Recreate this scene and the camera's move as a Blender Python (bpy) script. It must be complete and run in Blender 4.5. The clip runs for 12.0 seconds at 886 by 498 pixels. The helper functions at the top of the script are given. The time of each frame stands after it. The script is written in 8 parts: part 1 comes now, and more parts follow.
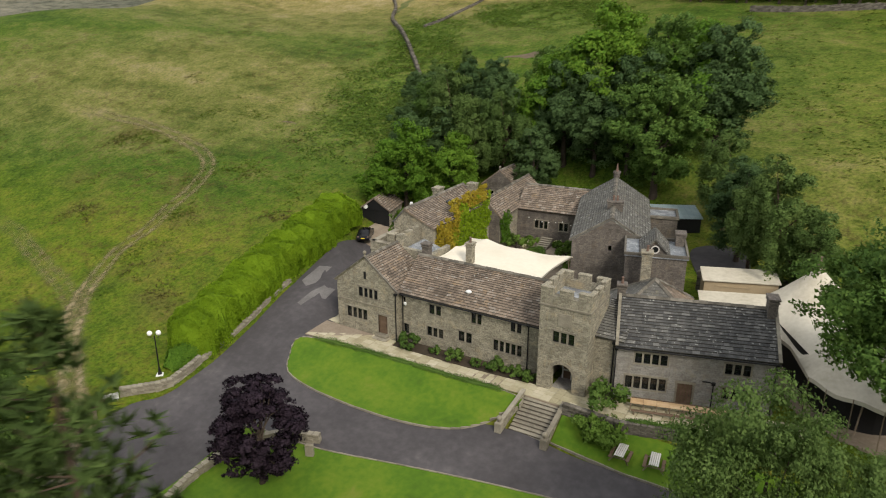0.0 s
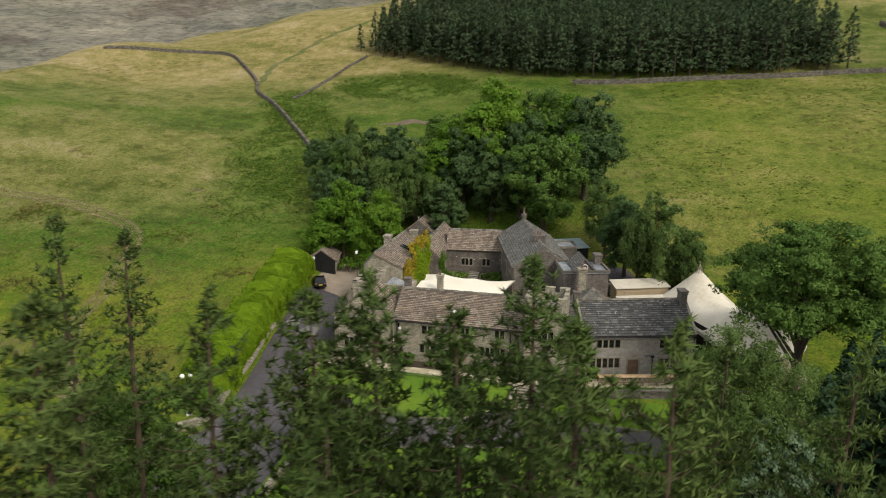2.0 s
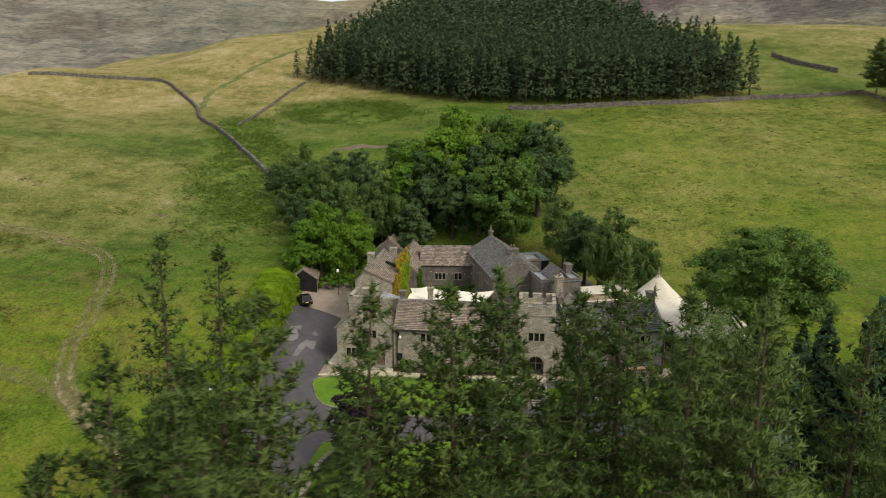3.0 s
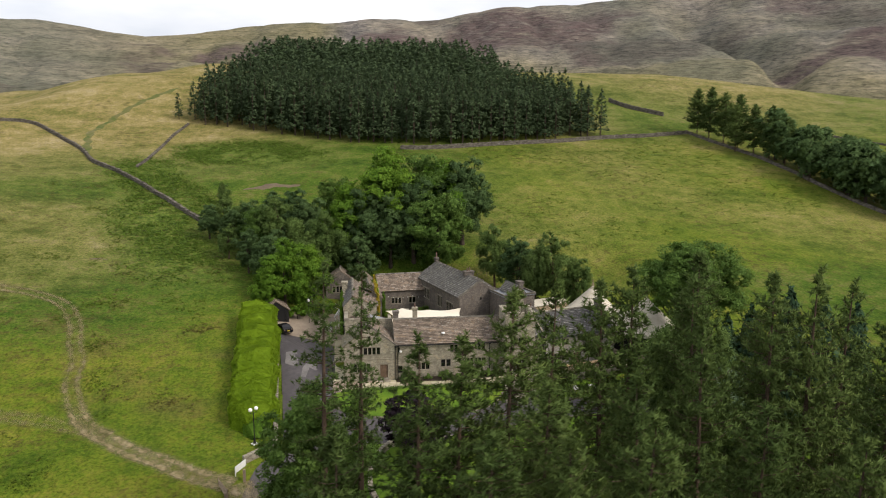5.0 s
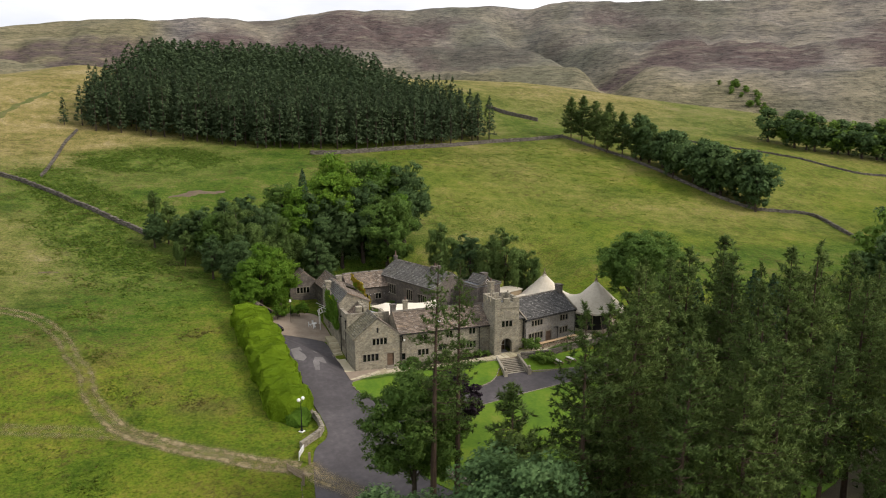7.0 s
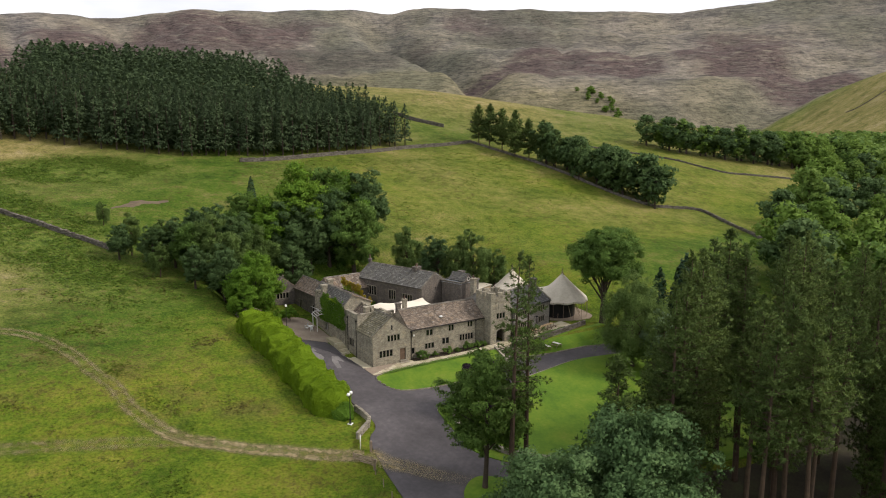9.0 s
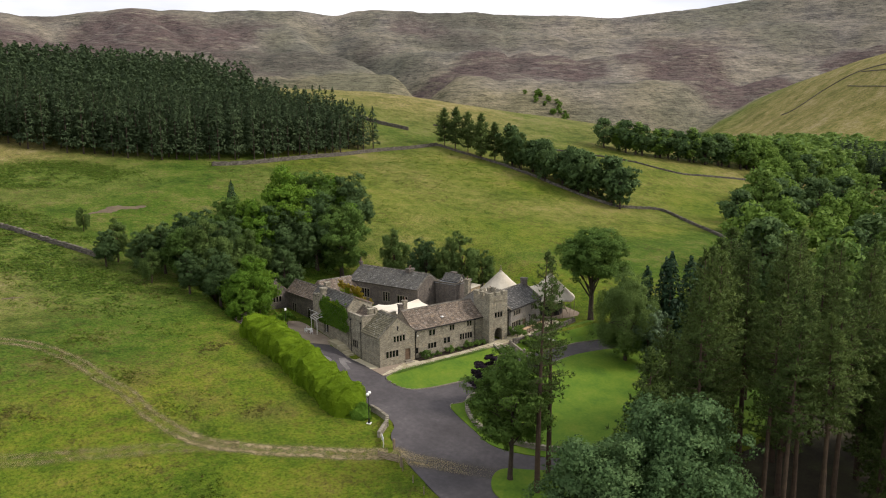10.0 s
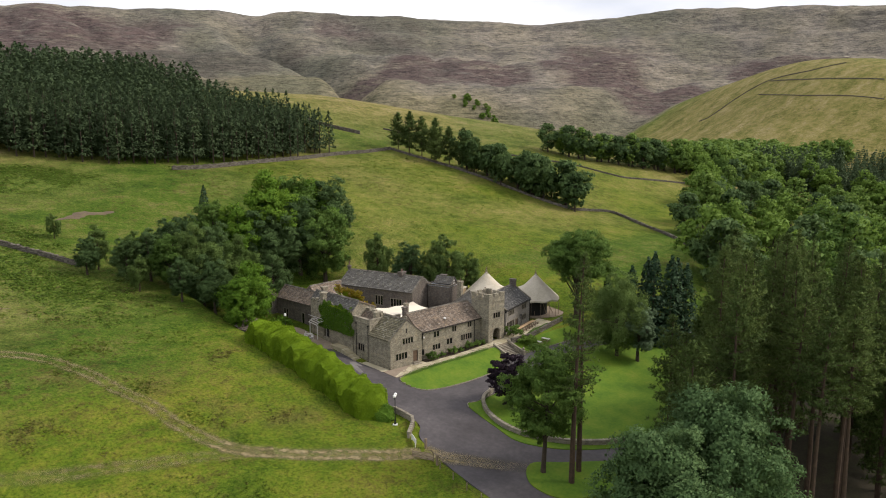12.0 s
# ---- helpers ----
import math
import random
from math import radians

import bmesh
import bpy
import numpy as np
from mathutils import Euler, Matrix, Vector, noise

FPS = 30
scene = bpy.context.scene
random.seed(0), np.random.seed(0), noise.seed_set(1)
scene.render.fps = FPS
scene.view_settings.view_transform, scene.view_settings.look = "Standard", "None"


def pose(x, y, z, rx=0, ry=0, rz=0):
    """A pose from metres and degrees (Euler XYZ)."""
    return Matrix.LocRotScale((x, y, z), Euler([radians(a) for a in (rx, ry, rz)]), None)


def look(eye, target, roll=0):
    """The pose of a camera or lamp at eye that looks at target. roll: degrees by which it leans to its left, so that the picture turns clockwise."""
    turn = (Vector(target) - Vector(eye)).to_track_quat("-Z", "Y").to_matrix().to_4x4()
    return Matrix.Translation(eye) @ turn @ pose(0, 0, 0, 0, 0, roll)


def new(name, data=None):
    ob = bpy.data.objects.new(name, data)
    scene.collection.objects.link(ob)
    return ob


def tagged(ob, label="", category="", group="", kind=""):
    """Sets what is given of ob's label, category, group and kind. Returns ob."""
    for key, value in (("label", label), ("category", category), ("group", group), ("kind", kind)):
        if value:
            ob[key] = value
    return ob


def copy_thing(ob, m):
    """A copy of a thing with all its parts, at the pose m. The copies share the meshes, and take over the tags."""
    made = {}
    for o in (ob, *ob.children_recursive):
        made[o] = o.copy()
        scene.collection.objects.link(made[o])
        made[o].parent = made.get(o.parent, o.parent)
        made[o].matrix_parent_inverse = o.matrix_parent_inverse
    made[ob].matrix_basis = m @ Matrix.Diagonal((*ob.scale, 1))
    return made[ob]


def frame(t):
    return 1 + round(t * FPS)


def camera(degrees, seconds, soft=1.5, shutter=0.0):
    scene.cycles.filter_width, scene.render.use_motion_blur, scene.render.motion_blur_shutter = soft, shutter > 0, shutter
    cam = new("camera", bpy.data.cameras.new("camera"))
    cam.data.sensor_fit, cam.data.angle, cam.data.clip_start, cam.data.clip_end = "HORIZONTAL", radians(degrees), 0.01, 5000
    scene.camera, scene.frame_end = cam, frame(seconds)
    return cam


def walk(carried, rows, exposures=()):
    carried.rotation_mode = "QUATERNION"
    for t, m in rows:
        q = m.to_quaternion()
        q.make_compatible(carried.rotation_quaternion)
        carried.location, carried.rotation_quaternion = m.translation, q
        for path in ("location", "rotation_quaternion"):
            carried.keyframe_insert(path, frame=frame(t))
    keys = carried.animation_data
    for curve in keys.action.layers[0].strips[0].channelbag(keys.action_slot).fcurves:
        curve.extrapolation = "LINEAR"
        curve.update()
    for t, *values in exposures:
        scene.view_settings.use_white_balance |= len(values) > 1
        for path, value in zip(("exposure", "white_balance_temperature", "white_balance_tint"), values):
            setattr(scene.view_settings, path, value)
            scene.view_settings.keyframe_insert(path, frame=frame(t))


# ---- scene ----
cam = camera(63.7, 12.0, 1.05, 0.5)
METRES, EYE, TILT, LEAN, TURN = 150.0, 33.8, -19.5, 0.0, 31.0
ROWS = [
    (0.0, 0.0, 0.0, 0.0, 0.0, 0.0, -0.0),
    (0.5, -0.0331, -0.0269, -0.006, -4.07, 1.43, 1.38),
    (1.0, -0.0686, -0.0511, -0.0115, -7.96, 2.6, 2.71),
    (1.5, -0.1058, -0.0722, -0.0163, -11.75, 3.54, 4.02),
    (2.0, -0.1459, -0.09, -0.02, -15.48, 4.34, 5.29),
    (2.5, -0.1883, -0.1042, -0.0223, -19.12, 4.93, 6.48),
    (3.0, -0.2321, -0.1149, -0.0234, -22.69, 5.35, 7.65),
    (5.0, -0.4183, -0.1214, -0.0164, -36.8, 5.81, 11.86),
    (5.5, -0.4646, -0.1132, -0.0115, -40.28, 5.2, 12.81),
    (6.0, -0.5097, -0.1012, -0.0048, -43.56, 4.41, 13.65),
    (6.5, -0.5534, -0.0852, 0.003, -46.97, 3.58, 14.48),
    (7.0, -0.5954, -0.065, 0.0119, -50.3, 2.77, 15.26),
    (9.0, -0.7415, 0.0317, 0.0559, -62.24, -0.4, 17.57),
    (9.5, -0.7677, 0.0576, 0.0672, -64.81, -1.11, 17.97),
    (10.0, -0.7892, 0.0832, 0.078, -67.05, -1.74, 18.29),
    (10.5, -0.8066, 0.1074, 0.0879, -69.03, -2.29, 18.53),
    (11.0, -0.8202, 0.1302, 0.0967, -70.88, -2.81, 18.69),
    (11.5, -0.831, 0.1513, 0.105, -72.52, -3.28, 18.74),
    (12.0, -0.8394, 0.1702, 0.1118, -73.93, -3.67, 18.71),
]
walk(cam, [(t, pose(0, 0, EYE, TILT, LEAN, TURN) @ pose(METRES * x, METRES * y, METRES * z, 90 + pitch, roll, yaw)) for t, x, y, z, yaw, pitch, roll in ROWS],
     exposures=((0.0, -0.02, 6500, 9), (3.0, 0.0, 6500, 10), (5.0, 0.03, 6500, 13), (12.0, 0.06, 6500, 14)))

# ---- world and sun ----
SUN_AZ, SUN_EL = 128.0, 40.0  # degrees clockwise from +y, and above the horizon
world = bpy.data.worlds.new("sky")
scene.world = world
world.use_nodes = True
wn = world.node_tree.nodes
sky_tex = wn.new("ShaderNodeTexSky")
sky_tex.sky_type = "NISHITA"
sky_tex.sun_disc = False
sky_tex.sun_elevation = radians(SUN_EL)
sky_tex.sun_rotation = radians(SUN_AZ)
sky_tex.dust_density = 4.0
sky_tex.air_density = 1.0
# high thin cloud: whiten the blue of the clear sky, with soft banks in it
sky_tc = wn.new("ShaderNodeTexCoord")
sky_map = wn.new("ShaderNodeMapping")
sky_map.inputs["Scale"].default_value = (1.5, 1.5, 5.0)
sky_noise = wn.new("ShaderNodeTexNoise")
sky_noise.inputs["Scale"].default_value = 2.2
sky_noise.inputs["Detail"].default_value = 5
sky_ramp = wn.new("ShaderNodeValToRGB")
sky_ramp.color_ramp.elements[0].position, sky_ramp.color_ramp.elements[0].color = 0.35, (6.5, 6.8, 7.3, 1)
sky_ramp.color_ramp.elements[1].position, sky_ramp.color_ramp.elements[1].color = 0.62, (9.6, 9.5, 9.2, 1)
sky_mix = wn.new("ShaderNodeMixRGB")
sky_mix.inputs[0].default_value = 0.75
wl = world.node_tree.links
wl.new(sky_tc.outputs["Generated"], sky_map.inputs["Vector"])
wl.new(sky_map.outputs["Vector"], sky_noise.inputs["Vector"])
wl.new(sky_noise.outputs["Fac"], sky_ramp.inputs["Fac"])
wl.new(sky_tex.outputs["Color"], sky_mix.inputs[1])
wl.new(sky_ramp.outputs["Color"], sky_mix.inputs[2])
wl.new(sky_mix.outputs["Color"], wn["Background"].inputs["Color"])
wn["Background"].inputs["Strength"].default_value = 0.14
sun_data = bpy.data.lights.new("sun", "SUN")
sun_data.energy, sun_data.angle, sun_data.color = 2.7, radians(16), (1.0, 0.93, 0.82)
sun = new("sun", sun_data)
a, e = radians(SUN_AZ), radians(SUN_EL)
sun.matrix_world = look((300 * math.sin(a) * math.cos(e), 300 * math.cos(a) * math.cos(e), 300 * math.sin(e)), (0, 0, 0))


# ---- materials ----
def material(name, rough=0.85, metal=0.0):
    m = bpy.data.materials.new(name)
    m.use_nodes = True
    b = m.node_tree.nodes["Principled BSDF"]
    b.inputs["Roughness"].default_value, b.inputs["Metallic"].default_value = rough, metal
    b.inputs["Specular IOR Level"].default_value = 0.3
    return m, m.node_tree.nodes, m.node_tree.links, b


def rgb(c):
    return (*c, 1.0)


def noise_node(n, l, vec, scale, detail=4, rough=0.55):
    t = n.new("ShaderNodeTexNoise")
    t.inputs["Scale"].default_value, t.inputs["Detail"].default_value, t.inputs["Roughness"].default_value = scale, detail, rough
    if vec:
        l.new(vec, t.inputs["Vector"])
    return t.outputs["Fac"]


def ramp(n, l, fac, stops):
    r = n.new("ShaderNodeValToRGB")
    els = r.color_ramp.elements
    while len(els) < len(stops):
        els.new(0.5)
    for el, (p, c) in zip(els, stops):
        el.position, el.color = p, rgb(c)
    l.new(fac, r.inputs["Fac"])
    return r.outputs["Color"]


def mixc(n, l, fac, c1, c2, how="MIX"):
    m = n.new("ShaderNodeMixRGB")
    m.blend_type = how
    for i, s in ((0, fac), (1, c1), (2, c2)):
        if isinstance(s, (int, float)):
            m.inputs[i].default_value = s
        elif isinstance(s, tuple):
            m.inputs[i].default_value = rgb(s)
        else:
            l.new(s, m.inputs[i])
    return m.outputs["Color"]


def mathn(n, l, op, a1, b1=None):
    m = n.new("ShaderNodeMath")
    m.operation = op
    for i, s in ((0, a1), (1, b1)):
        if s is None:
            continue
        if isinstance(s, (int, float)):
            m.inputs[i].default_value = s
        else:
            l.new(s, m.inputs[i])
    return m.outputs[0]


def bump(n, l, b, height, strength=0.4, dist=0.05):
    k = n.new("ShaderNodeBump")
    k.inputs["Strength"].default_value, k.inputs["Distance"].default_value = strength, dist
    l.new(height, k.inputs["Height"])
    l.new(k.outputs["Normal"], b.inputs["Normal"])


def coords(n, l, kind="Object"):
    if kind == "Position":
        return n.new("ShaderNodeNewGeometry").outputs["Position"]
    return n.new("ShaderNodeTexCoord").outputs[kind]


def piece_random(n, l):
    """A number for each piece, whether it is an object or an island of a joined mesh."""
    s = mathn(n, l, "ADD", n.new("ShaderNodeObjectInfo").outputs["Random"], n.new("ShaderNodeNewGeometry").outputs["Random Per Island"])
    return mathn(n, l, "FRACT", s)


def plain(name, stops, scale=2.0, rough=0.85, metal=0.0, bumps=0.0, bscale=None, dist=0.03, kind="Object", pieces=0.0):
    """A surface with colour variation at two scales, relief and, where asked, a tone of its own for each piece."""
    m, n, l, b = material(name, rough, metal)
    v = coords(n, l, kind)
    big = noise_node(n, l, v, scale, 5)
    fine = noise_node(n, l, v, scale * 9, 4)
    f = mathn(n, l, "ADD", mathn(n, l, "MULTIPLY", big, 0.65), mathn(n, l, "MULTIPLY", fine, 0.35))
    if pieces:
        r = mathn(n, l, "SUBTRACT", piece_random(n, l), 0.5)
        f = mathn(n, l, "ADD", f, mathn(n, l, "MULTIPLY", r, pieces))
    l.new(ramp(n, l, f, stops), b.inputs["Base Color"])
    if bumps:
        bump(n, l, b, noise_node(n, l, v, bscale or scale * 6, 5), bumps, dist)
    return m


def stone_wall(name, dark, mid, light, stain=(0.05, 0.045, 0.035), width=0.55, height=0.22):
    """Coursed rubble: courses by a brick pattern bent by noise, each stone of its own tone, stains over all."""
    m, n, l, b = material(name, 0.92)
    v = coords(n, l)
    sep = n.new("ShaderNodeSeparateXYZ")
    l.new(v, sep.inputs[0])
    wob = noise_node(n, l, v, 1.7, 3)
    u = mathn(n, l, "ADD", mathn(n, l, "ADD", sep.outputs["X"], sep.outputs["Y"]), mathn(n, l, "MULTIPLY", wob, 0.7))
    w = mathn(n, l, "ADD", sep.outputs["Z"], mathn(n, l, "MULTIPLY", wob, 0.3))
    cmb = n.new("ShaderNodeCombineXYZ")
    l.new(u, cmb.inputs[0])
    l.new(w, cmb.inputs[1])
    br = n.new("ShaderNodeTexBrick")
    br.inputs["Scale"].default_value = 1.0
    br.inputs["Brick Width"].default_value, br.inputs["Row Height"].default_value = width, height
    br.inputs["Mortar Size"].default_value, br.inputs["Mortar Smooth"].default_value = 0.018, 0.4
    br.inputs["Color1"].default_value, br.inputs["Color2"].default_value = (0, 0, 0, 1), (1, 1, 1, 1)
    br.inputs["Mortar"].default_value = (0.05, 0.05, 0.05, 1)
    br.offset, br.squash = 0.5, 0.7
    l.new(cmb.outputs[0], br.inputs["Vector"])
    fine = noise_node(n, l, v, 7.0, 5)
    tone = mathn(n, l, "ADD", mathn(n, l, "MULTIPLY", br.outputs["Color"], 0.24), mathn(n, l, "MULTIPLY", fine, 0.8))
    col = ramp(n, l, tone, [(0.34, dark), (0.52, mid), (0.76, light)])
    blot = ramp(n, l, noise_node(n, l, v, 0.55, 6, 0.65), [(0.46, (0, 0, 0)), (0.68, (0.75, 0.75, 0.75))])
    col = mixc(n, l, blot, col, stain)
    ochre = ramp(n, l, noise_node(n, l, v, 0.9, 5, 0.7), [(0.54, (0, 0, 0)), (0.7, (0.55, 0.55, 0.55))])
    col = mixc(n, l, ochre, col, (light[0] * 0.95, light[1] * 0.82, light[2] * 0.62))
    pale = ramp(n, l, noise_node(n, l, v, 1.3, 4, 0.6), [(0.55, (0, 0, 0)), (0.7, (0.5, 0.5, 0.5))])
    col = mixc(n, l, pale, col, light)
    l.new(col, b.inputs["Base Color"])
    hgt = mathn(n, l, "SUBTRACT", mathn(n, l, "MULTIPLY", fine, 0.6), br.outputs["Fac"])
    bump(n, l, b, hgt, 0.75, 0.04)
    return m


def leaf_material(name, dark, mid, light, through_light=0.3):
    m, n, l, b = material(name, 0.7)
    b.inputs["Specular IOR Level"].default_value = 0.12
    r = n.new("ShaderNodeNewGeometry").outputs["Random Per Island"]
    whole = n.new("ShaderNodeObjectInfo").outputs["Random"]
    big = noise_node(n, l, coords(n, l), 0.45, 3)
    f = mathn(n, l, "ADD", mathn(n, l, "ADD", mathn(n, l, "MULTIPLY", r, 0.36), mathn(n, l, "MULTIPLY", whole, 0.3)), mathn(n, l, "MULTIPLY", big, 0.5))
    col = ramp(n, l, f, [(0.15, dark), (0.5, mid), (0.95, light)])
    l.new(col, b.inputs["Base Color"])
    tr = n.new("ShaderNodeBsdfTranslucent")
    l.new(mixc(n, l, 0.5, col, light), tr.inputs["Color"])
    mx = n.new("ShaderNodeMixShader")
    mx.inputs[0].default_value = through_light
    l.new(b.outputs[0], mx.inputs[1])
    l.new(tr.outputs[0], mx.inputs[2])
    l.new(mx.outputs[0], n["Material Output"].inputs["Surface"])
    return m


M_WALL = stone_wall("gritstone_buff", (0.17, 0.153, 0.115), (0.3, 0.273, 0.205), (0.44, 0.4, 0.31), (0.13, 0.118, 0.09), 0.44, 0.18)
M_WALL_GREY = stone_wall("gritstone_grey", (0.2, 0.187, 0.172), (0.29, 0.275, 0.25), (0.37, 0.353, 0.32), (0.19, 0.165, 0.135), 0.62, 0.2)
M_WALL_DARK = stone_wall("gritstone_sooty", (0.095, 0.083, 0.072), (0.145, 0.126, 0.108), (0.21, 0.183, 0.155), (0.06, 0.052, 0.045), 0.42, 0.17)
M_DRESSED = plain("dressed_stone", [(0.2, (0.13, 0.115, 0.09)), (0.5, (0.24, 0.215, 0.165)), (0.8, (0.36, 0.33, 0.26))], 1.3, 0.9, bumps=0.35, pieces=0.25)
def slates(name, dark, mid, light, moss, pieces=0.3, rough=0.85):
    """Stone slates: each of its own tone, with weather stains, lichen and moss in patches over the roof."""
    m, n, l, b = material(name, rough)
    v = coords(n, l, "Position")
    fine = noise_node(n, l, v, 5.0, 5, 0.7)
    f = mathn(n, l, "ADD", mathn(n, l, "MULTIPLY", fine, 0.55), mathn(n, l, "MULTIPLY", noise_node(n, l, v, 0.8, 5, 0.7), 0.45))
    r = mathn(n, l, "SUBTRACT", piece_random(n, l), 0.5)
    f = mathn(n, l, "ADD", f, mathn(n, l, "MULTIPLY", r, pieces))
    c = ramp(n, l, f, [(0.25, dark), (0.5, mid), (0.78, light)])
    stain = ramp(n, l, noise_node(n, l, v, 0.42, 5, 0.7), [(0.54, (0, 0, 0)), (0.66, (0.6, 0.6, 0.6))])
    c = mixc(n, l, stain, c, tuple(k * 0.75 for k in dark))
    patch = ramp(n, l, noise_node(n, l, v, 0.9, 5, 0.7), [(0.56, (0, 0, 0)), (0.68, (0.7, 0.7, 0.7))])
    c = mixc(n, l, patch, c, moss)
    odd = ramp(n, l, piece_random(n, l), [(0.9, (0, 0, 0)), (0.94, (0.3, 0.3, 0.3))])
    c = mixc(n, l, odd, c, (0.26, 0.255, 0.235))
    spot = ramp(n, l, noise_node(n, l, v, 3.2, 3, 0.6), [(0.62, (0, 0, 0)), (0.7, (0.75, 0.75, 0.75))])
    c = mixc(n, l, spot, c, (0.42, 0.42, 0.38))
    l.new(c, b.inputs["Base Color"])
    bump(n, l, b, fine, 0.6, 0.04)
    return m


M_SLATE_BROWN = slates("stone_slate_brown", (0.085, 0.067, 0.052), (0.19, 0.148, 0.112), (0.33, 0.262, 0.2), (0.3, 0.21, 0.125), 0.26)
M_SLATE_DARK = slates("stone_slate_dark", (0.032, 0.033, 0.034), (0.07, 0.069, 0.066), (0.125, 0.122, 0.115), (0.15, 0.15, 0.14), 0.26, 0.75)
M_SLATE_GREY = slates("stone_slate_grey", (0.06, 0.058, 0.053), (0.115, 0.111, 0.1), (0.185, 0.178, 0.158), (0.2, 0.18, 0.13), 0.2)
M_SLATE_MOSS = slates("stone_slate_mossy", (0.07, 0.065, 0.04), (0.15, 0.135, 0.085), (0.24, 0.215, 0.14), (0.18, 0.165, 0.07))
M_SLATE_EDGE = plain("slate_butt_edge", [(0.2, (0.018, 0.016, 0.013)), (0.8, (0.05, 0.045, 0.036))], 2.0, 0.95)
M_LEAD = plain("weathered_lead", [(0.3, (0.1, 0.107, 0.115)), (0.5, (0.25, 0.265, 0.285)), (0.62, (0.5, 0.52, 0.54))], 0.8, 0.45, 0.3, bumps=0.1)
M_DARKSTONE = plain("weathered_ridge_stone", [(0.2, (0.06, 0.055, 0.045)), (0.5, (0.12, 0.108, 0.088)), (0.8, (0.22, 0.2, 0.165))], 1.6, 0.92, bumps=0.35, pieces=0.4)
M_CANVAS = plain("cream_canvas", [(0.2, (0.62, 0.56, 0.44)), (0.5, (0.72, 0.66, 0.54)), (0.8, (0.78, 0.73, 0.62))], 0.25, 0.8, bumps=0.1, dist=0.05)
M_TIPI = plain("tipi_canvas", [(0.25, (0.36, 0.32, 0.24)), (0.5, (0.53, 0.485, 0.39)), (0.75, (0.65, 0.605, 0.5))], 0.3, 0.85, bumps=0.15, dist=0.05)
M_ASPHALT = plain("asphalt", [(0.3, (0.044, 0.04, 0.041)), (0.48, (0.064, 0.058, 0.06)), (0.6, (0.086, 0.078, 0.08)), (0.7, (0.125, 0.114, 0.112))], 0.16, 0.78, bumps=0.25, bscale=30, dist=0.01, kind="Position")
M_PATCH = plain("worn_asphalt", [(0.3, (0.1, 0.092, 0.09)), (0.5, (0.15, 0.14, 0.135)), (0.7, (0.2, 0.19, 0.18))], 0.6, 0.8, bumps=0.25, bscale=30, dist=0.01, kind="Position")
M_GRAVEL = plain("buff_gravel", [(0.25, (0.16, 0.125, 0.09)), (0.5, (0.25, 0.2, 0.15)), (0.75, (0.33, 0.28, 0.21))], 0.5, 0.95, bumps=0.4, bscale=20, dist=0.02, kind="Position")
M_FLAG = plain("flagstone", [(0.15, (0.26, 0.225, 0.135)), (0.45, (0.39, 0.35, 0.23)), (0.8, (0.52, 0.47, 0.35))], 0.8, 0.9, bumps=0.3, pieces=0.4)
M_LAWN = plain("mown_lawn", [(0.32, (0.05, 0.105, 0.005)), (0.45, (0.07, 0.142, 0.006)), (0.58, (0.104, 0.17, 0.009)), (0.7, (0.145, 0.178, 0.022))], 0.22, 0.9, bumps=0.3, bscale=30, dist=0.02, kind="Position")
M_SOIL = plain("dark_soil", [(0.2, (0.03, 0.024, 0.016)), (0.8, (0.08, 0.06, 0.04))], 1.5, 0.95, bumps=0.5)
M_WOOD = plain("weathered_wood", [(0.2, (0.13, 0.1, 0.07)), (0.5, (0.22, 0.17, 0.12)), (0.8, (0.32, 0.26, 0.19))], 1.2, 0.8, bumps=0.2, pieces=0.3)
M_OILED = plain("oiled_larch", [(0.2, (0.4, 0.26, 0.13)), (0.5, (0.55, 0.38, 0.22)), (0.8, (0.64, 0.48, 0.3))], 1.2, 0.6, bumps=0.15, pieces=0.3)
M_DOOR = plain("oak_door", [(0.2, (0.07, 0.045, 0.03)), (0.5, (0.13, 0.085, 0.055)), (0.8, (0.2, 0.14, 0.1))], 2, 0.7, bumps=0.2)
M_BLACK = plain("black_paint", [(0.2, (0.006, 0.006, 0.007)), (0.8, (0.014, 0.014, 0.015))], 1, 0.55)
M_IRON = plain("black_iron", [(0.2, (0.012, 0.012, 0.013)), (0.8, (0.03, 0.03, 0.03))], 3, 0.5, 0.4)
M_BARK = plain("dark_bark", [(0.2, (0.03, 0.022, 0.016)), (0.5, (0.06, 0.045, 0.033)), (0.8, (0.1, 0.08, 0.06))], 1.5, 0.95, bumps=0.6, dist=0.06)
M_PINEBARK = plain("pine_bark", [(0.2, (0.035, 0.025, 0.018)), (0.5, (0.075, 0.05, 0.035)), (0.8, (0.13, 0.085, 0.055))], 1.5, 0.95, bumps=0.6, dist=0.06)
M_DRYSTONE = plain("drystone_grit", [(0.2, (0.05, 0.044, 0.036)), (0.5, (0.11, 0.098, 0.08)), (0.8, (0.2, 0.18, 0.15))], 0.9, 0.95, bumps=0.8, bscale=4, dist=0.15, kind="Position", pieces=0.4)
M_TERRACOTTA = plain("chimney_pot_clay", [(0.2, (0.1, 0.065, 0.05)), (0.8, (0.2, 0.13, 0.1))], 3, 0.85)
M_WHITE = plain("white_paint", [(0.2, (0.6, 0.6, 0.58)), (0.8, (0.8, 0.8, 0.78))], 1.5, 0.5)
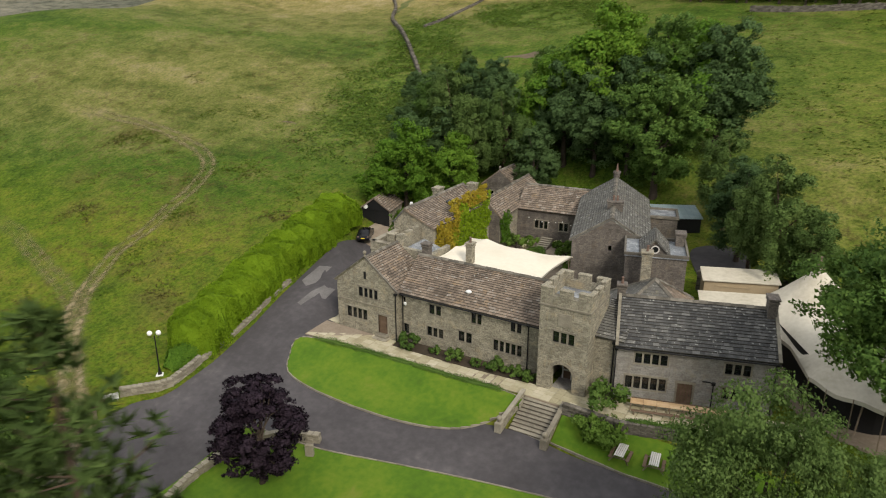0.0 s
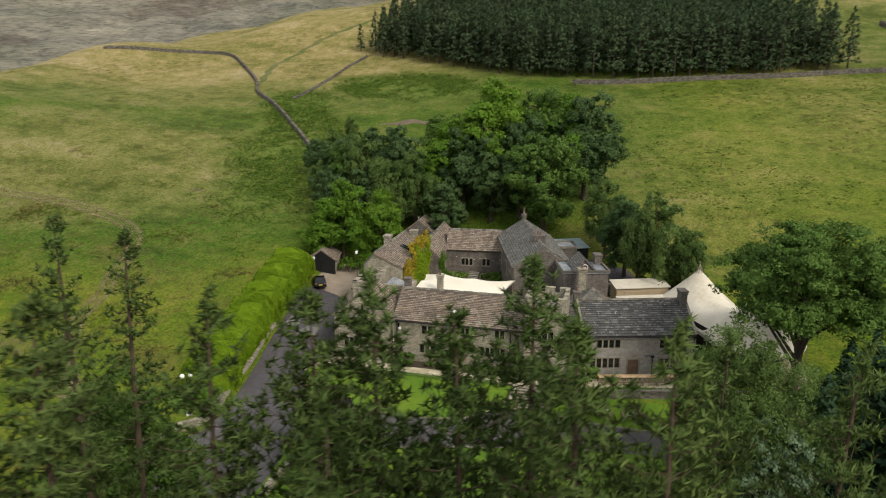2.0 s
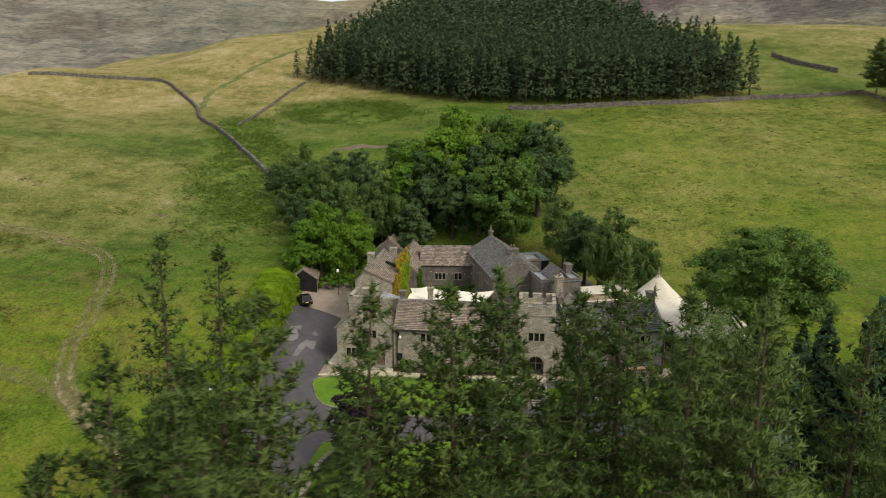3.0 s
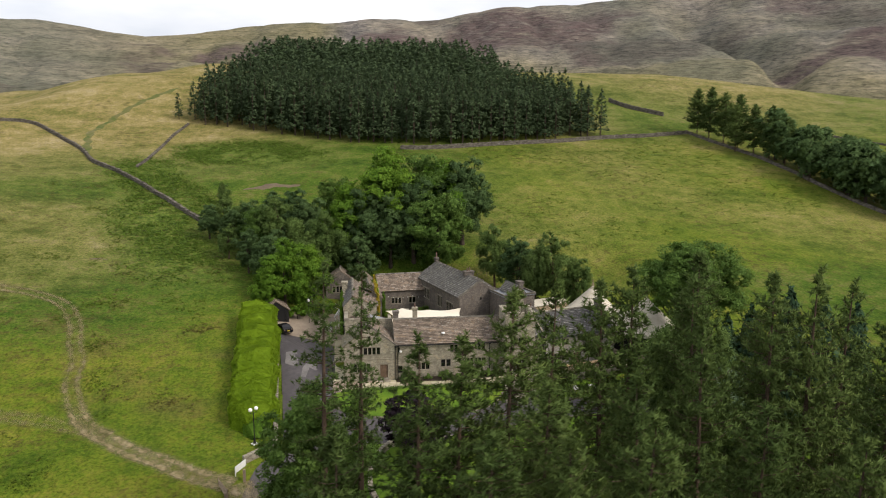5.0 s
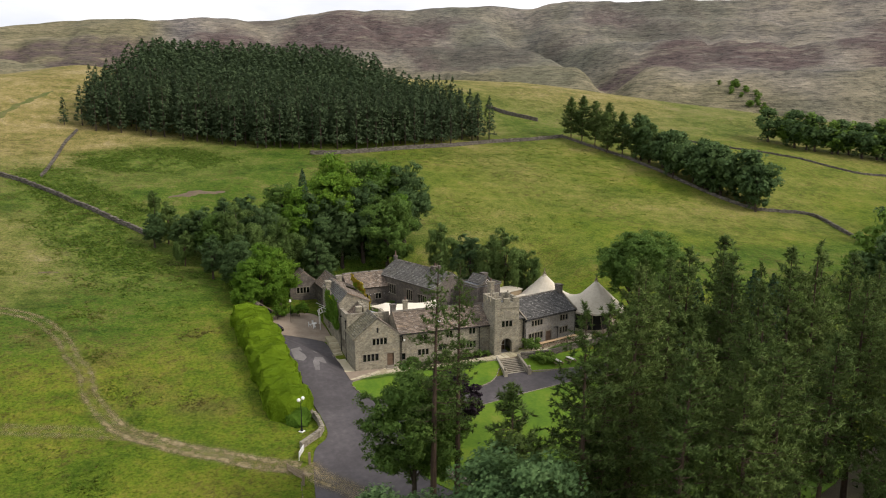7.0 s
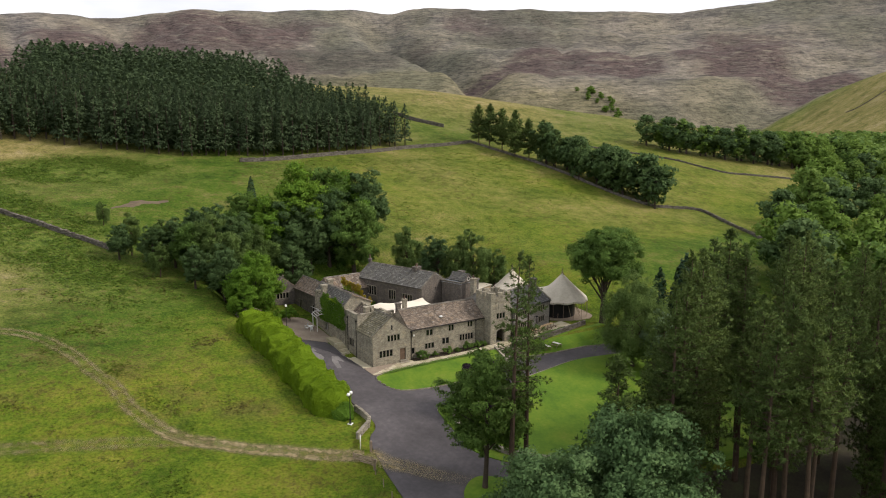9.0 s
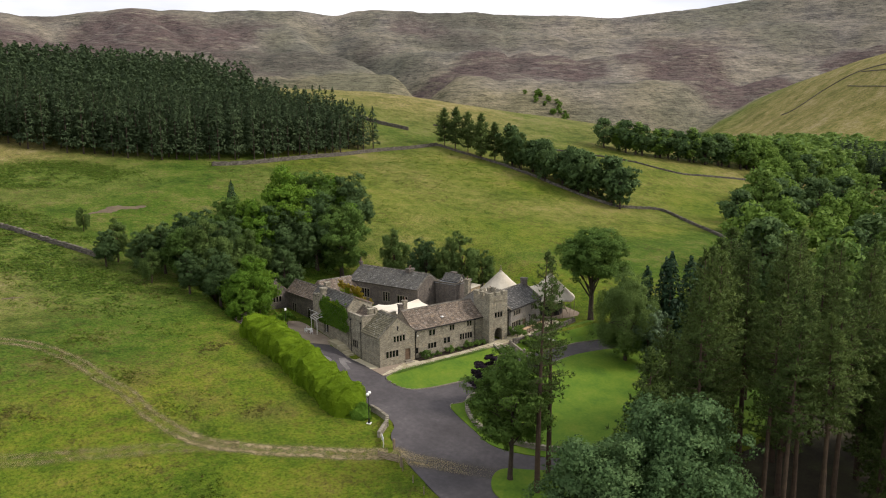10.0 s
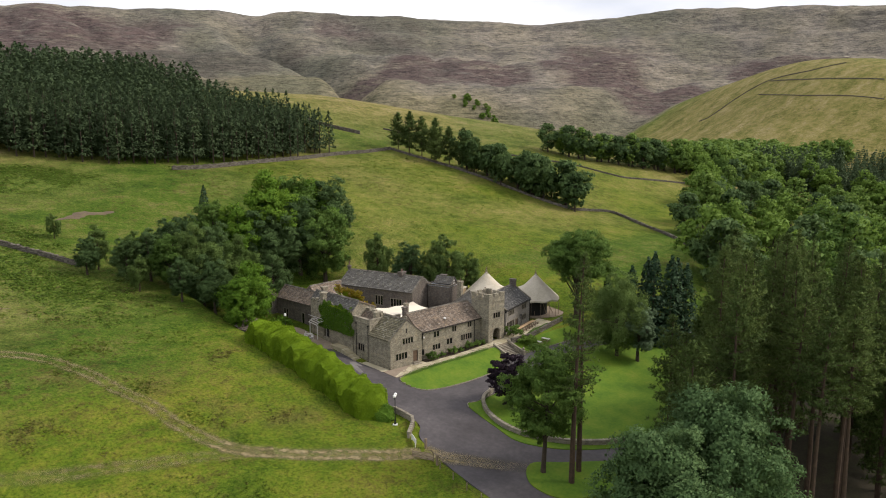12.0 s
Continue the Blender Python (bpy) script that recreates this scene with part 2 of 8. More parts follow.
M_TRACK = plain("trodden_earth", [(0.36, (0.05, 0.08, 0.011)), (0.47, (0.085, 0.1, 0.02)), (0.56, (0.125, 0.115, 0.042)), (0.68, (0.19, 0.165, 0.085))], 0.3, 0.95, bumps=0.4, bscale=12, dist=0.03, kind="Position")
# needle litter, its brown darkened for the shade beneath the pines
M_LITTER_SHADE = plain("shaded_pine_litter", [(0.3, (0.018, 0.015, 0.009)), (0.5, (0.036, 0.03, 0.016)), (0.7, (0.05, 0.055, 0.02))], 0.3, 0.95, bumps=0.5, bscale=6, dist=0.1, kind="Position")
M_RUBBER = plain("tyre_rubber", [(0.2, (0.01, 0.01, 0.01)), (0.8, (0.025, 0.025, 0.025))], 4, 0.8)
M_CARBLACK = plain("black_car_paint", [(0.2, (0.006, 0.006, 0.008)), (0.8, (0.012, 0.012, 0.014))], 1, 0.15)
M_CARSILVER = plain("silver_car_paint", [(0.2, (0.3, 0.31, 0.33)), (0.8, (0.42, 0.43, 0.45))], 1, 0.25, 0.6)
M_YELLOW = plain("yellow_plate", [(0.2, (0.55, 0.42, 0.03)), (0.8, (0.65, 0.5, 0.05))], 3, 0.5)
M_BLEACHED = plain("bleached_boards", [(0.2, (0.42, 0.4, 0.36)), (0.5, (0.55, 0.53, 0.49)), (0.8, (0.66, 0.64, 0.6))], 2.0, 0.8, bumps=0.2, pieces=0.3)
M_ORANGE = plain("orange_boards", [(0.2, (0.3, 0.1, 0.03)), (0.8, (0.42, 0.16, 0.06))], 2.0, 0.75, bumps=0.1)
M_ROOFSHEET = plain("blue_grey_sheet", [(0.2, (0.2, 0.27, 0.28)), (0.8, (0.33, 0.4, 0.41))], 1, 0.5, 0.2)

M_GLASS, _n, _l, _b = material("dark_window_glass", 0.06)
_b.inputs["Base Color"].default_value = (0.06, 0.07, 0.07, 1)
_b.inputs["Transmission Weight"].default_value = 0.85
_b.inputs["Specular IOR Level"].default_value = 0.5

M_GLOBE, _n, _l, _b = material("opal_glass", 0.25)
_b.inputs["Base Color"].default_value = (0.85, 0.84, 0.8, 1)

L_OAK = leaf_material("leaf_mid_green", (0.0453, 0.0923, 0.0224), (0.0950, 0.1756, 0.0356), (0.1928, 0.2871, 0.0623), 0.38)
L_DARK = leaf_material("leaf_dark_green", (0.0390, 0.0762, 0.0318), (0.0754, 0.1322, 0.0468), (0.1299, 0.2016, 0.0673), 0.38)
L_BLUE = leaf_material("leaf_sycamore", (0.05, 0.095, 0.035), (0.09, 0.165, 0.06), (0.155, 0.24, 0.09), 0.34)
L_BRIGHT = leaf_material("leaf_bright_green", (0.075, 0.15, 0.025), (0.13, 0.22, 0.036), (0.2, 0.31, 0.06), 0.4)
L_HEDGE = leaf_material("leaf_hedge_lime", (0.0862, 0.1650, 0.0088), (0.1840, 0.2970, 0.0132), (0.3105, 0.4180, 0.0242), 0.4)
L_IVY = leaf_material("leaf_ivy", (0.0489, 0.1093, 0.0136), (0.0977, 0.2017, 0.0203), (0.1945, 0.3101, 0.0339), 0.38)
L_GOLD = leaf_material("leaf_gold", (0.1701, 0.1029, 0.01512), (0.3119, 0.2212, 0.01896), (0.3969, 0.3388, 0.0378))
L_PURPLE = leaf_material("leaf_purple", (0.01069, 0.007374, 0.01134), (0.02317, 0.01474, 0.02278), (0.04904, 0.0337, 0.04556), 0.15)
L_SILVER = leaf_material("leaf_silver_green", (0.0665, 0.1143, 0.0634), (0.1327, 0.2013, 0.1087), (0.2167, 0.2993, 0.1818), 0.38)
L_PINE = leaf_material("needle_pine", (0.042, 0.072, 0.02), (0.08, 0.128, 0.033), (0.14, 0.19, 0.05), 0.28)
L_FIR = leaf_material("needle_dark", (0.014, 0.034, 0.017), (0.026, 0.056, 0.026), (0.05, 0.095, 0.042), 0.1)
L_WOOD = leaf_material("needle_plantation", (0.038, 0.062, 0.03), (0.057, 0.09, 0.041), (0.09, 0.13, 0.058), 0.3)
L_FLOWER = leaf_material("petal_pale", (0.525, 0.525, 0.21), (0.735, 0.714, 0.42), (0.84, 0.84, 0.735))
L_RUSH = leaf_material("rush_blade", (0.1, 0.1, 0.026), (0.135, 0.125, 0.036), (0.18, 0.16, 0.055), 0.5)
L_TUSSOCK = leaf_material("grass_blade", (0.08, 0.14, 0.014), (0.115, 0.17, 0.018), (0.17, 0.2, 0.036), 0.5)
M_TANCANVAS = plain("tan_canvas", [(0.2, (0.3, 0.23, 0.14)), (0.5, (0.38, 0.3, 0.19)), (0.8, (0.45, 0.37, 0.25))], 0.5, 0.85, bumps=0.1)
L_BIRCH = leaf_material("leaf_birch", (0.0672, 0.12, 0.0298), (0.112, 0.18, 0.0467), (0.1792, 0.25, 0.0723), 0.42)
M_EARTH = plain("bare_earth", [(0.3, (0.075, 0.06, 0.035)), (0.5, (0.12, 0.09, 0.06)), (0.7, (0.15, 0.14, 0.05))], 0.4, 0.95, bumps=0.5, bscale=5, dist=0.1, kind="Position")
L_FERN = leaf_material("bracken_frond", (0.08, 0.145, 0.02), (0.125, 0.21, 0.028), (0.18, 0.27, 0.045), 0.45)


# ---- ground ----
def smooth(x, lo, hi):
    t = np.clip((np.asarray(x, float) - lo) / (hi - lo), 0, 1)
    return t * t * (3 - 2 * t)


RISE_Y = np.array([-900, -200, -60, 0, 17, 29, 40, 44, 47.5, 52, 58, 70, 100, 120, 140, 160, 190, 210, 230, 250, 270, 310, 345, 420, 520, 900])
RISE_Z = np.array([-45, -24, -13, -7, -5.3, -4.3, -1.95, -1.6, -1.35, 0.5, 1.9, 4.3, 9.2, 13.4, 18.6, 24.6, 31.5, 37, 43, 48.5, 53, 57, 55, 44, 40, 40])
RIM_AZ = np.array([-180, -60, -30, -20, -13, -4, 3, 9, 14, 24, 35, 44, 51, 61, 69, 76, 100, 180])
RIM_EL = np.array([2, 5.0, 6.6, 6.9, 6.2, 7.2, 7.6, 7.9, 8.65, 8.95, 9.0, 8.7, 8.5, 9.35, 9.25, 8.7, 6.8, 2])


def wave(x, y, s, o=0.0):
    """Broad, soft unevenness from a few crossing waves."""
    return (np.sin(x / s + 1.3 + o) * np.cos(y / (s * 0.83) + 0.4 + o) + 0.6 * np.sin((x + y) / (s * 0.57) + 2 * o) + 0.4 * np.cos((x - 1.7 * y) / (s * 0.36) + o)) / 2


def lattice(x, y, s, o=0):
    """Smooth random values on a lattice of cells of size s."""
    x, y = x / s, y / s
    i, j = np.floor(x), np.floor(y)
    u1, v1 = x - i, y - j
    u1, v1 = u1 * u1 * (3 - 2 * u1), v1 * v1 * (3 - 2 * v1)

    def cell(a1, b1):
        return np.modf(np.sin(a1 * 127.1 + b1 * 311.7 + o * 74.7) * 43758.5453)[0] % 1.0

    return (cell(i, j) * (1 - u1) + cell(i + 1, j) * u1) * (1 - v1) + (cell(i, j + 1) * (1 - u1) + cell(i + 1, j + 1) * u1) * v1 - 0.5


def rough(x, y, s, o=0):
    return lattice(x, y, s, o) + 0.5 * lattice(x, y, s / 2.1, o + 1) + 0.25 * lattice(x, y, s / 4.3, o + 2) + 0.13 * lattice(x, y, s / 8.9, o + 3)


def hill(x, y):
    """Height of the open land."""
    x, y = np.asarray(x, float), np.asarray(y, float)
    near = sum(np.interp(y + d, RISE_Y, RISE_Z) for d in (-4, -2, 0, 2, 4)) / 5
    near = near + 0.16 * 12 * np.log1p(np.exp((-x - 92) / 12)) * smooth(y, 45, 112) * (1 - 0.75 * smooth(y, 120, 175))
    near = near + smooth(-x, 60, 130) * 3.0 * smooth(y, 205, 245)
    # the western shoulder rounds over and drops into the next valley
    edge = -x - 185
    near = near - 60 * smooth(edge, 0, 150) * smooth(y, 60, 160) - 40 * smooth(edge, 150, 420)
    near = near - 10 * smooth(-x, 140, 185) * smooth(y, 205, 255) + 5 * smooth(-x, 150, 200) * smooth(y, 140, 170) * (1 - smooth(y, 195, 235))
    # the crest behind the plantation, which sinks gently to the north-east
    near = near + 7.5 * smooth(y, 235, 300) * smooth(x, -140, -100) * (1 - smooth(y, 400, 560)) - 0.09 * np.clip(x - 110, 0, 260) * smooth(y, 230, 300)
    # the eastern fields round over into the wooded valley
    edge = np.minimum(x + 0.2 * y - 205, 0.68 * (x - 175) - 0.73 * (y - 130))
    near = near - 0.03 * np.clip(x - 60, 0, 160) * (1 - smooth(y, 100, 180)) - (near + 2) * 0.9 * smooth(edge, 0, 230)
    calm = smooth(np.hypot(x + 30, y - 65), 45, 80)
    near = near + 0.3 * wave(x, y, 13) * calm + 0.7 * wave(x, y, 47, 1.0) * calm
    dx, dy = x + 90, y + 30
    r, az = np.hypot(dx, dy), np.degrees(np.arctan2(dx, dy))
    el = np.interp(az, RIM_AZ, RIM_EL)
    rim = 41 + 1480 * np.tan(np.radians(el))
    east = smooth(az, 38, 58)
    foot = (38 - 40 * east) + (30 + 20 * east) * smooth(r, 600, 1050) - 45 * smooth(-az, 8, 30)
    start = 800 + 300 * smooth(az, 50, 66)
    climb = np.clip((r - start - 90 * lattice(x, y, 420, 5)) / (1470 - start), 0, 1)
    slope = 0.75 * climb + 0.25 * climb ** 2
    slope = slope - 0.03 * np.sin(2 * np.pi * 4 * slope) * (slope < 1)
    far = foot + (rim - foot) * slope - 10 * smooth(r, 1500, 2600)
    ax, ay = (x - 650) * 0.766 + (y - 190) * 0.643, -(x - 650) * 0.643 + (y - 190) * 0.766
    bare = np.exp(-((ax / 400) ** 2 + (ay / 160) ** 2))
    band = smooth(r, 640, 900) * (1 - 0.9 * smooth(r, 1330, 1480)) * (1 - 0.85 * smooth(bare, 0.1, 0.5))
    clough = np.exp(-((az - 33 + 0.012 * (r - 1000) + 2 * np.sin(r / 90)) / 1.6) ** 2) + 0.8 * np.exp(-((az - 58 - 0.02 * (r - 1000)) / 2.2) ** 2) + 0.7 * np.exp(-((az - 8 + 2 * np.sin(r / 120)) / 2.0) ** 2)
    # streams cut gullies that run down the slope and wander
    cut = 0.0
    for wide, deep, o in ((6.1, 7, 1), (2.6, 3, 2)):
        ph = az / wide + 1.3 * rough(x, y, 420, 20 + o) + 0.35 * rough(x, y, 130, 30 + o)
        cut = cut + deep * np.exp(-((ph - np.round(ph)) / 0.16) ** 2) * (0.35 + 1.3 * np.clip(lattice(np.round(ph) * 37.0 + 11, r, 300, 40 + o) + 0.4, 0, 1))
    far = far + band * (16 * rough(x, y, 260) + 6 * rough(x, y, 90, 9) - 34 * clough - cut) + 6 * rough(x, y, 120, 4) * smooth(r, 1400, 1500)
    # a rocky edge breaks out below the rim
    far = far + 5 * smooth(climb, 0.74 + 0.1 * lattice(x, y, 260, 50), 0.80 + 0.1 * lattice(x, y, 260, 50)) * (1 - smooth(r, 1470, 1600)) * np.clip(0.6 + 1.6 * lattice(x, y, 190, 51), 0, 1.4)
    k = smooth(r, 380, 760)
    # the bare spur across the valley
    return near * (1 - k) + far * k + 100 * bare * smooth(r, 350, 700)


def yard(x, y):
    """Height of the levelled ground round the house."""
    x, y = np.asarray(x, float), np.asarray(y, float)
    return 0.1 + 0.12 * np.clip(-47 - x, 0, 20) + 0.7 * smooth(x, -32, -12) + np.interp(y, [52, 60, 66, 76, 90, 100], [0, 0, 0.7, 1.9, 2.6, 3.4])


def ground_z(x, y):
    x, y = np.asarray(x, float), np.asarray(y, float)
    west = np.interp(y, [60, 68, 74], [-52, -57.5, -63])
    k = smooth(x, west, west + 5.5) * (1 - smooth(x, 8, 22)) * smooth(y, 47.4, 51.2) * (1 - smooth(y, 97, 112))
    return hill(x, y) * (1 - k) + yard(x, y) * k


def gz(x, y):
    return float(ground_z(x, y))


def inside(px, py, poly):
    hit = np.zeros(np.shape(px), bool)
    for (x0, y0), (x1, y1) in zip(poly, poly[1:] + poly[:1]):
        cross = ((y0 > py) != (y1 > py)) & (px < (x1 - x0) * (py - y0) / (y1 - y0 + 1e-12) + x0)
        hit ^= cross
    return hit


def rounded(poly, steps=6, closed=True):
    """A smooth line through a few corners."""
    pts, n = [], len(poly)
    idx = range(n) if closed else range(n - 1)
    for i in idx:
        g = (lambda k: poly[k % n]) if closed else (lambda k: poly[min(max(k, 0), n - 1)])
        p0, p1, p2, p3 = g(i - 1), g(i), g(i + 1), g(i + 2)
        for s in range(steps):
            t = s / steps
            pts.append(tuple(0.5 * (2 * b + (c - a0) * t + (2 * a0 - 5 * b + 4 * c - d) * t * t + (3 * b - a0 - 3 * c + d) * t ** 3) for a0, b, c, d in zip(p0, p1, p2, p3)))
    if not closed:
        pts.append(tuple(poly[-1]))
    return pts


ROAD = rounded([(-56.5, 72.6), (-52, 71.0), (-48.0, 69.0), (-47.4, 60), (-46.4, 54), (-45.6, 50.5), (-45.2, 48), (-43.0, 46.6), (-38, 45.4), (-30, 45.6), (-26, 47.0), (-21, 47.6), (-15, 46.9), (-6, 47.0), (6, 44.5), (30, 36),
                (30, 32), (5, 39.5), (-8, 42), (-18, 41), (-27, 39.2), (-35, 37.5), (-40, 37.4), (-42.6, 35.4), (-43.6, 31), (-43.6, 26), (-40, 21), (-33, 16.5), (-24, 13), (-24, 8.5), (-36, 11.5), (-44, 14.0), (-50, 14.5), (-54, 8), (-60, -4),
                (-64, -2), (-60, 12), (-58.6, 22), (-57.6, 29), (-56.4, 35), (-54.2, 37.6), (-53.8, 41), (-54.4, 48), (-55.4, 58), (-56.6, 68)])
LAWN = rounded([(-47.0, 50.4), (-46.9, 47.6), (-44.6, 45.4), (-38.5, 44.4), (-31, 44.5), (-26.2, 45.8), (-23.4, 48.4), (-22.5, 50.6), (-30, 51.2), (-38, 51.2)])
LOWLAWN = rounded([(-43.2, 38.0), (-40.6, 38.2), (-35, 38.6), (-27, 40.2), (-18, 41.8), (-8, 42.8), (5, 40), (20, 33), (22, 20), (5, 8), (-12, 7), (-24, 12.6), (-34, 16.1), (-40.6, 20.5), (-44.2, 26), (-44.0, 31)])
FORECOURT = rounded([(-57.0, 83), (-47.4, 85), (-46.4, 77), (-46.4, 69.2), (-47.8, 69.2), (-52, 71.2), (-56.6, 72.9), (-58, 77)])
COURT = [(-40.4, 63.2), (-22.5, 63.2), (-26.3, 73), (-29, 85.4), (-39, 85.4), (-39.2, 79.4), (-40.4, 79.0)]
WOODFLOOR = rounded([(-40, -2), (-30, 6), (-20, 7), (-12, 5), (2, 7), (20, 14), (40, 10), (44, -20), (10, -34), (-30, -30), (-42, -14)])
SERVICE = rounded([(-15.2, 64.5), (-12, 69), (-13, 78), (-17, 90), (-11, 92), (-8, 80), (-4.5, 75), (-8, 63)])
TENTFLOOR = rounded([(-7, 72), (-2, 78), (4, 76), (9, 66), (9, 58), (3, 57), (-3, 62)])
ISLAND = rounded([(-50.5, 19.6), (-47.5, 20.8), (-44.0, 18.3), (-38.5, 14.6), (-34.5, 12.2), (-38.5, 10.0), (-46, 9.8), (-51.5, 12.6), (-52.4, 16.6)])
BED = [(-18.2, 49.9), (-18.2, 47.6), (-12, 46.9), (-4.0, 46.8), (6, 45.0), (7, 52.6), (-6, 51.0), (-13.5, 49.8)]

u = np.linspace(-1, 1, 600)
warp = np.sign(u) * (0.14 * np.abs(u) * 560 + np.sinh(np.abs(u) * 5.6) / np.sinh(5.6) * 2650)
GX, GY = np.meshgrid(warp - 30, warp + 70)
GZ = ground_z(GX, GY)
for poly in (ROAD, LAWN, LOWLAWN, FORECOURT, COURT, WOODFLOOR, TENTFLOOR, SERVICE):
    GZ[inside(GX, GY, poly)] -= 0.30


GZ[(GX > -22.6) & (GX < -18.3) & (GY > 47.0) & (GY < 51.4)] -= 0.9


HEATHER = [(55, 1130, 5.0, 110), (60, 1060, 4.0, 80), (44, 1080, 6.0, 60), (36, 1000, 6.0, 45), (12, 1230, 9.0, 150), (-2, 1150, 6.0, 120), (24, 1120, 5.0, 90), (68, 1250, 7.0, 80)]
RUSHES = [(-84, 66, 4.5), (-76, 57, 4.0), (-79, 52, 3.5), (-66, 48, 3.5), (-71, 50, 3.0), (-93, 74, 4.5), (-64.5, 62, 3.0), (-101, 62, 4.0), (-110, 70, 5.0), (-88, 96, 4.0), (-118, 84, 6.0), (-70, 71, 3.0), (-106, 44, 4.0)]


def rush_beds(x, y):
    """Where the rushes grow thick in the wet hollows of the meadow."""
    return np.clip(sum(np.exp(-(((x - a0) ** 2 + 1.6 * (y - b0) ** 2) / (w * w)) * (1 + 0.9 * rough(x, y, 6.0, 65))) for a0, b0, w in RUSHES), 0, 1)


def make_ground():
    n = len(u)
    verts = np.stack([GX, GY, GZ], -1).reshape(-1, 3)
    i = np.arange(n * n).reshape(n, n)
    quads = np.stack([i[:-1, :-1], i[:-1, 1:], i[1:, 1:], i[1:, :-1]], -1).reshape(-1, 4)
    me = bpy.data.meshes.new("ground")
    me.vertices.add(len(verts))
    me.vertices.foreach_set("co", verts.astype(np.float32).ravel())
    me.loops.add(quads.size)
    me.loops.foreach_set("vertex_index", quads.astype(np.int32).ravel())
    me.polygons.add(len(quads))
    me.polygons.foreach_set("loop_start", np.arange(0, quads.size, 4, dtype=np.int32))
    me.update(calc_edges=True)
    me.shade_smooth()
    x, y = GX, GY
    r = np.hypot(x + 90, y + 30)
    # kinds of plant cover: heather moor, dry hill grass, bracken, lush grass
    moor = smooth(r + 120 * rough(x, y, 160, 3), 610, 800)
    dry = smooth(y + 12 * wave(x, y, 25) - 0.25 * (x + 90), 138, 205) * smooth(-x, 30, 105) + 0.85 * smooth(r, 280, 380) * (1 - moor)
    dry = np.maximum(dry, 0.5 * smooth(np.hypot((x + 128) / 1.5, y - 108) + 10 * wave(x, y, 17), 42, 14))
    dry = np.maximum(dry, (0.26 + 0.36 * rough(x, y, 38, 69)) * smooth(x, -40, 10) * smooth(y + 8 * wave(x, y, 21), 85, 112))
    spur_dry = 0.8 * smooth(np.hypot((x - 650) / 2.2, y - 190), 260, 150)
    ridge_line = -(x - 650) * 0.643 + (y - 190) * 0.766
    az = np.degrees(np.arctan2(x + 90, y + 30))
    west = smooth(-az, 8, 22)
    moor = moor * (1 - 0.12 * west)
    dry = np.maximum(dry, 0.9 * smooth(r + 130 * rough(x, y, 140, 67), 560, 640) * (1 - smooth(r + 170 * rough(x, y, 200, 68), 900, 1080)))
    dry = dry * (1 - 0.85 * west * smooth(r, 480, 680))
    moor = moor * (1 - smooth(spur_dry, 0.03, 0.3))
    dry = np.maximum(dry * (1 - smooth(spur_dry, 0.03, 0.3)), spur_dry * smooth(ridge_line, -60, 20))
    brk = smooth(np.abs(x + 80 + 0.30 * (y - 100)) + 5 * wave(x, y, 9), 17, 4) * smooth(y, 82, 104) * (1 - smooth(y, 160, 185))
    brk = np.maximum(brk, smooth(np.hypot((x + 74) / 1.7, (y - 180)) + 4 * wave(x, y, 9), 19, 8))
    lush = smooth(y, 75, 60) * smooth(-x, 62, 75) + smooth(x, -20, 10) * smooth(y, 85, 100) * (1 - smooth(y, 185, 215))
    lush = np.maximum(lush, smooth(np.hypot(x + 20, y - 40), 75, 50))
    # heather: broad purple-brown stands on the lower moor, and thin ones everywhere
    heath = np.zeros_like(x)
    for a0, r0, wa, wr in HEATHER:
        heath = np.maximum(heath, smooth(np.hypot((az - a0) / wa, (r - r0) / wr) + 1.1 * rough(x, y, 110, 61), 1.15, 0.75))
    heath = np.maximum(heath, 0.75 * smooth(rough(x, y, 170, 63) + 0.6 * rough(x * 0.4, y * 0.4, 40, 64), 0.16, 0.4))
    rush = rush_beds(x, y) * smooth(rough(x, y, 3.0, 66), -0.35, 0.25)
    for name, arr in (("moor", moor), ("dry", dry), ("bracken", brk), ("lush", lush), ("heath", heath), ("rush", rush)):
        at = me.attributes.new(name, "FLOAT", "POINT")
        at.data.foreach_set("value", np.clip(arr, 0, 1).astype(np.float32).ravel())
    me.materials.append(ground_material())
    ob = new("ground", me)
    return tagged(ob, "rough grazed hillside with heather moor beyond", "ground", kind="structure")


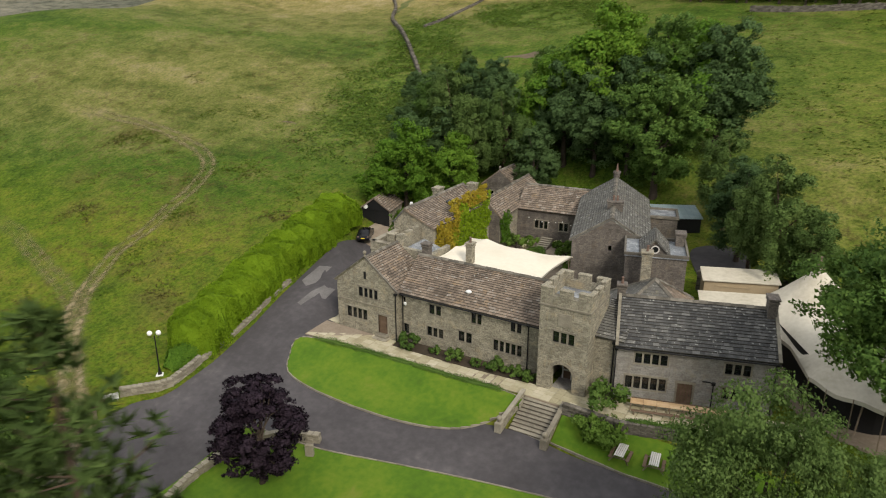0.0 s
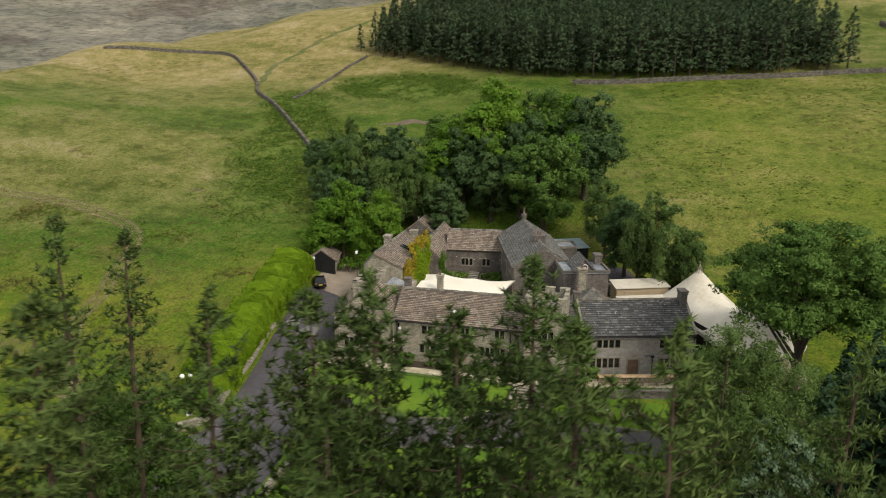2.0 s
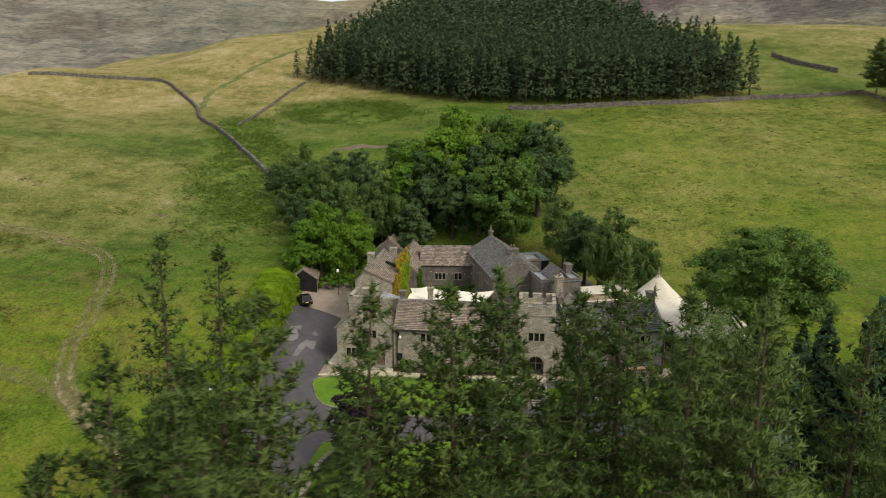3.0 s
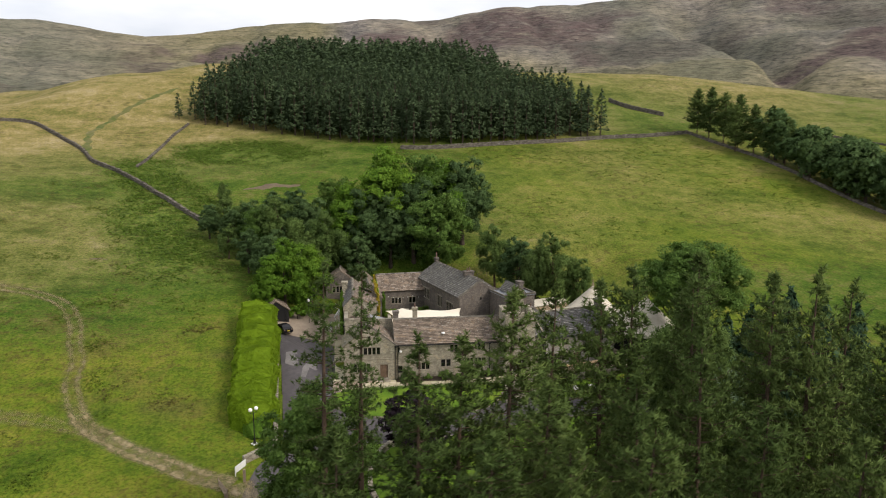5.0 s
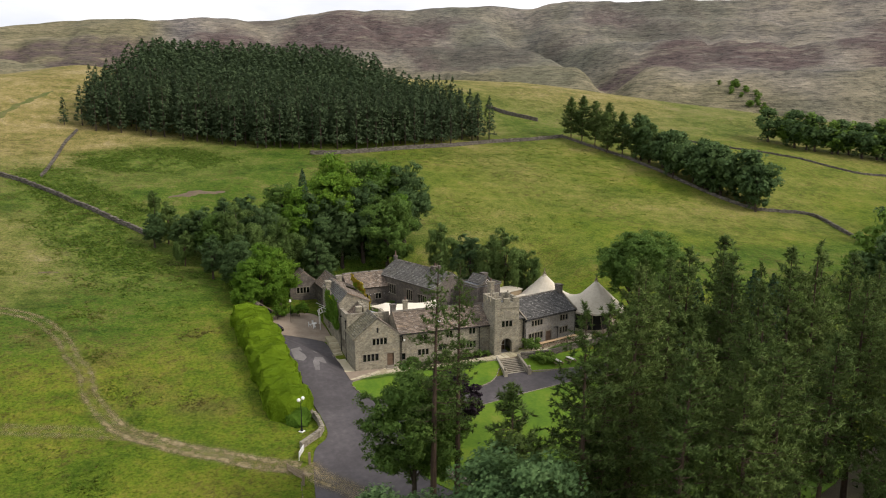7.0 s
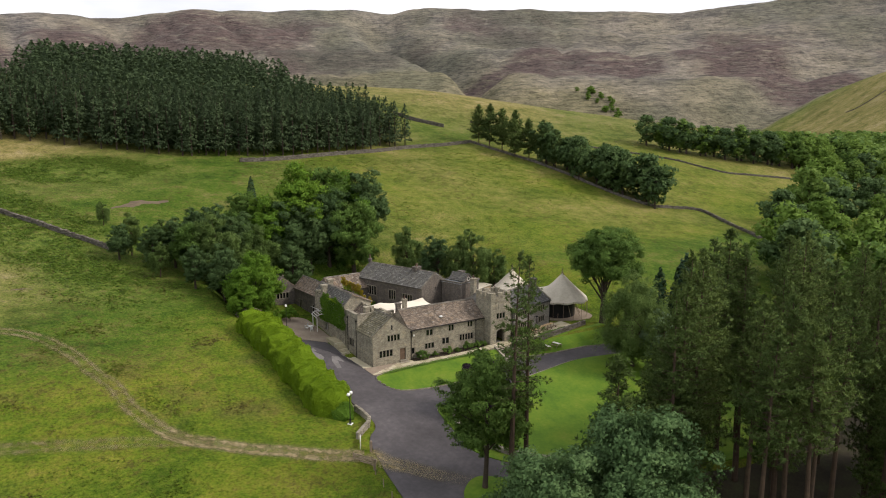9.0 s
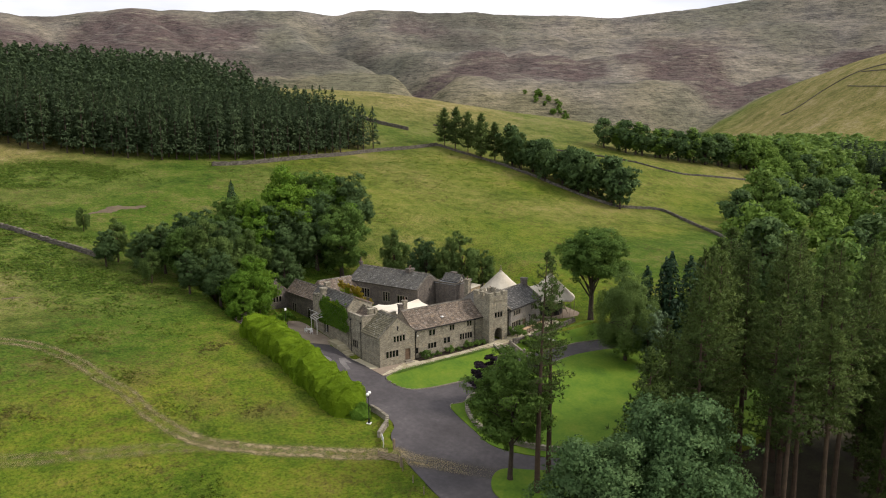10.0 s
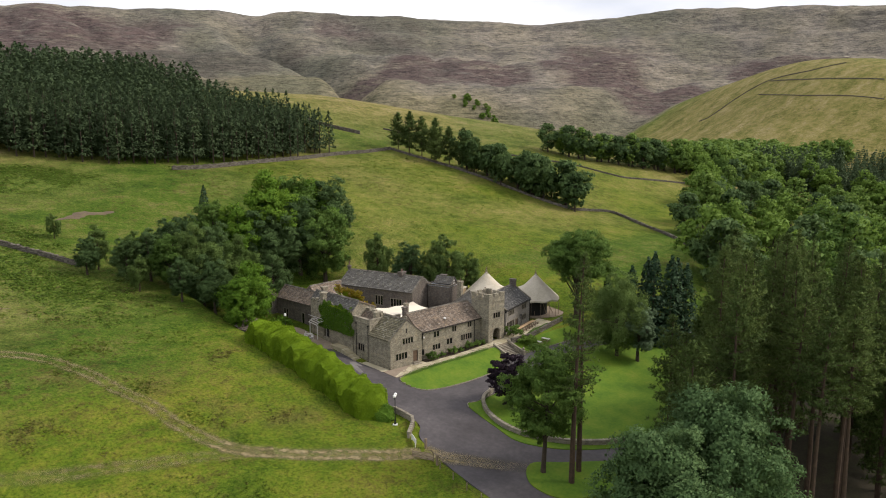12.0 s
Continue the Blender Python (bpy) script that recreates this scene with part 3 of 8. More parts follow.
def ground_material():
    m, n, l, b = material("hill_grass", 0.95)
    b.inputs["Specular IOR Level"].default_value = 0.06
    v = coords(n, l, "Position")

    def att(k):
        t = n.new("ShaderNodeAttribute")
        t.attribute_name = k
        return t.outputs["Fac"]

    warp = n.new("ShaderNodeMapping")
    warp.inputs["Rotation"].default_value = (0, 0, 0.35)
    warp.inputs["Scale"].default_value = (1, 2.2, 1)
    l.new(v, warp.inputs[0])
    big = noise_node(n, l, warp.outputs[0], 0.035, 6, 0.62)
    mid = noise_node(n, l, v, 0.22, 6, 0.7)
    fine = noise_node(n, l, v, 1.1, 6, 0.8)
    f = mathn(n, l, "ADD", mathn(n, l, "MULTIPLY", big, 0.34), mathn(n, l, "ADD", mathn(n, l, "MULTIPLY", mid, 0.32), mathn(n, l, "MULTIPLY", fine, 0.34)))
    grass = ramp(n, l, f, [(0.40, (0.022, 0.048, 0.006)), (0.46, (0.045, 0.088, 0.010)), (0.51, (0.070, 0.114, 0.014)), (0.56, (0.108, 0.126, 0.028)), (0.62, (0.138, 0.128, 0.048))])
    lush = ramp(n, l, f, [(0.40, (0.038, 0.070, 0.006)), (0.46, (0.071, 0.114, 0.010)), (0.51, (0.101, 0.138, 0.013)), (0.56, (0.134, 0.149, 0.019)), (0.62, (0.165, 0.150, 0.034))])
    dry = ramp(n, l, f, [(0.41, (0.1023, 0.1139, 0.02727)), (0.47, (0.1841, 0.1622, 0.05311)), (0.53, (0.266, 0.2171, 0.09089)), (0.61, (0.348, 0.2878, 0.1659))])
    fern = ramp(n, l, noise_node(n, l, v, 0.5, 6, 0.7), [(0.35, (0.035, 0.06, 0.012)), (0.47, (0.075, 0.115, 0.018)), (0.56, (0.11, 0.15, 0.026)), (0.68, (0.13, 0.12, 0.045))])
    sep = n.new("ShaderNodeMapping")
    sep.inputs["Scale"].default_value = (1, 1, 7.0)
    l.new(v, sep.inputs[0])
    mf = mathn(n, l, "ADD", mathn(n, l, "MULTIPLY", noise_node(n, l, sep.outputs[0], 0.009, 8, 0.72), 0.65), mathn(n, l, "MULTIPLY", noise_node(n, l, v, 0.06, 6, 0.7), 0.35))
    moor = ramp(n, l, mf, [(0.34, (0.085, 0.082, 0.082)), (0.43, (0.15, 0.138, 0.128)), (0.5, (0.21, 0.19, 0.168)), (0.57, (0.265, 0.24, 0.2)), (0.66, (0.36, 0.325, 0.27))])
    heath = mathn(n, l, "MULTIPLY", att("heath"), ramp(n, l, noise_node(n, l, sep.outputs[0], 0.03, 7, 0.7), [(0.36, (0.25, 0.25, 0.25)), (0.52, (1, 1, 1))]))
    moor = mixc(n, l, att("dry"), moor, ramp(n, l, mf, [(0.36, (0.1, 0.1, 0.055)), (0.5, (0.19, 0.172, 0.1)), (0.62, (0.27, 0.235, 0.15))]))
    moor = mixc(n, l, heath, moor, mixc(n, l, noise_node(n, l, v, 0.05, 5, 0.7), (0.066, 0.05, 0.05), (0.15, 0.114, 0.102)))
    # broad cloud shadows, painted into the moor as darker green-grey
    cloud_shade = ramp(n, l, noise_node(n, l, v, 0.0032, 3, 0.5), [(0.5, (0, 0, 0)), (0.64, (0.5, 0.5, 0.5))])
    moor = mixc(n, l, cloud_shade, moor, mixc(n, l, mf, (0.05, 0.06, 0.05), (0.13, 0.145, 0.1)))
    c = mixc(n, l, att("lush"), grass, lush)
    c = mixc(n, l, att("dry"), c, dry)
    c = mixc(n, l, att("bracken"), c, fern)
    # stones, tussocks and peat that speckle the moor
    speck = ramp(n, l, noise_node(n, l, sep.outputs[0], 0.07, 9, 0.82), [(0.4, (0.4, 0.41, 0.43)), (0.5, (0.92, 0.92, 0.93)), (0.63, (1.2, 1.17, 1.13))])
    moor = mixc(n, l, 1.0, moor, speck, "MULTIPLY")
    c = mixc(n, l, att("moor"), c, moor)
    # rushes and tussocks
    spread = ramp(n, l, noise_node(n, l, v, 0.05, 4, 0.6), [(0.42, (0.15, 0.15, 0.15)), (0.6, (1, 1, 1))])
    tus = ramp(n, l, noise_node(n, l, v, 0.55, 7, 0.8), [(0.5, (0, 0, 0)), (0.6, (0.75, 0.75, 0.75))])
    open_land = mathn(n, l, "SUBTRACT", 1.0, att("moor"))
    c = mixc(n, l, mathn(n, l, "MULTIPLY", mathn(n, l, "MULTIPLY", tus, spread), open_land), c, (0.055, 0.05, 0.014))
    c = mixc(n, l, mathn(n, l, "MULTIPLY", att("rush"), noise_node(n, l, v, 1.4, 6, 0.8)), c, (0.115, 0.088, 0.032))
    straw = ramp(n, l, noise_node(n, l, v, 1.3, 6, 0.8), [(0.58, (0, 0, 0)), (0.72, (0.4, 0.4, 0.4))])
    c = mixc(n, l, mathn(n, l, "MULTIPLY", straw, open_land), c, (0.22, 0.205, 0.06))
    # tufty texture of the sward
    sward = ramp(n, l, noise_node(n, l, v, 2.3, 7, 0.75), [(0.36, (0.5, 0.53, 0.5)), (0.5, (1, 1, 1)), (0.64, (1.34, 1.28, 1.2))])
    c = mixc(n, l, open_land, c, mixc(n, l, 1.0, c, sward, "MULTIPLY"))
    l.new(c, b.inputs["Base Color"])
    h = mathn(n, l, "ADD", mathn(n, l, "MULTIPLY", noise_node(n, l, v, 0.3, 4), 1.0), mathn(n, l, "MULTIPLY", noise_node(n, l, v, 2.5, 5), 0.5))
    crag = mathn(n, l, "MULTIPLY", mathn(n, l, "MULTIPLY", noise_node(n, l, v, 0.014, 8, 0.68), 34.0), att("moor"))
    bump(n, l, b, mathn(n, l, "ADD", h, crag), 0.9, 0.5)
    return m


ground = make_ground()


# ---- mesh tools ----
class Geo:
    """Collects the faces of one mesh."""

    def __init__(self):
        self.v, self.f = [], []

    def add(self, verts, faces, m=None):
        k = len(self.v)
        self.v += [tuple(m @ Vector(p)) for p in verts] if m is not None else [tuple(p) for p in verts]
        self.f += [tuple(i + k for i in q) for q in faces]
        return self

    def box(self, x0, y0, z0, x1, y1, z1, m=None):
        vs = [(x, y, z) for z in (z0, z1) for y in (y0, y1) for x in (x0, x1)]
        return self.add(vs, [(0, 2, 3, 1), (4, 5, 7, 6), (0, 1, 5, 4), (2, 6, 7, 3), (0, 4, 6, 2), (1, 3, 7, 5)], m)

    def block(self, x0, y0, z0, x1, y1, z1, c=0.02, m=None):
        """A box with its upper edges worn off."""
        vs = [(x, y, z0) for y in (y0, y1) for x in (x0, x1)] + [(x, y, z1 - c) for y in (y0, y1) for x in (x0, x1)]
        vs += [(x, y, z1) for y in (y0 + c, y1 - c) for x in (x0 + c, x1 - c)]
        return self.add(vs, [(0, 2, 3, 1), (0, 1, 5, 4), (2, 6, 7, 3), (0, 4, 6, 2), (1, 3, 7, 5), (4, 5, 9, 8), (6, 10, 11, 7), (4, 8, 10, 6), (5, 7, 11, 9), (8, 9, 11, 10)], m)

    def prism(self, outline, depth, m=None):
        """An outline in x and z, drawn out along y from 0 to depth."""
        n = len(outline)
        vs = [(x, 0, z) for x, z in outline] + [(x, depth, z) for x, z in outline]
        return self.add(vs, [tuple(range(n)), tuple(reversed(range(n, 2 * n)))] + [(i, i + n, (i + 1) % n + n, (i + 1) % n) for i in range(n)], m)

    def tube(self, path, radii, sides=8, m=None):
        k, rings = [], []
        for i, p in enumerate(path):
            p = Vector(p)
            d = (Vector(path[min(i + 1, len(path) - 1)]) - Vector(path[max(i - 1, 0)])).normalized()
            s = d.cross(Vector((0.31, 0.95, 0.05))).normalized()
            t = d.cross(s)
            rings += [p + float(radii[i]) * (math.cos(2 * math.pi * j / sides) * s + math.sin(2 * math.pi * j / sides) * t) for j in range(sides)]
        n = len(path)
        k = [(i * sides + j, i * sides + (j + 1) % sides, (i + 1) * sides + (j + 1) % sides, (i + 1) * sides + j) for i in range(n - 1) for j in range(sides)]
        return self.add(rings, k + [tuple(reversed(range(sides))), tuple(range((n - 1) * sides, n * sides))], m)

    def ball(self, c, r, rings=8, sides=12, sq=(1, 1, 1)):
        pts = [(c[0] + sq[0] * r * math.sin(math.pi * i / rings) * math.cos(2 * math.pi * j / sides), c[1] + sq[1] * r * math.sin(math.pi * i / rings) * math.sin(2 * math.pi * j / sides), c[2] + sq[2] * r * math.cos(math.pi * i / rings)) for i in range(1, rings) for j in range(sides)]
        pts = [(c[0], c[1], c[2] + sq[2] * r)] + pts + [(c[0], c[1], c[2] - sq[2] * r)]
        fs = [(0, 1 + j, 1 + (j + 1) % sides) for j in range(sides)]
        fs += [(1 + i * sides + j, 1 + (i + 1) * sides + j, 1 + (i + 1) * sides + (j + 1) % sides, 1 + i * sides + (j + 1) % sides) for i in range(rings - 2) for j in range(sides)]
        last = len(pts) - 1
        fs += [(last, last - sides + (j + 1) % sides, last - sides + j) for j in range(sides)]
        return self.add(pts, fs)

    def weld(self):
        """Joins corners that lie in one place."""
        seen, to = {}, []
        for p in self.v:
            to.append(seen.setdefault(tuple(round(c, 5) for c in p), len(seen)))
        first = {}
        for p, i in zip(self.v, to):
            first.setdefault(i, p)
        self.v = [first[i] for i in range(len(seen))]
        self.f = [tuple(to[i] for i in q) for q in self.f]
        return self

    def mesh(self, name, mat):
        me = bpy.data.meshes.new(name)
        me.from_pydata(self.v, [], self.f)
        me.materials.append(mat)
        return me


def part(name, geo, mat, parent, label="", m=None):
    """Links a mesh as one part under a thing or under a part."""
    ob = new(name, geo.mesh(name, mat) if isinstance(geo, Geo) else geo)
    ob.parent = parent
    if m is not None:
        ob.matrix_basis = m
    if label:
        tagged(ob, label)
    return ob


def thing(name, m, label, category, group="", kind=""):
    ob = new(name)
    ob.matrix_basis = m
    return tagged(ob, label, category, group, kind)


def solid(name, geo, mat, m, label, category, group="", kind=""):
    ob = new(name, geo.mesh(name, mat))
    ob.matrix_basis = m
    return tagged(ob, label, category, group, kind)


def fast_mesh(name, verts, faces, mat, smooth_faces=False, normals=None):
    """A mesh from arrays whose faces all have as many corners."""
    verts, faces = np.asarray(verts, np.float32), np.asarray(faces, np.int32)
    me = bpy.data.meshes.new(name)
    me.vertices.add(len(verts))
    me.vertices.foreach_set("co", verts.ravel())
    me.loops.add(faces.size)
    me.loops.foreach_set("vertex_index", faces.ravel())
    me.polygons.add(len(faces))
    me.polygons.foreach_set("loop_start", np.arange(0, faces.size, faces.shape[1], dtype=np.int32))
    me.update(calc_edges=True)
    me.materials.append(mat)
    if smooth_faces or normals is not None:
        me.shade_smooth()
    if normals is not None:
        me.normals_split_custom_set(np.repeat(np.asarray(normals, np.float32), faces.shape[1], 0))
    return me


def soft_normals(rng, v, f, out, jitter=0.3):
    """Normals for leaf cards that follow the mass of the crown; turns each card to face outwards."""
    out = out + rng.normal(size=out.shape) * jitter
    out /= np.linalg.norm(out, axis=1, keepdims=True) + 1e-9
    p = v[f]
    flat = np.cross(p[:, 1] - p[:, 0], p[:, 2] - p[:, 0])
    flip = (flat * out).sum(1) < 0
    f = f.copy()
    f[flip] = f[flip][:, ::-1]
    return f, out


def sheet(name, poly, lift, mat, label, category, step=1.6, skirt=0.5):
    """A surface laid over the ground inside an outline, with its edge turned down."""
    from mathutils.geometry import delaunay_2d_cdt
    xs, ys = [p[0] for p in poly], [p[1] for p in poly]
    gx, gy = np.meshgrid(np.arange(min(xs), max(xs), step), np.arange(min(ys), max(ys), step))
    keep = inside(gx, gy, poly)
    pts = [Vector(p) for p in poly] + [Vector((a1, b1)) for a1, b1 in zip(gx[keep], gy[keep])]
    n = len(poly)
    v2, _, tris, _, _, _ = delaunay_2d_cdt(pts, [(i, (i + 1) % n) for i in range(n)], [], 1, 1e-4)
    g = Geo()
    top = [(p.x, p.y, gz(p.x, p.y) + lift) for p in v2]
    g.add(top, [tuple(t) for t in tris])
    rim = [(x, y, gz(x, y) + lift) for x, y in poly]
    g.add(rim + [(x, y, z - skirt) for x, y, z in rim], [(i, i + n, (i + 1) % n + n, (i + 1) % n) for i in range(n)])
    ob = new(name, g.mesh(name, mat))
    return tagged(ob, label, category, kind="structure")


def along(path, step):
    """Points at even steps along a line in plan, with the direction there."""
    out, left = [], 0.0
    for p, q in zip(path, path[1:]):
        d = math.dist(p[:2], q[:2])
        t = left
        while t < d:
            k = t / d
            out.append((p[0] + (q[0] - p[0]) * k, p[1] + (q[1] - p[1]) * k, math.atan2(q[1] - p[1], q[0] - p[0])))
            t += step
        left = t - d
    return out


# ---- roads, lawns and paths ----
road = sheet("road", ROAD, -0.04, M_ASPHALT, "dark worn asphalt drive with pale patches", "road")
lawn = sheet("lawn", LAWN, 0.10, M_LAWN, "close-mown bright green lawn before the house", "lawn")
low_lawn = sheet("lower_lawn", LOWLAWN, 0.06, M_LAWN, "mown green lawn under tall pines", "lawn", 2.5)
forecourt = sheet("forecourt", FORECOURT, 0.0, M_GRAVEL, "pale buff gravel yard beside the stone house", "yard")
court = sheet("courtyard", COURT, 0.02, M_GRAVEL, "gravelled inner courtyard between the stone ranges", "yard")
wood_floor = sheet("wood_floor", WOODFLOOR, 0.0, M_LITTER_SHADE, "needle litter with the shade of the pines in its colour", "wood floor", 3.0)
tent_floor = sheet("tent_floor", TENTFLOOR, 0.0, M_GRAVEL, "trodden earth floor under the tents", "yard", 2.5)
service = sheet("service_yard", SERVICE, 0.0, M_ASPHALT, "dark paved service yard behind the wing", "yard", 2.0)
for patch in ([(-55.0, 62.2), (-53.4, 62.6), (-52.9, 59.0), (-53.6, 58.0), (-54.9, 58.8)], [(-51.6, 58.9), (-50.2, 59.2), (-50.0, 57.2), (-51.3, 56.6), (-51.6, 54.8), (-52.3, 55.0), (-52.2, 57.4)], [(-51.4, 62.3), (-50.6, 62.2), (-50.8, 60.6), (-51.4, 60.8)]):
    sheet("drive_patch", patch, -0.03, M_PATCH, "pale worn patch in the asphalt drive", "road", 1.0, 0.02)
front_bed = sheet("front_bed", [(-38.2, 53.5), (-30, 53.4), (-22.3, 53.3), (-22.3, 55.1), (-38.2, 55.1)], 0.05, M_SOIL, "dark planted bed along the front wall", "flower bed")
bank = sheet("terrace_bank", BED, 0.05, M_LAWN, "mown grass bank below the terrace wall", "lawn")
island = sheet("grass_island", ISLAND, 0.08, M_LAWN, "small grass verge in the drive", "lawn")


def kerb_line(name, poly, label, closed=True):
    """A row of kerb stones, each one a piece."""
    ob = thing(name, Matrix(), label, "kerb", kind="structure")
    stone = Geo().block(-0.425, -0.06, -0.3, 0.425, 0.06, 0.13, 0.02).mesh("kerb_stone", M_DRESSED)
    for x, y, d in along(poly + poly[:1] if closed else poly, 0.87):
        o = part("kerb_stone", stone, None, ob)
        o.matrix_basis = Matrix.LocRotScale((x, y, gz(x, y)), Euler((0, 0, d + random.uniform(-0.02, 0.02))), (1, 1, random.uniform(0.9, 1.1)))
    return ob


kerb_line("lawn_kerb", LAWN, "pale stone kerb round the lawn")
kerb_line("bank_kerb", [(-18.2, 47.5), (-12, 46.8), (-4.0, 46.7), (6, 44.9)], "pale stone kerb below the grass bank", False)
kerb_line("lower_kerb", LOWLAWN[:30], "pale stone kerb along the lower lawn", False)


def ribbon(name, path, width, mat, label, lift=0.06, wander=0.25):
    """A trodden strip that follows the ground."""
    pts = along(rounded(path, 8, False), 0.9)
    g = Geo()
    rows = []
    for i, (x, y, d) in enumerate(pts):
        k = min(1.0, 0.25 + min(i, len(pts) - 1 - i) / 8)
        w = [width * 0.5 * k * (1 + wander * math.sin(i * 0.7 + s) + 0.4 * wander * math.sin(i * 2.3 + 2 * s)) for s in (0, 2)]
        rows.append([(x - math.sin(d) * o, y + math.cos(d) * o) for o in (w[0], w[0] * 0.4, -w[1] * 0.4, -w[1])])
    vs = [(x, y, gz(x, y) + (lift if 0 < j < 3 else lift * 0.3)) for r in rows for j, (x, y) in enumerate(r)]
    g.add(vs, [(4 * i + j, 4 * i + j + 4, 4 * i + j + 5, 4 * i + j + 1) for i in range(len(rows) - 1) for j in range(3)])
    ob = new(name, g.mesh(name, mat))
    return tagged(ob, label, "path", kind="structure")


ribbon("farm_track", [(-121, 176), (-125, 188), (-128, 204), (-121, 228), (-110, 250)], 2.0, M_TRACK, "pale farm track climbing the hill", 0.05, 0.4)
ribbon("earth_scar", [(-58, 150.5), (-63, 150.3), (-68, 149.5), (-73, 147.0)], 2.6, M_EARTH, "bare brown earth bank", 0.05, 0.5)
ribbon("earth_scar", [(-97, 101.5), (-94.5, 101.8), (-92.8, 101.0)], 1.2, M_EARTH, "small bare earth scar in the grass", 0.05, 0.5)
def worn_material():
    """Grass worn through to earth and sand; where there is no wear, the strip lets the ground show."""
    m, n, l, b = material("wheel_worn_grass", 0.95)
    v = coords(n, l, "Position")

    def att(k):
        t = n.new("ShaderNodeAttribute")
        t.attribute_name = k
        return t.outputs["Fac"]

    f = noise_node(n, l, v, 0.9, 7, 0.75)
    earth = ramp(n, l, f, [(0.36, (0.085, 0.09, 0.022)), (0.5, (0.16, 0.135, 0.055)), (0.66, (0.25, 0.205, 0.105))])
    sand = ramp(n, l, f, [(0.34, (0.12, 0.105, 0.04)), (0.5, (0.24, 0.19, 0.105)), (0.66, (0.36, 0.3, 0.2))])
    l.new(mixc(n, l, att("sand"), earth, sand), b.inputs["Base Color"])
    patchy = ramp(n, l, noise_node(n, l, v, 0.55, 7, 0.8), [(0.36, (0.32, 0.32, 0.32)), (0.58, (1, 1, 1))])
    l.new(mathn(n, l, "MULTIPLY", att("wear"), patchy), b.inputs["Alpha"])
    return m


M_WORN = worn_material()


def wheel_track(name, path, label, gauge, rut, strength, sandy, half=2.6, lift=0.06):
    """Two ruts worn into the meadow along a line; sandy gives how far the wear is down to sand at the two ends and where it changes."""
    pts = along(rounded(path, 8, False), 0.6)
    cols = np.linspace(-half, half, 17)
    vs, fs, wear, sand = [], [], [], []
    total = len(pts)
    for i, (x, y, d) in enumerate(pts):
        sway = 0.25 * math.sin(i * 0.11) + 0.12 * math.sin(i * 0.37 + 1)
        ends = min(1.0, (total - 1 - i) / 30)
        near = 1 - float(smooth(i * 0.6, sandy[2] * 0.6, sandy[2]))
        for c in cols:
            px, py = x - math.sin(d) * c, y + math.cos(d) * c
            vs.append((px, py, gz(px, py) + lift))
            o = abs(c + sway)
            k = math.exp(-((o - gauge) / rut) ** 2) + (0.22 + 0.3 * near) * math.exp(-(o / (gauge + 0.3)) ** 2)
            edge = 1 - float(smooth(abs(c), half * 0.75, half))
            wear.append(min(1.0, k * (strength + 0.45 * near)) * ends * edge)
            sand.append(sandy[1] + (sandy[0] - sandy[1]) * near)
    w = len(cols)
    fs = [(w * i + j, w * i + j + w, w * i + j + w + 1, w * i + j + 1) for i in range(total - 1) for j in range(w - 1)]
    g = Geo()
    g.add(vs, fs)
    me = g.mesh(name, M_WORN)
    for key, arr in (("wear", wear), ("sand", sand)):
        at = me.attributes.new(key, "FLOAT", "POINT")
        at.data.foreach_set("value", np.array(arr, np.float32))
    return tagged(new(name, me), label, "path", kind="structure")


wheel_track("meadow_track", [(-58.9, 31.8), (-62, 33.3), (-67.5, 36.3), (-72.5, 39.8), (-78.1, 44.8), (-82, 50), (-84.4, 55), (-86.2, 61.8), (-88.4, 67.9), (-90.8, 75.6), (-95.2, 81.5), (-100, 84.2), (-110, 86.8), (-120, 88.0), (-131, 87.5), (-142, 87)], "pale two-rut wheel track curving across the meadow", 0.85, 0.36, 0.72, (0.5, 0.2, 34))
wheel_track("faint_track", [(-76, 43.2), (-81.8, 45.8), (-88.1, 48.0), (-94.8, 50.3), (-106.3, 53.8), (-118, 55)], "faint trodden line in the meadow grass", 0.7, 0.5, 0.42, (0.2, 0.2, 1))
wheel_track("drive_sand", [(-57.9, 32.3), (-56.5, 29.3), (-54.6, 27.2), (-51.8, 23.8), (-49.3, 20.7), (-46.7, 17.2)], "brown sand carried onto the drive by wheels", 0.8, 0.7, 0.25, (0.75, 0.55, 40), 2.4, 0.05)


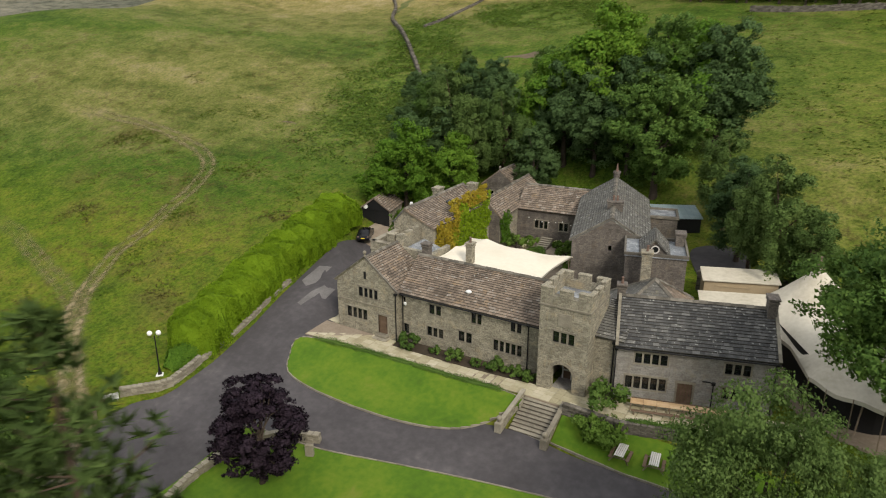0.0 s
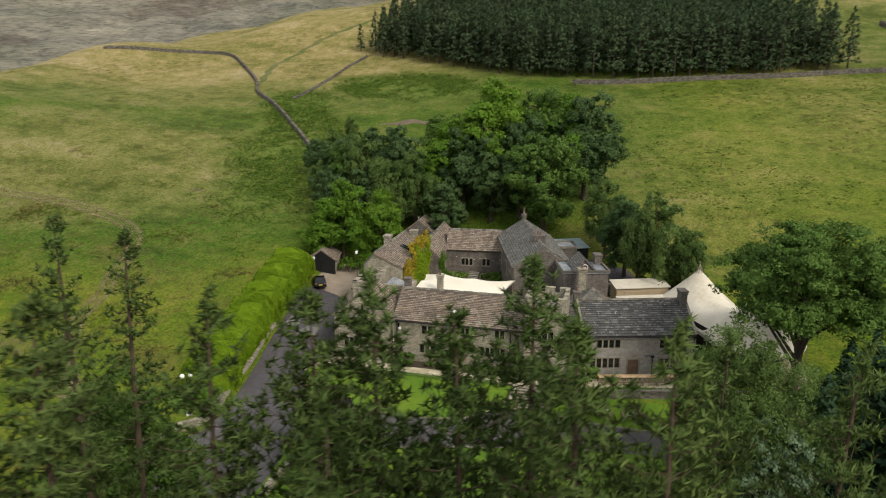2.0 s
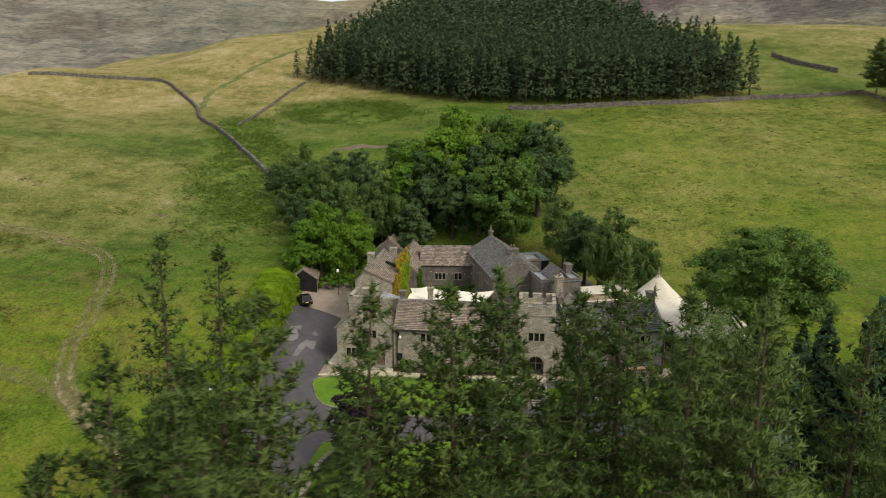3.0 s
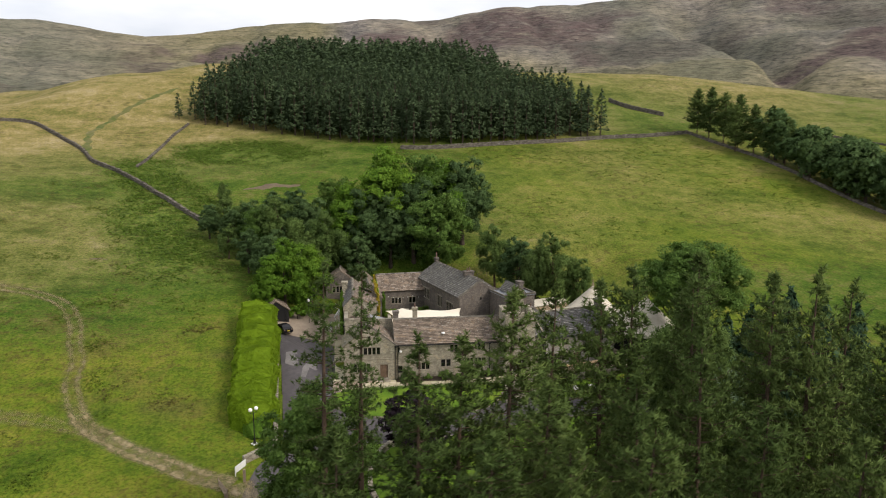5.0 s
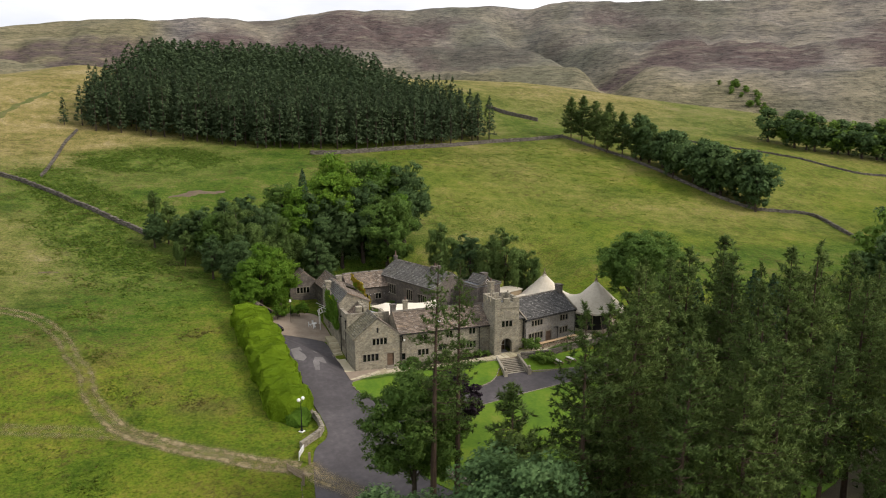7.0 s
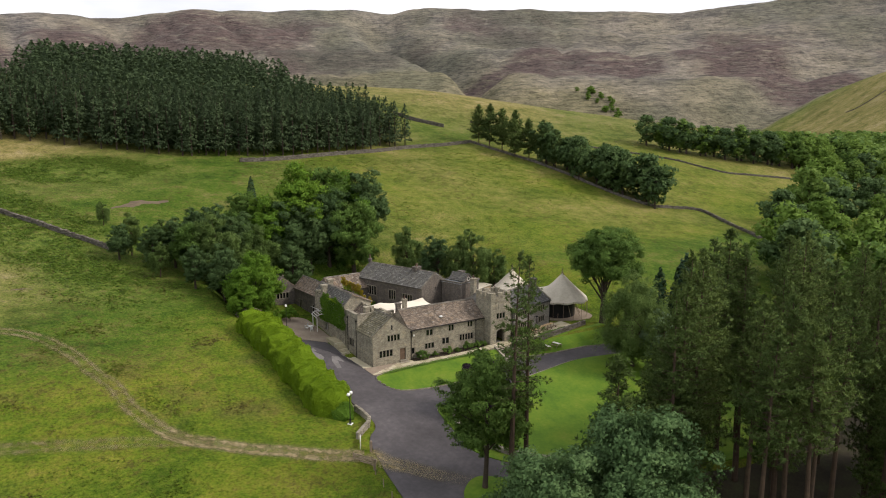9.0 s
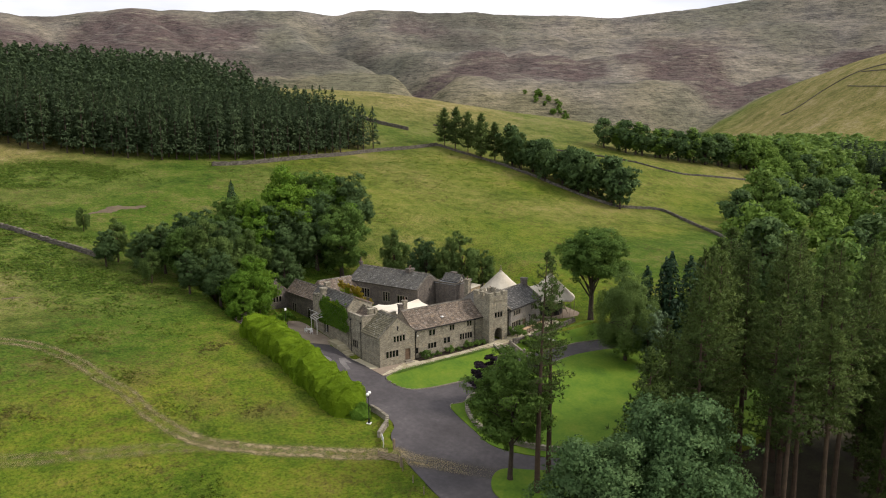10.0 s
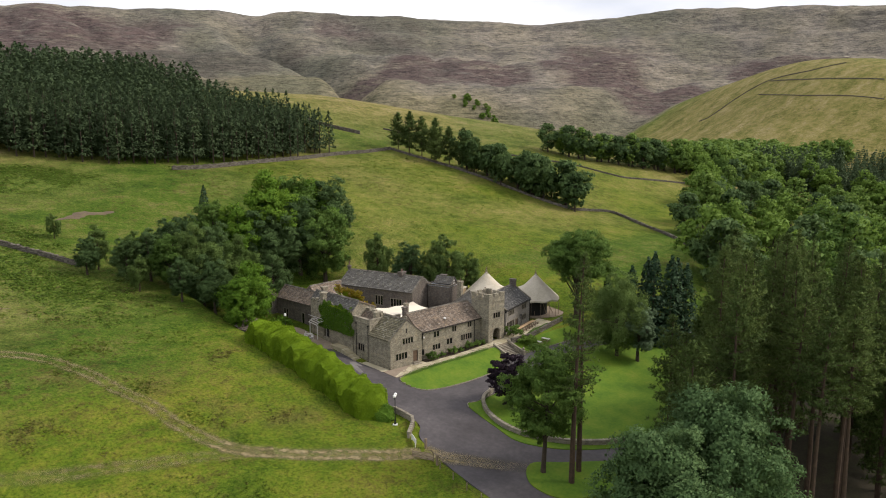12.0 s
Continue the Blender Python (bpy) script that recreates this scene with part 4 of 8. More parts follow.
# ---- building kit ----
def wall_mesh(length, height, holes=(), thick=0.5, gable=0.0, apex=None):
    """A wall in x and z, its outer face at y = 0, with holes (x, z, w, h) right through and, where asked, a gable on top."""
    g = Geo()
    e = 0.004
    xs = sorted({e, length - e, *[h[0] for h in holes], *[h[0] + h[2] for h in holes]})
    zs = sorted({0.0, height, *[h[1] for h in holes], *[h[1] + h[3] for h in holes]})

    def open_at(i, j):
        x, z = (xs[i] + xs[i + 1]) / 2, (zs[j] + zs[j + 1]) / 2
        return any(h[0] < x < h[0] + h[2] and h[1] < z < h[1] + h[3] for h in holes)

    for i in range(len(xs) - 1):
        for j in range(len(zs) - 1):
            x0, x1, z0, z1 = xs[i], xs[i + 1], zs[j], zs[j + 1]
            if open_at(i, j):
                continue
            g.add([(x0, 0, z0), (x1, 0, z0), (x1, 0, z1), (x0, 0, z1)], [(0, 1, 2, 3)])
            g.add([(x0, thick, z0), (x1, thick, z0), (x1, thick, z1), (x0, thick, z1)], [(3, 2, 1, 0)])
    for x, z, w, h in holes:
        a1 = [(x, 0, z), (x + w, 0, z), (x + w, 0, z + h), (x, 0, z + h)]
        g.add(a1 + [(p[0], thick, p[2]) for p in a1], [(0, 4, 5, 1), (1, 5, 6, 2), (2, 6, 7, 3), (3, 7, 4, 0)])
    for k in range(len(zs) - 1):
        g.add([(e, 0, zs[k]), (e, 0, zs[k + 1]), (e, thick, zs[k + 1]), (e, thick, zs[k])], [(0, 1, 2, 3)])
        g.add([(length - e, 0, zs[k]), (length - e, 0, zs[k + 1]), (length - e, thick, zs[k + 1]), (length - e, thick, zs[k])], [(3, 2, 1, 0)])
    for k in range(len(xs) - 1):
        if not gable:
            g.add([(xs[k], 0, height), (xs[k + 1], 0, height), (xs[k + 1], thick, height), (xs[k], thick, height)], [(0, 1, 2, 3)])
    if gable:
        top = length / 2 if apex is None else apex
        up = [(x, height) for x in xs[::-1]]
        g.prism([(top, height + gable)] + up[::-1][::-1], thick)
    return g.weld()


def stone_window(parent, x, z, w, h, lights, m, stone=None):
    """A mullioned window: dressed stone surround and mullions, and one pane to a light."""
    stone = stone or M_DRESSED
    s, d = 0.13, 0.16
    g = Geo().box(-s, -0.03, -s, w + s, d, 0.0).box(-s - 0.04, -0.07, h, w + s + 0.04, d, h + 0.16)
    g.box(-s, -0.03, 0, 0, d, h).box(w, -0.03, 0, w + s, d, h)
    lw = (w - 0.11 * (lights - 1)) / lights
    win = part("window", g, stone, parent, "", m @ pose(x, 0, z))
    bar = Geo().box(-0.025, -0.02, 0, 0.135, d, h).mesh("mullion", stone)
    for i in range(1, lights):
        part("mullion", bar, None, win, "", pose(i * (lw + 0.11) - 0.11, 0, 0))
    for i in range(lights):
        x0 = i * (lw + 0.11)
        part("pane", Geo().box(x0, 0.11, 0, x0 + lw, 0.12, h), M_GLASS, win)
        part("casement", Geo().box(x0, 0.085, 0, x0 + 0.025, 0.13, h).box(x0 + lw - 0.025, 0.085, 0, x0 + lw, 0.13, h).box(x0 + 0.04, 0.085, h - 0.05, x0 + lw - 0.04, 0.13, h).box(x0 + 0.04, 0.085, 0, x0 + lw - 0.04, 0.13, 0.05).box(x0 + 0.04, 0.1, h * 0.5 - 0.01, x0 + lw - 0.04, 0.125, h * 0.5 + 0.01), M_IRON, win)
    return win


def plank_door(parent, x, z, w, h, m):
    s = 0.17
    g = Geo().box(-s, -0.03, 0, 0, 0.2, h).box(w, -0.03, 0, w + s, 0.2, h).box(-s - 0.05, -0.05, h, w + s + 0.05, 0.2, h + 0.22)
    fr = part("door", g, M_DRESSED, parent, "", m @ pose(x, 0, z))
    n = 5
    for i in range(n):
        part("plank", Geo().box(i * w / n + 0.008, 0.12, 0.02, (i + 1) * w / n - 0.008, 0.17, h), M_DOOR, fr)
    part("handle", Geo().tube([(w * 0.82, 0.12, h * 0.48), (w * 0.82, 0.06, h * 0.48), (w * 0.82, 0.06, h * 0.42)], [0.02] * 3, 6), M_IRON, fr)
    return fr


def slate_roof(parent, corner, uvec, vvec, mat, course=0.3, width=0.5, singles=0, name="roof"):
    """One slope of a stone-slated roof: a deck and courses of slates that lap. corner: the eaves' start; uvec along the eaves; vvec up the slope."""
    c, u1, v1 = Vector(corner), Vector(uvec), Vector(vvec)
    lu, lv = u1.length, v1.length
    ux, vx = u1.normalized(), v1.normalized()
    nx = ux.cross(vx).normalized()
    if nx.z < 0:
        nx = -nx
    deck = Geo().add([c, c + u1, c + u1 + v1, c + v1, c - nx * 0.14, c + u1 - nx * 0.14, c + u1 + v1 - nx * 0.14, c + v1 - nx * 0.14],
                     [(0, 1, 2, 3), (7, 6, 5, 4), (0, 4, 5, 1), (1, 5, 6, 2), (2, 6, 7, 3), (3, 7, 4, 0)])
    roof = part(name, deck, mat, parent)
    rnd = random.Random(int(lu * 100) + int(lv * 10))
    rest, tiles = Geo(), []
    z, row = 0.0, 0
    while z < lv - 0.05:
        k = course * (1.12 - 0.35 * z / lv)
        x = -rnd.uniform(0, width)
        while x < lu - 0.02:
            w = width * rnd.uniform(0.7, 1.3)
            x0, x1 = max(x, 0.0), min(x + w - 0.012, lu)
            if x1 - x0 > 0.08:
                tiles.append((x0, x1, z - rnd.uniform(0, 0.02), min(z + k * 1.25, lv), rnd.uniform(0.0, 0.012)))
            x += w
        z += k
        row += 1

    def corners(x0, x1, z0, z1, up):
        lo, hi, zb = 0.055 + up, 0.012 + up, z0 + 0.05
        lb = lo + (hi - lo) * 0.05 / max(0.06, z1 - z0)
        p = [c + ux * x0 + vx * z0, c + ux * x1 + vx * z0, c + ux * x1 + vx * z1, c + ux * x0 + vx * z1]
        return [p[0] + nx * lo, p[1] + nx * lo, p[2] + nx * hi, p[3] + nx * hi, p[0], p[1], p[2], p[3], c + ux * x0 + vx * zb + nx * lb, c + ux * x1 + vx * zb + nx * lb]

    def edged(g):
        """The butt edge of each slate and a strip above it are darker than its face."""
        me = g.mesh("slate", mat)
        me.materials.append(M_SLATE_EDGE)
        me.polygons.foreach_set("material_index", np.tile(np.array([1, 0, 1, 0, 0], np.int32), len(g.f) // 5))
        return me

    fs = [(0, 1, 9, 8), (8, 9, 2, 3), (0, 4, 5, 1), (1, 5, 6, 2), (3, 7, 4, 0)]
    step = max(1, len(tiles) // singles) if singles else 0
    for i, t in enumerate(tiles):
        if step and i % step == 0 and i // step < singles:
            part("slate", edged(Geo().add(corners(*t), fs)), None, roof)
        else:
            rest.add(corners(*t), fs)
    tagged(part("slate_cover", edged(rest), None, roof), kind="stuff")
    return roof


def ridge(parent, p, q, mat=None):
    """Ridge stones laid end to end."""
    p, q = Vector(p), Vector(q)
    d = (q - p).normalized()
    n = max(1, int((q - p).length / 0.6))
    s = d.cross(Vector((0, 0, 1))).normalized()
    for i in range(n):
        a1, b1 = p + (q - p) * (i / n) + d * 0.01, p + (q - p) * ((i + 1) / n) - d * 0.01
        up = Vector((0, 0, 0.1 + 0.015 * ((i * 7) % 3)))
        vs = [a1 - s * 0.24 - up * 0.6, a1 + up, a1 + s * 0.24 - up * 0.6, b1 - s * 0.24 - up * 0.6, b1 + up, b1 + s * 0.24 - up * 0.6]
        part("ridge_stone", Geo().add(vs, [(0, 1, 4, 3), (1, 2, 5, 4), (0, 2, 1), (3, 4, 5), (0, 3, 5, 2)]), mat or M_DARKSTONE, parent)


def chimney(parent, x, y, z0, z1, w, d, pots=1, mat=None, turn=0.0):
    st = part("chimney", Geo().box(-w / 2, -d / 2, 0, w / 2, d / 2, z1 - z0).block(-w / 2 - 0.08, -d / 2 - 0.08, z1 - z0 - 0.38, w / 2 + 0.08, d / 2 + 0.08, z1 - z0 - 0.24).block(-w / 2 - 0.12, -d / 2 - 0.12, z1 - z0 - 0.12, w / 2 + 0.12, d / 2 + 0.12, z1 - z0 + 0.04), mat or M_WALL, parent, "", pose(x, y, z0, 0, 0, turn))
    for i in range(pots):
        o = (i - (pots - 1) / 2) * 0.42
        px, py = (o, 0) if w >= d else (0, o)
        part("chimney_pot", Geo().tube([(px, py, z1 - z0), (px, py, z1 - z0 + 0.1), (px, py, z1 - z0 + 0.5), (px, py, z1 - z0 + 0.54), (px, py, z1 - z0 + 0.62)], [0.15, 0.13, 0.11, 0.14, 0.13], 10), M_TERRACOTTA, st)
    return st


def pipe(parent, x, y, z0, z1):
    part("drainpipe", Geo().tube([(x, y, z0), (x, y, z1)], [0.055, 0.055], 8).box(x - 0.14, y - 0.12, z1, x + 0.14, y + 0.12, z1 + 0.25), M_IRON, parent)


def gutter(parent, p, q):
    part("gutter", Geo().tube([p, q], [0.07, 0.07], 8), M_IRON, parent)


def coping(parent, p, q, w=0.5, t=0.14, mat=None):
    """Cut stones along the top of a gable or a wall."""
    p, q = Vector(p), Vector(q)
    d = (q - p).normalized()
    s = d.cross(Vector((0, 0, 1))).normalized() * (w / 2)
    up = s.cross(d).normalized() * t
    if up.z < 0:
        up = -up
    n = max(1, round((q - p).length / 0.8))
    for i in range(n):
        a1, b1 = p + (q - p) * (i / n) + d * 0.006, p + (q - p) * ((i + 1) / n) - d * 0.006
        vs = [a1 - s, a1 + s, b1 + s, b1 - s, a1 - s + up, a1 + s + up, b1 + s + up, b1 - s + up]
        part("coping_stone", Geo().add(vs, [(0, 3, 2, 1), (4, 5, 6, 7), (0, 1, 5, 4), (1, 2, 6, 5), (2, 3, 7, 6), (3, 0, 4, 7)]), mat or M_DRESSED, parent)


def gabled(parent, length, depth, eave, rise, wall, slate, front=(), back=(), left=(), right=(), singles=0, over=0.25, base=-0.8, course=0.3, copings=True):
    """A block with its ridge along x: four walls with their holes, two slated slopes. The origin is the front left corner at the ground."""
    half = depth / 2

    def lift(hs):
        return [(x, z - base, w, h) for x, z, w, h in hs]

    part("wall", wall_mesh(length, eave - base, lift(front)), wall, parent, "", pose(0, 0, base))
    part("wall", wall_mesh(length, eave - base, lift(back)), wall, parent, "", pose(length, depth, base, 0, 0, 180))
    inner = depth - 1.0
    part("wall", wall_mesh(depth, eave - base, lift(left), gable=rise), wall, parent, "", pose(0, depth, base, 0, 0, -90))
    part("wall", wall_mesh(depth, eave - base, lift(right), gable=rise), wall, parent, "", pose(length, 0, base, 0, 0, 90))
    drop = over * rise / half
    slate_roof(parent, (0, -over, eave - drop + 0.16), (length, 0, 0), (0, half + over, rise + drop), slate, course * 1.15, 0.54, singles)
    slate_roof(parent, (length, depth + over, eave - drop + 0.16), (-length, 0, 0), (0, -half - over, rise + drop), slate, course, 0.5)
    ridge(parent, (0, half, eave + rise + 0.2), (length, half, eave + rise + 0.2))


FACE = Matrix()


# ---- the house, range by range ----
def west_gable():
    """The gabled wing at the west end; its ridge runs back from the front."""
    x0, w, y0, dep, eave, rise = -45.9, 7.5, 54.5, 6.0, 5.45, 2.95
    h = thing("gabled_wing", pose(x0, y0, 0.1), "buff gritstone gabled wing with mullioned windows and mossy stone roof", "house")
    up, lo, dr = (2.9, 4.15, 2.4, 1.05), (1.3, 1.5, 2.55, 1.2), (5.3, 0.45, 1.15, 2.1)
    front = wall_mesh(w, eave + 0.8, [(a1, b1 + 0.8, c1, d1) for a1, b1, c1, d1 in (up, lo, dr)], gable=rise, apex=w / 2)
    part("wall", front, M_WALL, h, "", pose(0, 0, -0.8))
    part("wall", wall_mesh(dep, eave + 0.8), M_WALL, h, "", pose(0, dep, -0.8, 0, 0, -90))
    part("wall", wall_mesh(dep, eave + 0.8), M_WALL, h, "", pose(w, 0, -0.8, 0, 0, 90))
    part("wall", wall_mesh(w, eave + 0.8, gable=rise), M_WALL, h, "", pose(w, dep, -0.8, 0, 0, 180))
    stone_window(h, *up, 4, FACE)
    stone_window(h, *lo, 4, FACE)
    plank_door(h, *dr, FACE)
    part("doorstep", Geo().block(5.0, -0.9, -0.3, 6.8, 0, 0.2).block(5.2, -0.5, 0.2, 6.6, 0, 0.42), M_DRESSED, h)
    part("slit_window", Geo().box(w / 2 - 0.14, -0.03, 6.2, w / 2 + 0.14, 0.1, 7.0), M_BLACK, h, "small dark slit window")
    part("string_course", Geo().box(0, -0.06, 3.35, w, 0.02, 3.47), M_DRESSED, h)
    over = 0.3
    drop = over * rise / (w / 2)
    slate_roof(h, (-over, dep, eave - drop + 0.14), (0, -dep, 0), (w / 2 + over, 0, rise + drop), M_SLATE_MOSS, 0.36, 0.6)
    slate_roof(h, (w + over, 0, eave - drop + 0.14), (0, dep, 0), (-w / 2 - over, 0, rise + drop), M_SLATE_BROWN, 0.3, 0.5)
    ridge(h, (w / 2, 0, eave + rise + 0.2), (w / 2, dep, eave + rise + 0.2))
    coping(h, (-0.35, 0.05, eave - 0.12), (w / 2, 0.05, eave + rise + 0.2), 0.22, 0.1, M_DARKSTONE)
    coping(h, (w + 0.35, 0.05, eave - 0.12), (w / 2, 0.05, eave + rise + 0.2), 0.22, 0.1, M_DARKSTONE)
    part("finial", Geo().tube([(w / 2, 0.1, eave + rise + 0.25), (w / 2, 0.1, eave + rise + 0.5)], [0.1, 0.07]).ball((w / 2, 0.1, eave + rise + 0.68), 0.2), M_DRESSED, h)
    pipe(h, w + 0.1, -0.12, 0.0, eave - 0.3)
    return h


def main_range():
    """The long two-storey front between the gable and the tower."""
    x0, x1, y0, dep, eave, rise = -38.4, -21.9, 55.2, 7.6, 5.35, 2.75
    h = thing("main_range", pose(x0, y0, 0.1), "long two-storey gritstone range with brown stone-slate roof", "house")
    L = x1 - x0
    X = -x0
    wins = [(X - 34.75, 3.75, 1.35, 1.05, 2), (X - 29.95, 3.9, 1.1, 1.1, 2), (X - 25.75, 4.05, 1.1, 1.05, 2), (X - 35.0, 1.3, 1.85, 1.05, 3), (X - 31.35, 1.65, 1.45, 1.1, 2), (X - 27.5, 1.65, 2.95, 1.15, 5), (X - 38.0, 4.1, 0.4, 0.8, 1)]
    arch = (X - 38.0, 0.9, 0.75, 1.1)
    gabled(h, L, dep, eave, rise, M_WALL, M_SLATE_BROWN, [w[:4] for w in wins] + [arch], singles=290, course=0.235)
    for w in wins:
        stone_window(h, *w, FACE)
    stone_window(h, *arch, 1, FACE)
    gutter(h, (0.3, -0.36, eave - 0.12), (L, -0.36, eave - 0.12))
    pipe(h, X - 23.9, -0.12, -0.2, eave - 0.35)
    pipe(h, X - 37.9, -0.12, -0.2, eave - 0.35)
    chimney(h, X - 37.9, 4.6, 6.3, 9.3, 0.8, 0.7, 0, M_WALL_DARK)
    chimney(h, X - 34.6, 8.1, 3.5, 8.9, 0.72, 0.72, 1)
    part("floodlight", Geo().ball((X - 30.9, 1.1, 6.55), 0.28, 6, 8, (1.2, 1, 0.6)), M_WHITE, h, "white roof dish")
    part("floodlight", Geo().ball((X - 37.5, -0.25, 4.3), 0.2, 6, 8, (1, 0.5, 1)), M_WHITE, h, "white wall lamp")
    part("round_window", ring(0.42, 0.28, (X - 22.8, -0.03, 4.3)), M_DRESSED, h, "small round stone window")
    part("pane", disc(0.3, (X - 22.8, 0.01, 4.3)), M_GLASS, h)
    return h


def ring(r1, r0, c, n=20, d=0.12):
    """A flat ring that faces -y."""
    g = Geo()
    vs = [(c[0] + r * math.cos(2 * math.pi * i / n), c[1] + y, c[2] + r * math.sin(2 * math.pi * i / n)) for y in (0, d) for r in (r0, r1) for i in range(n)]
    fs = []
    for i in range(n):
        j = (i + 1) % n
        fs += [(i, j, n + j, n + i), (n + i, n + j, 3 * n + j, 3 * n + i), (2 * n + i, 2 * n + j, j, i)]
    return g.add(vs, fs)


def disc(r, c, n=20):
    return Geo().add([(c[0] + r * math.cos(2 * math.pi * i / n), c[1], c[2] + r * math.sin(2 * math.pi * i / n)) for i in range(n)], [tuple(range(n))])


def arch_panel(w, h, aw, spring, thick, base=0.0):
    """A wall with a pointed-round archway in its middle, open to the ground."""
    g, n = Geo(), 14
    r = aw / 2
    pts = [(w / 2 - r * math.cos(math.pi * i / n), spring + 0.92 * r * math.sin(math.pi * i / n)) for i in range(n + 1)]
    for y, flip in ((0, False), (thick, True)):
        faces = [[(0, base), (w / 2 - r, base), (w / 2 - r, spring), (0, spring)], [(w / 2 + r, base), (w, base), (w, spring), (w / 2 + r, spring)]]
        for i in range(n):
            (xa, za), (xb, zb) = pts[i], pts[i + 1]
            faces.append([(xa, za), (xb, zb), (w * (i + 1) / n, h), (w * i / n, h)])
        faces.append([(0, spring), pts[0], (0, h)])
        faces.append([pts[-1], (w, spring), (w, h)])
        for q in faces:
            vs = [(x, y, z) for x, z in q]
            g.add(vs, [tuple(range(len(q)))[::-1] if flip else tuple(range(len(q)))])
    inner = [(w / 2 - r, base)] + pts + [(w / 2 + r, base)]
    for (xa, za), (xb, zb) in zip(inner, inner[1:]):
        g.add([(xa, 0, za), (xa, thick, za), (xb, thick, zb), (xb, 0, zb)], [(0, 1, 2, 3)])
    g.add([(0.004, 0, base), (0.004, thick, base), (0.004, thick, h), (0.004, 0, h)], [(3, 2, 1, 0)])
    g.add([(w - 0.004, 0, base), (w - 0.004, thick, base), (w - 0.004, thick, h), (w - 0.004, 0, h)], [(0, 1, 2, 3)])
    g.add([(0, 0, h), (w, 0, h), (w, thick, h), (0, thick, h)], [(0, 1, 2, 3)])
    return g


def merlons(parent, p, q, n, h=0.75, thick=0.4, gap=0.5, inset=0.0):
    """Battlements: blocks along an edge from p to q."""
    p, q = Vector(p), Vector(q)
    d = q - p
    a1 = math.atan2(d.y, d.x)
    p, d = p + d.normalized() * inset, d - d.normalized() * 2 * inset
    w = d.length / (n + gap * (n - 1))
    for i in range(n):
        o = p + d.normalized() * (i * w * (1 + gap))
        part("merlon", Geo().box(0, 0, 0, w, thick, h - 0.12).block(-0.04, -0.05, h - 0.12, w + 0.04, thick + 0.05, h, 0.05), M_WALL, parent, "", Matrix.LocRotScale(o, Euler((0, 0, a1)), (1, 1, random.uniform(0.88, 1.08))))


def gate_tower():
    x0, w, y0, dep, top = -22.0, 4.6, 53.0, 4.8, 9.2
    h = thing("gate_tower", pose(x0, y0, 0.45), "battlemented gritstone entrance tower with arched doorway", "tower")
    part("wall", arch_panel(w, 4.6, 2.0, 1.95, 0.7, -0.8), M_WALL, h, "", pose(0, 0, 0))
    part("wall", wall_mesh(w, top - 4.6, [(1.35, 0.35, 1.95, 1.05)], 0.7), M_WALL, h, "", pose(0, 0, 4.6))
    stone_window(h, 1.35, 4.95, 1.95, 1.05, 3, FACE)
    part("wall", wall_mesh(dep, top + 0.792, [(2.2, 3.2, 0.35, 0.9)]), M_WALL, h, "", pose(0, dep, -0.8, 0, 0, -90))
    part("wall", wall_mesh(dep, top + 0.792), M_WALL, h, "", pose(w, 0, -0.8, 0, 0, 90))
    part("wall", wall_mesh(w, top + 0.8), M_WALL, h, "", pose(w, dep, -0.8, 0, 0, 180))
    part("lead_roof", Geo().box(0.4, 0.4, top - 0.9, w - 0.4, dep - 0.4, top - 0.75), M_LEAD, h)
    merlons(h, (0, 0, top), (w, 0, top), 3)
    merlons(h, (w, 0, top), (w, dep, top), 3, inset=0.47)
    merlons(h, (w, dep, top), (0, dep, top), 3)
    merlons(h, (0, dep, top), (0, 0, top), 3, inset=0.47)
    part("string_course", Geo().box(-0.07, -0.07, top - 1.0, w + 0.07, 0.1, top - 0.86).box(w - 0.1, 0.1, top - 1.0, w + 0.07, dep, top - 0.86).box(-0.07, 0.1, top - 1.0, 0.1, dep, top - 0.86), M_DRESSED, h)
    part("carved_panel", Geo().box(1.75, -0.06, 6.55, 3.0, 0.02, 7.75).box(1.9, -0.09, 6.7, 2.85, -0.05, 7.6), M_DRESSED, h, "weathered carved stone panel")
    part("porch_floor", Geo().block(1.2, -0.5, -0.3, w - 1.2, 4.2, 0.16, 0.02), M_WALL_GREY, h, "grey flagged porch floor")
    part("porch_door", Geo().box(1.5, 2.6, -0.2, 3.2, 2.7, 2.5), M_DOOR, h)
    part("porch_frame", Geo().box(1.45, 2.45, -0.2, 1.55, 2.6, 2.6).box(2.3, 2.45, -0.2, 2.4, 2.6, 2.6).box(3.15, 2.45, -0.2, 3.25, 2.6, 2.6).box(1.45, 2.45, 2.5, 3.25, 2.6, 2.6).box(1.45, 2.45, 1.0, 3.25, 2.6, 1.08), M_WHITE, h, "white glazed inner door frame")
    g = Geo()
    for i in range(11):
        t0, t1 = math.pi * i / 11 + 0.02, math.pi * (i + 1) / 11 - 0.02
        pts = [(w / 2 - r * math.cos(t), 1.95 + 0.94 * r * math.sin(t)) for r, t in ((1.0, t0), (1.32, t0), (1.32, t1), (1.0, t1))]
        part("arch_stone", Geo().prism(pts, 0.14), M_DRESSED, h, "", pose(0, -0.06, 0))
    return h


WING_TURN = 17.0


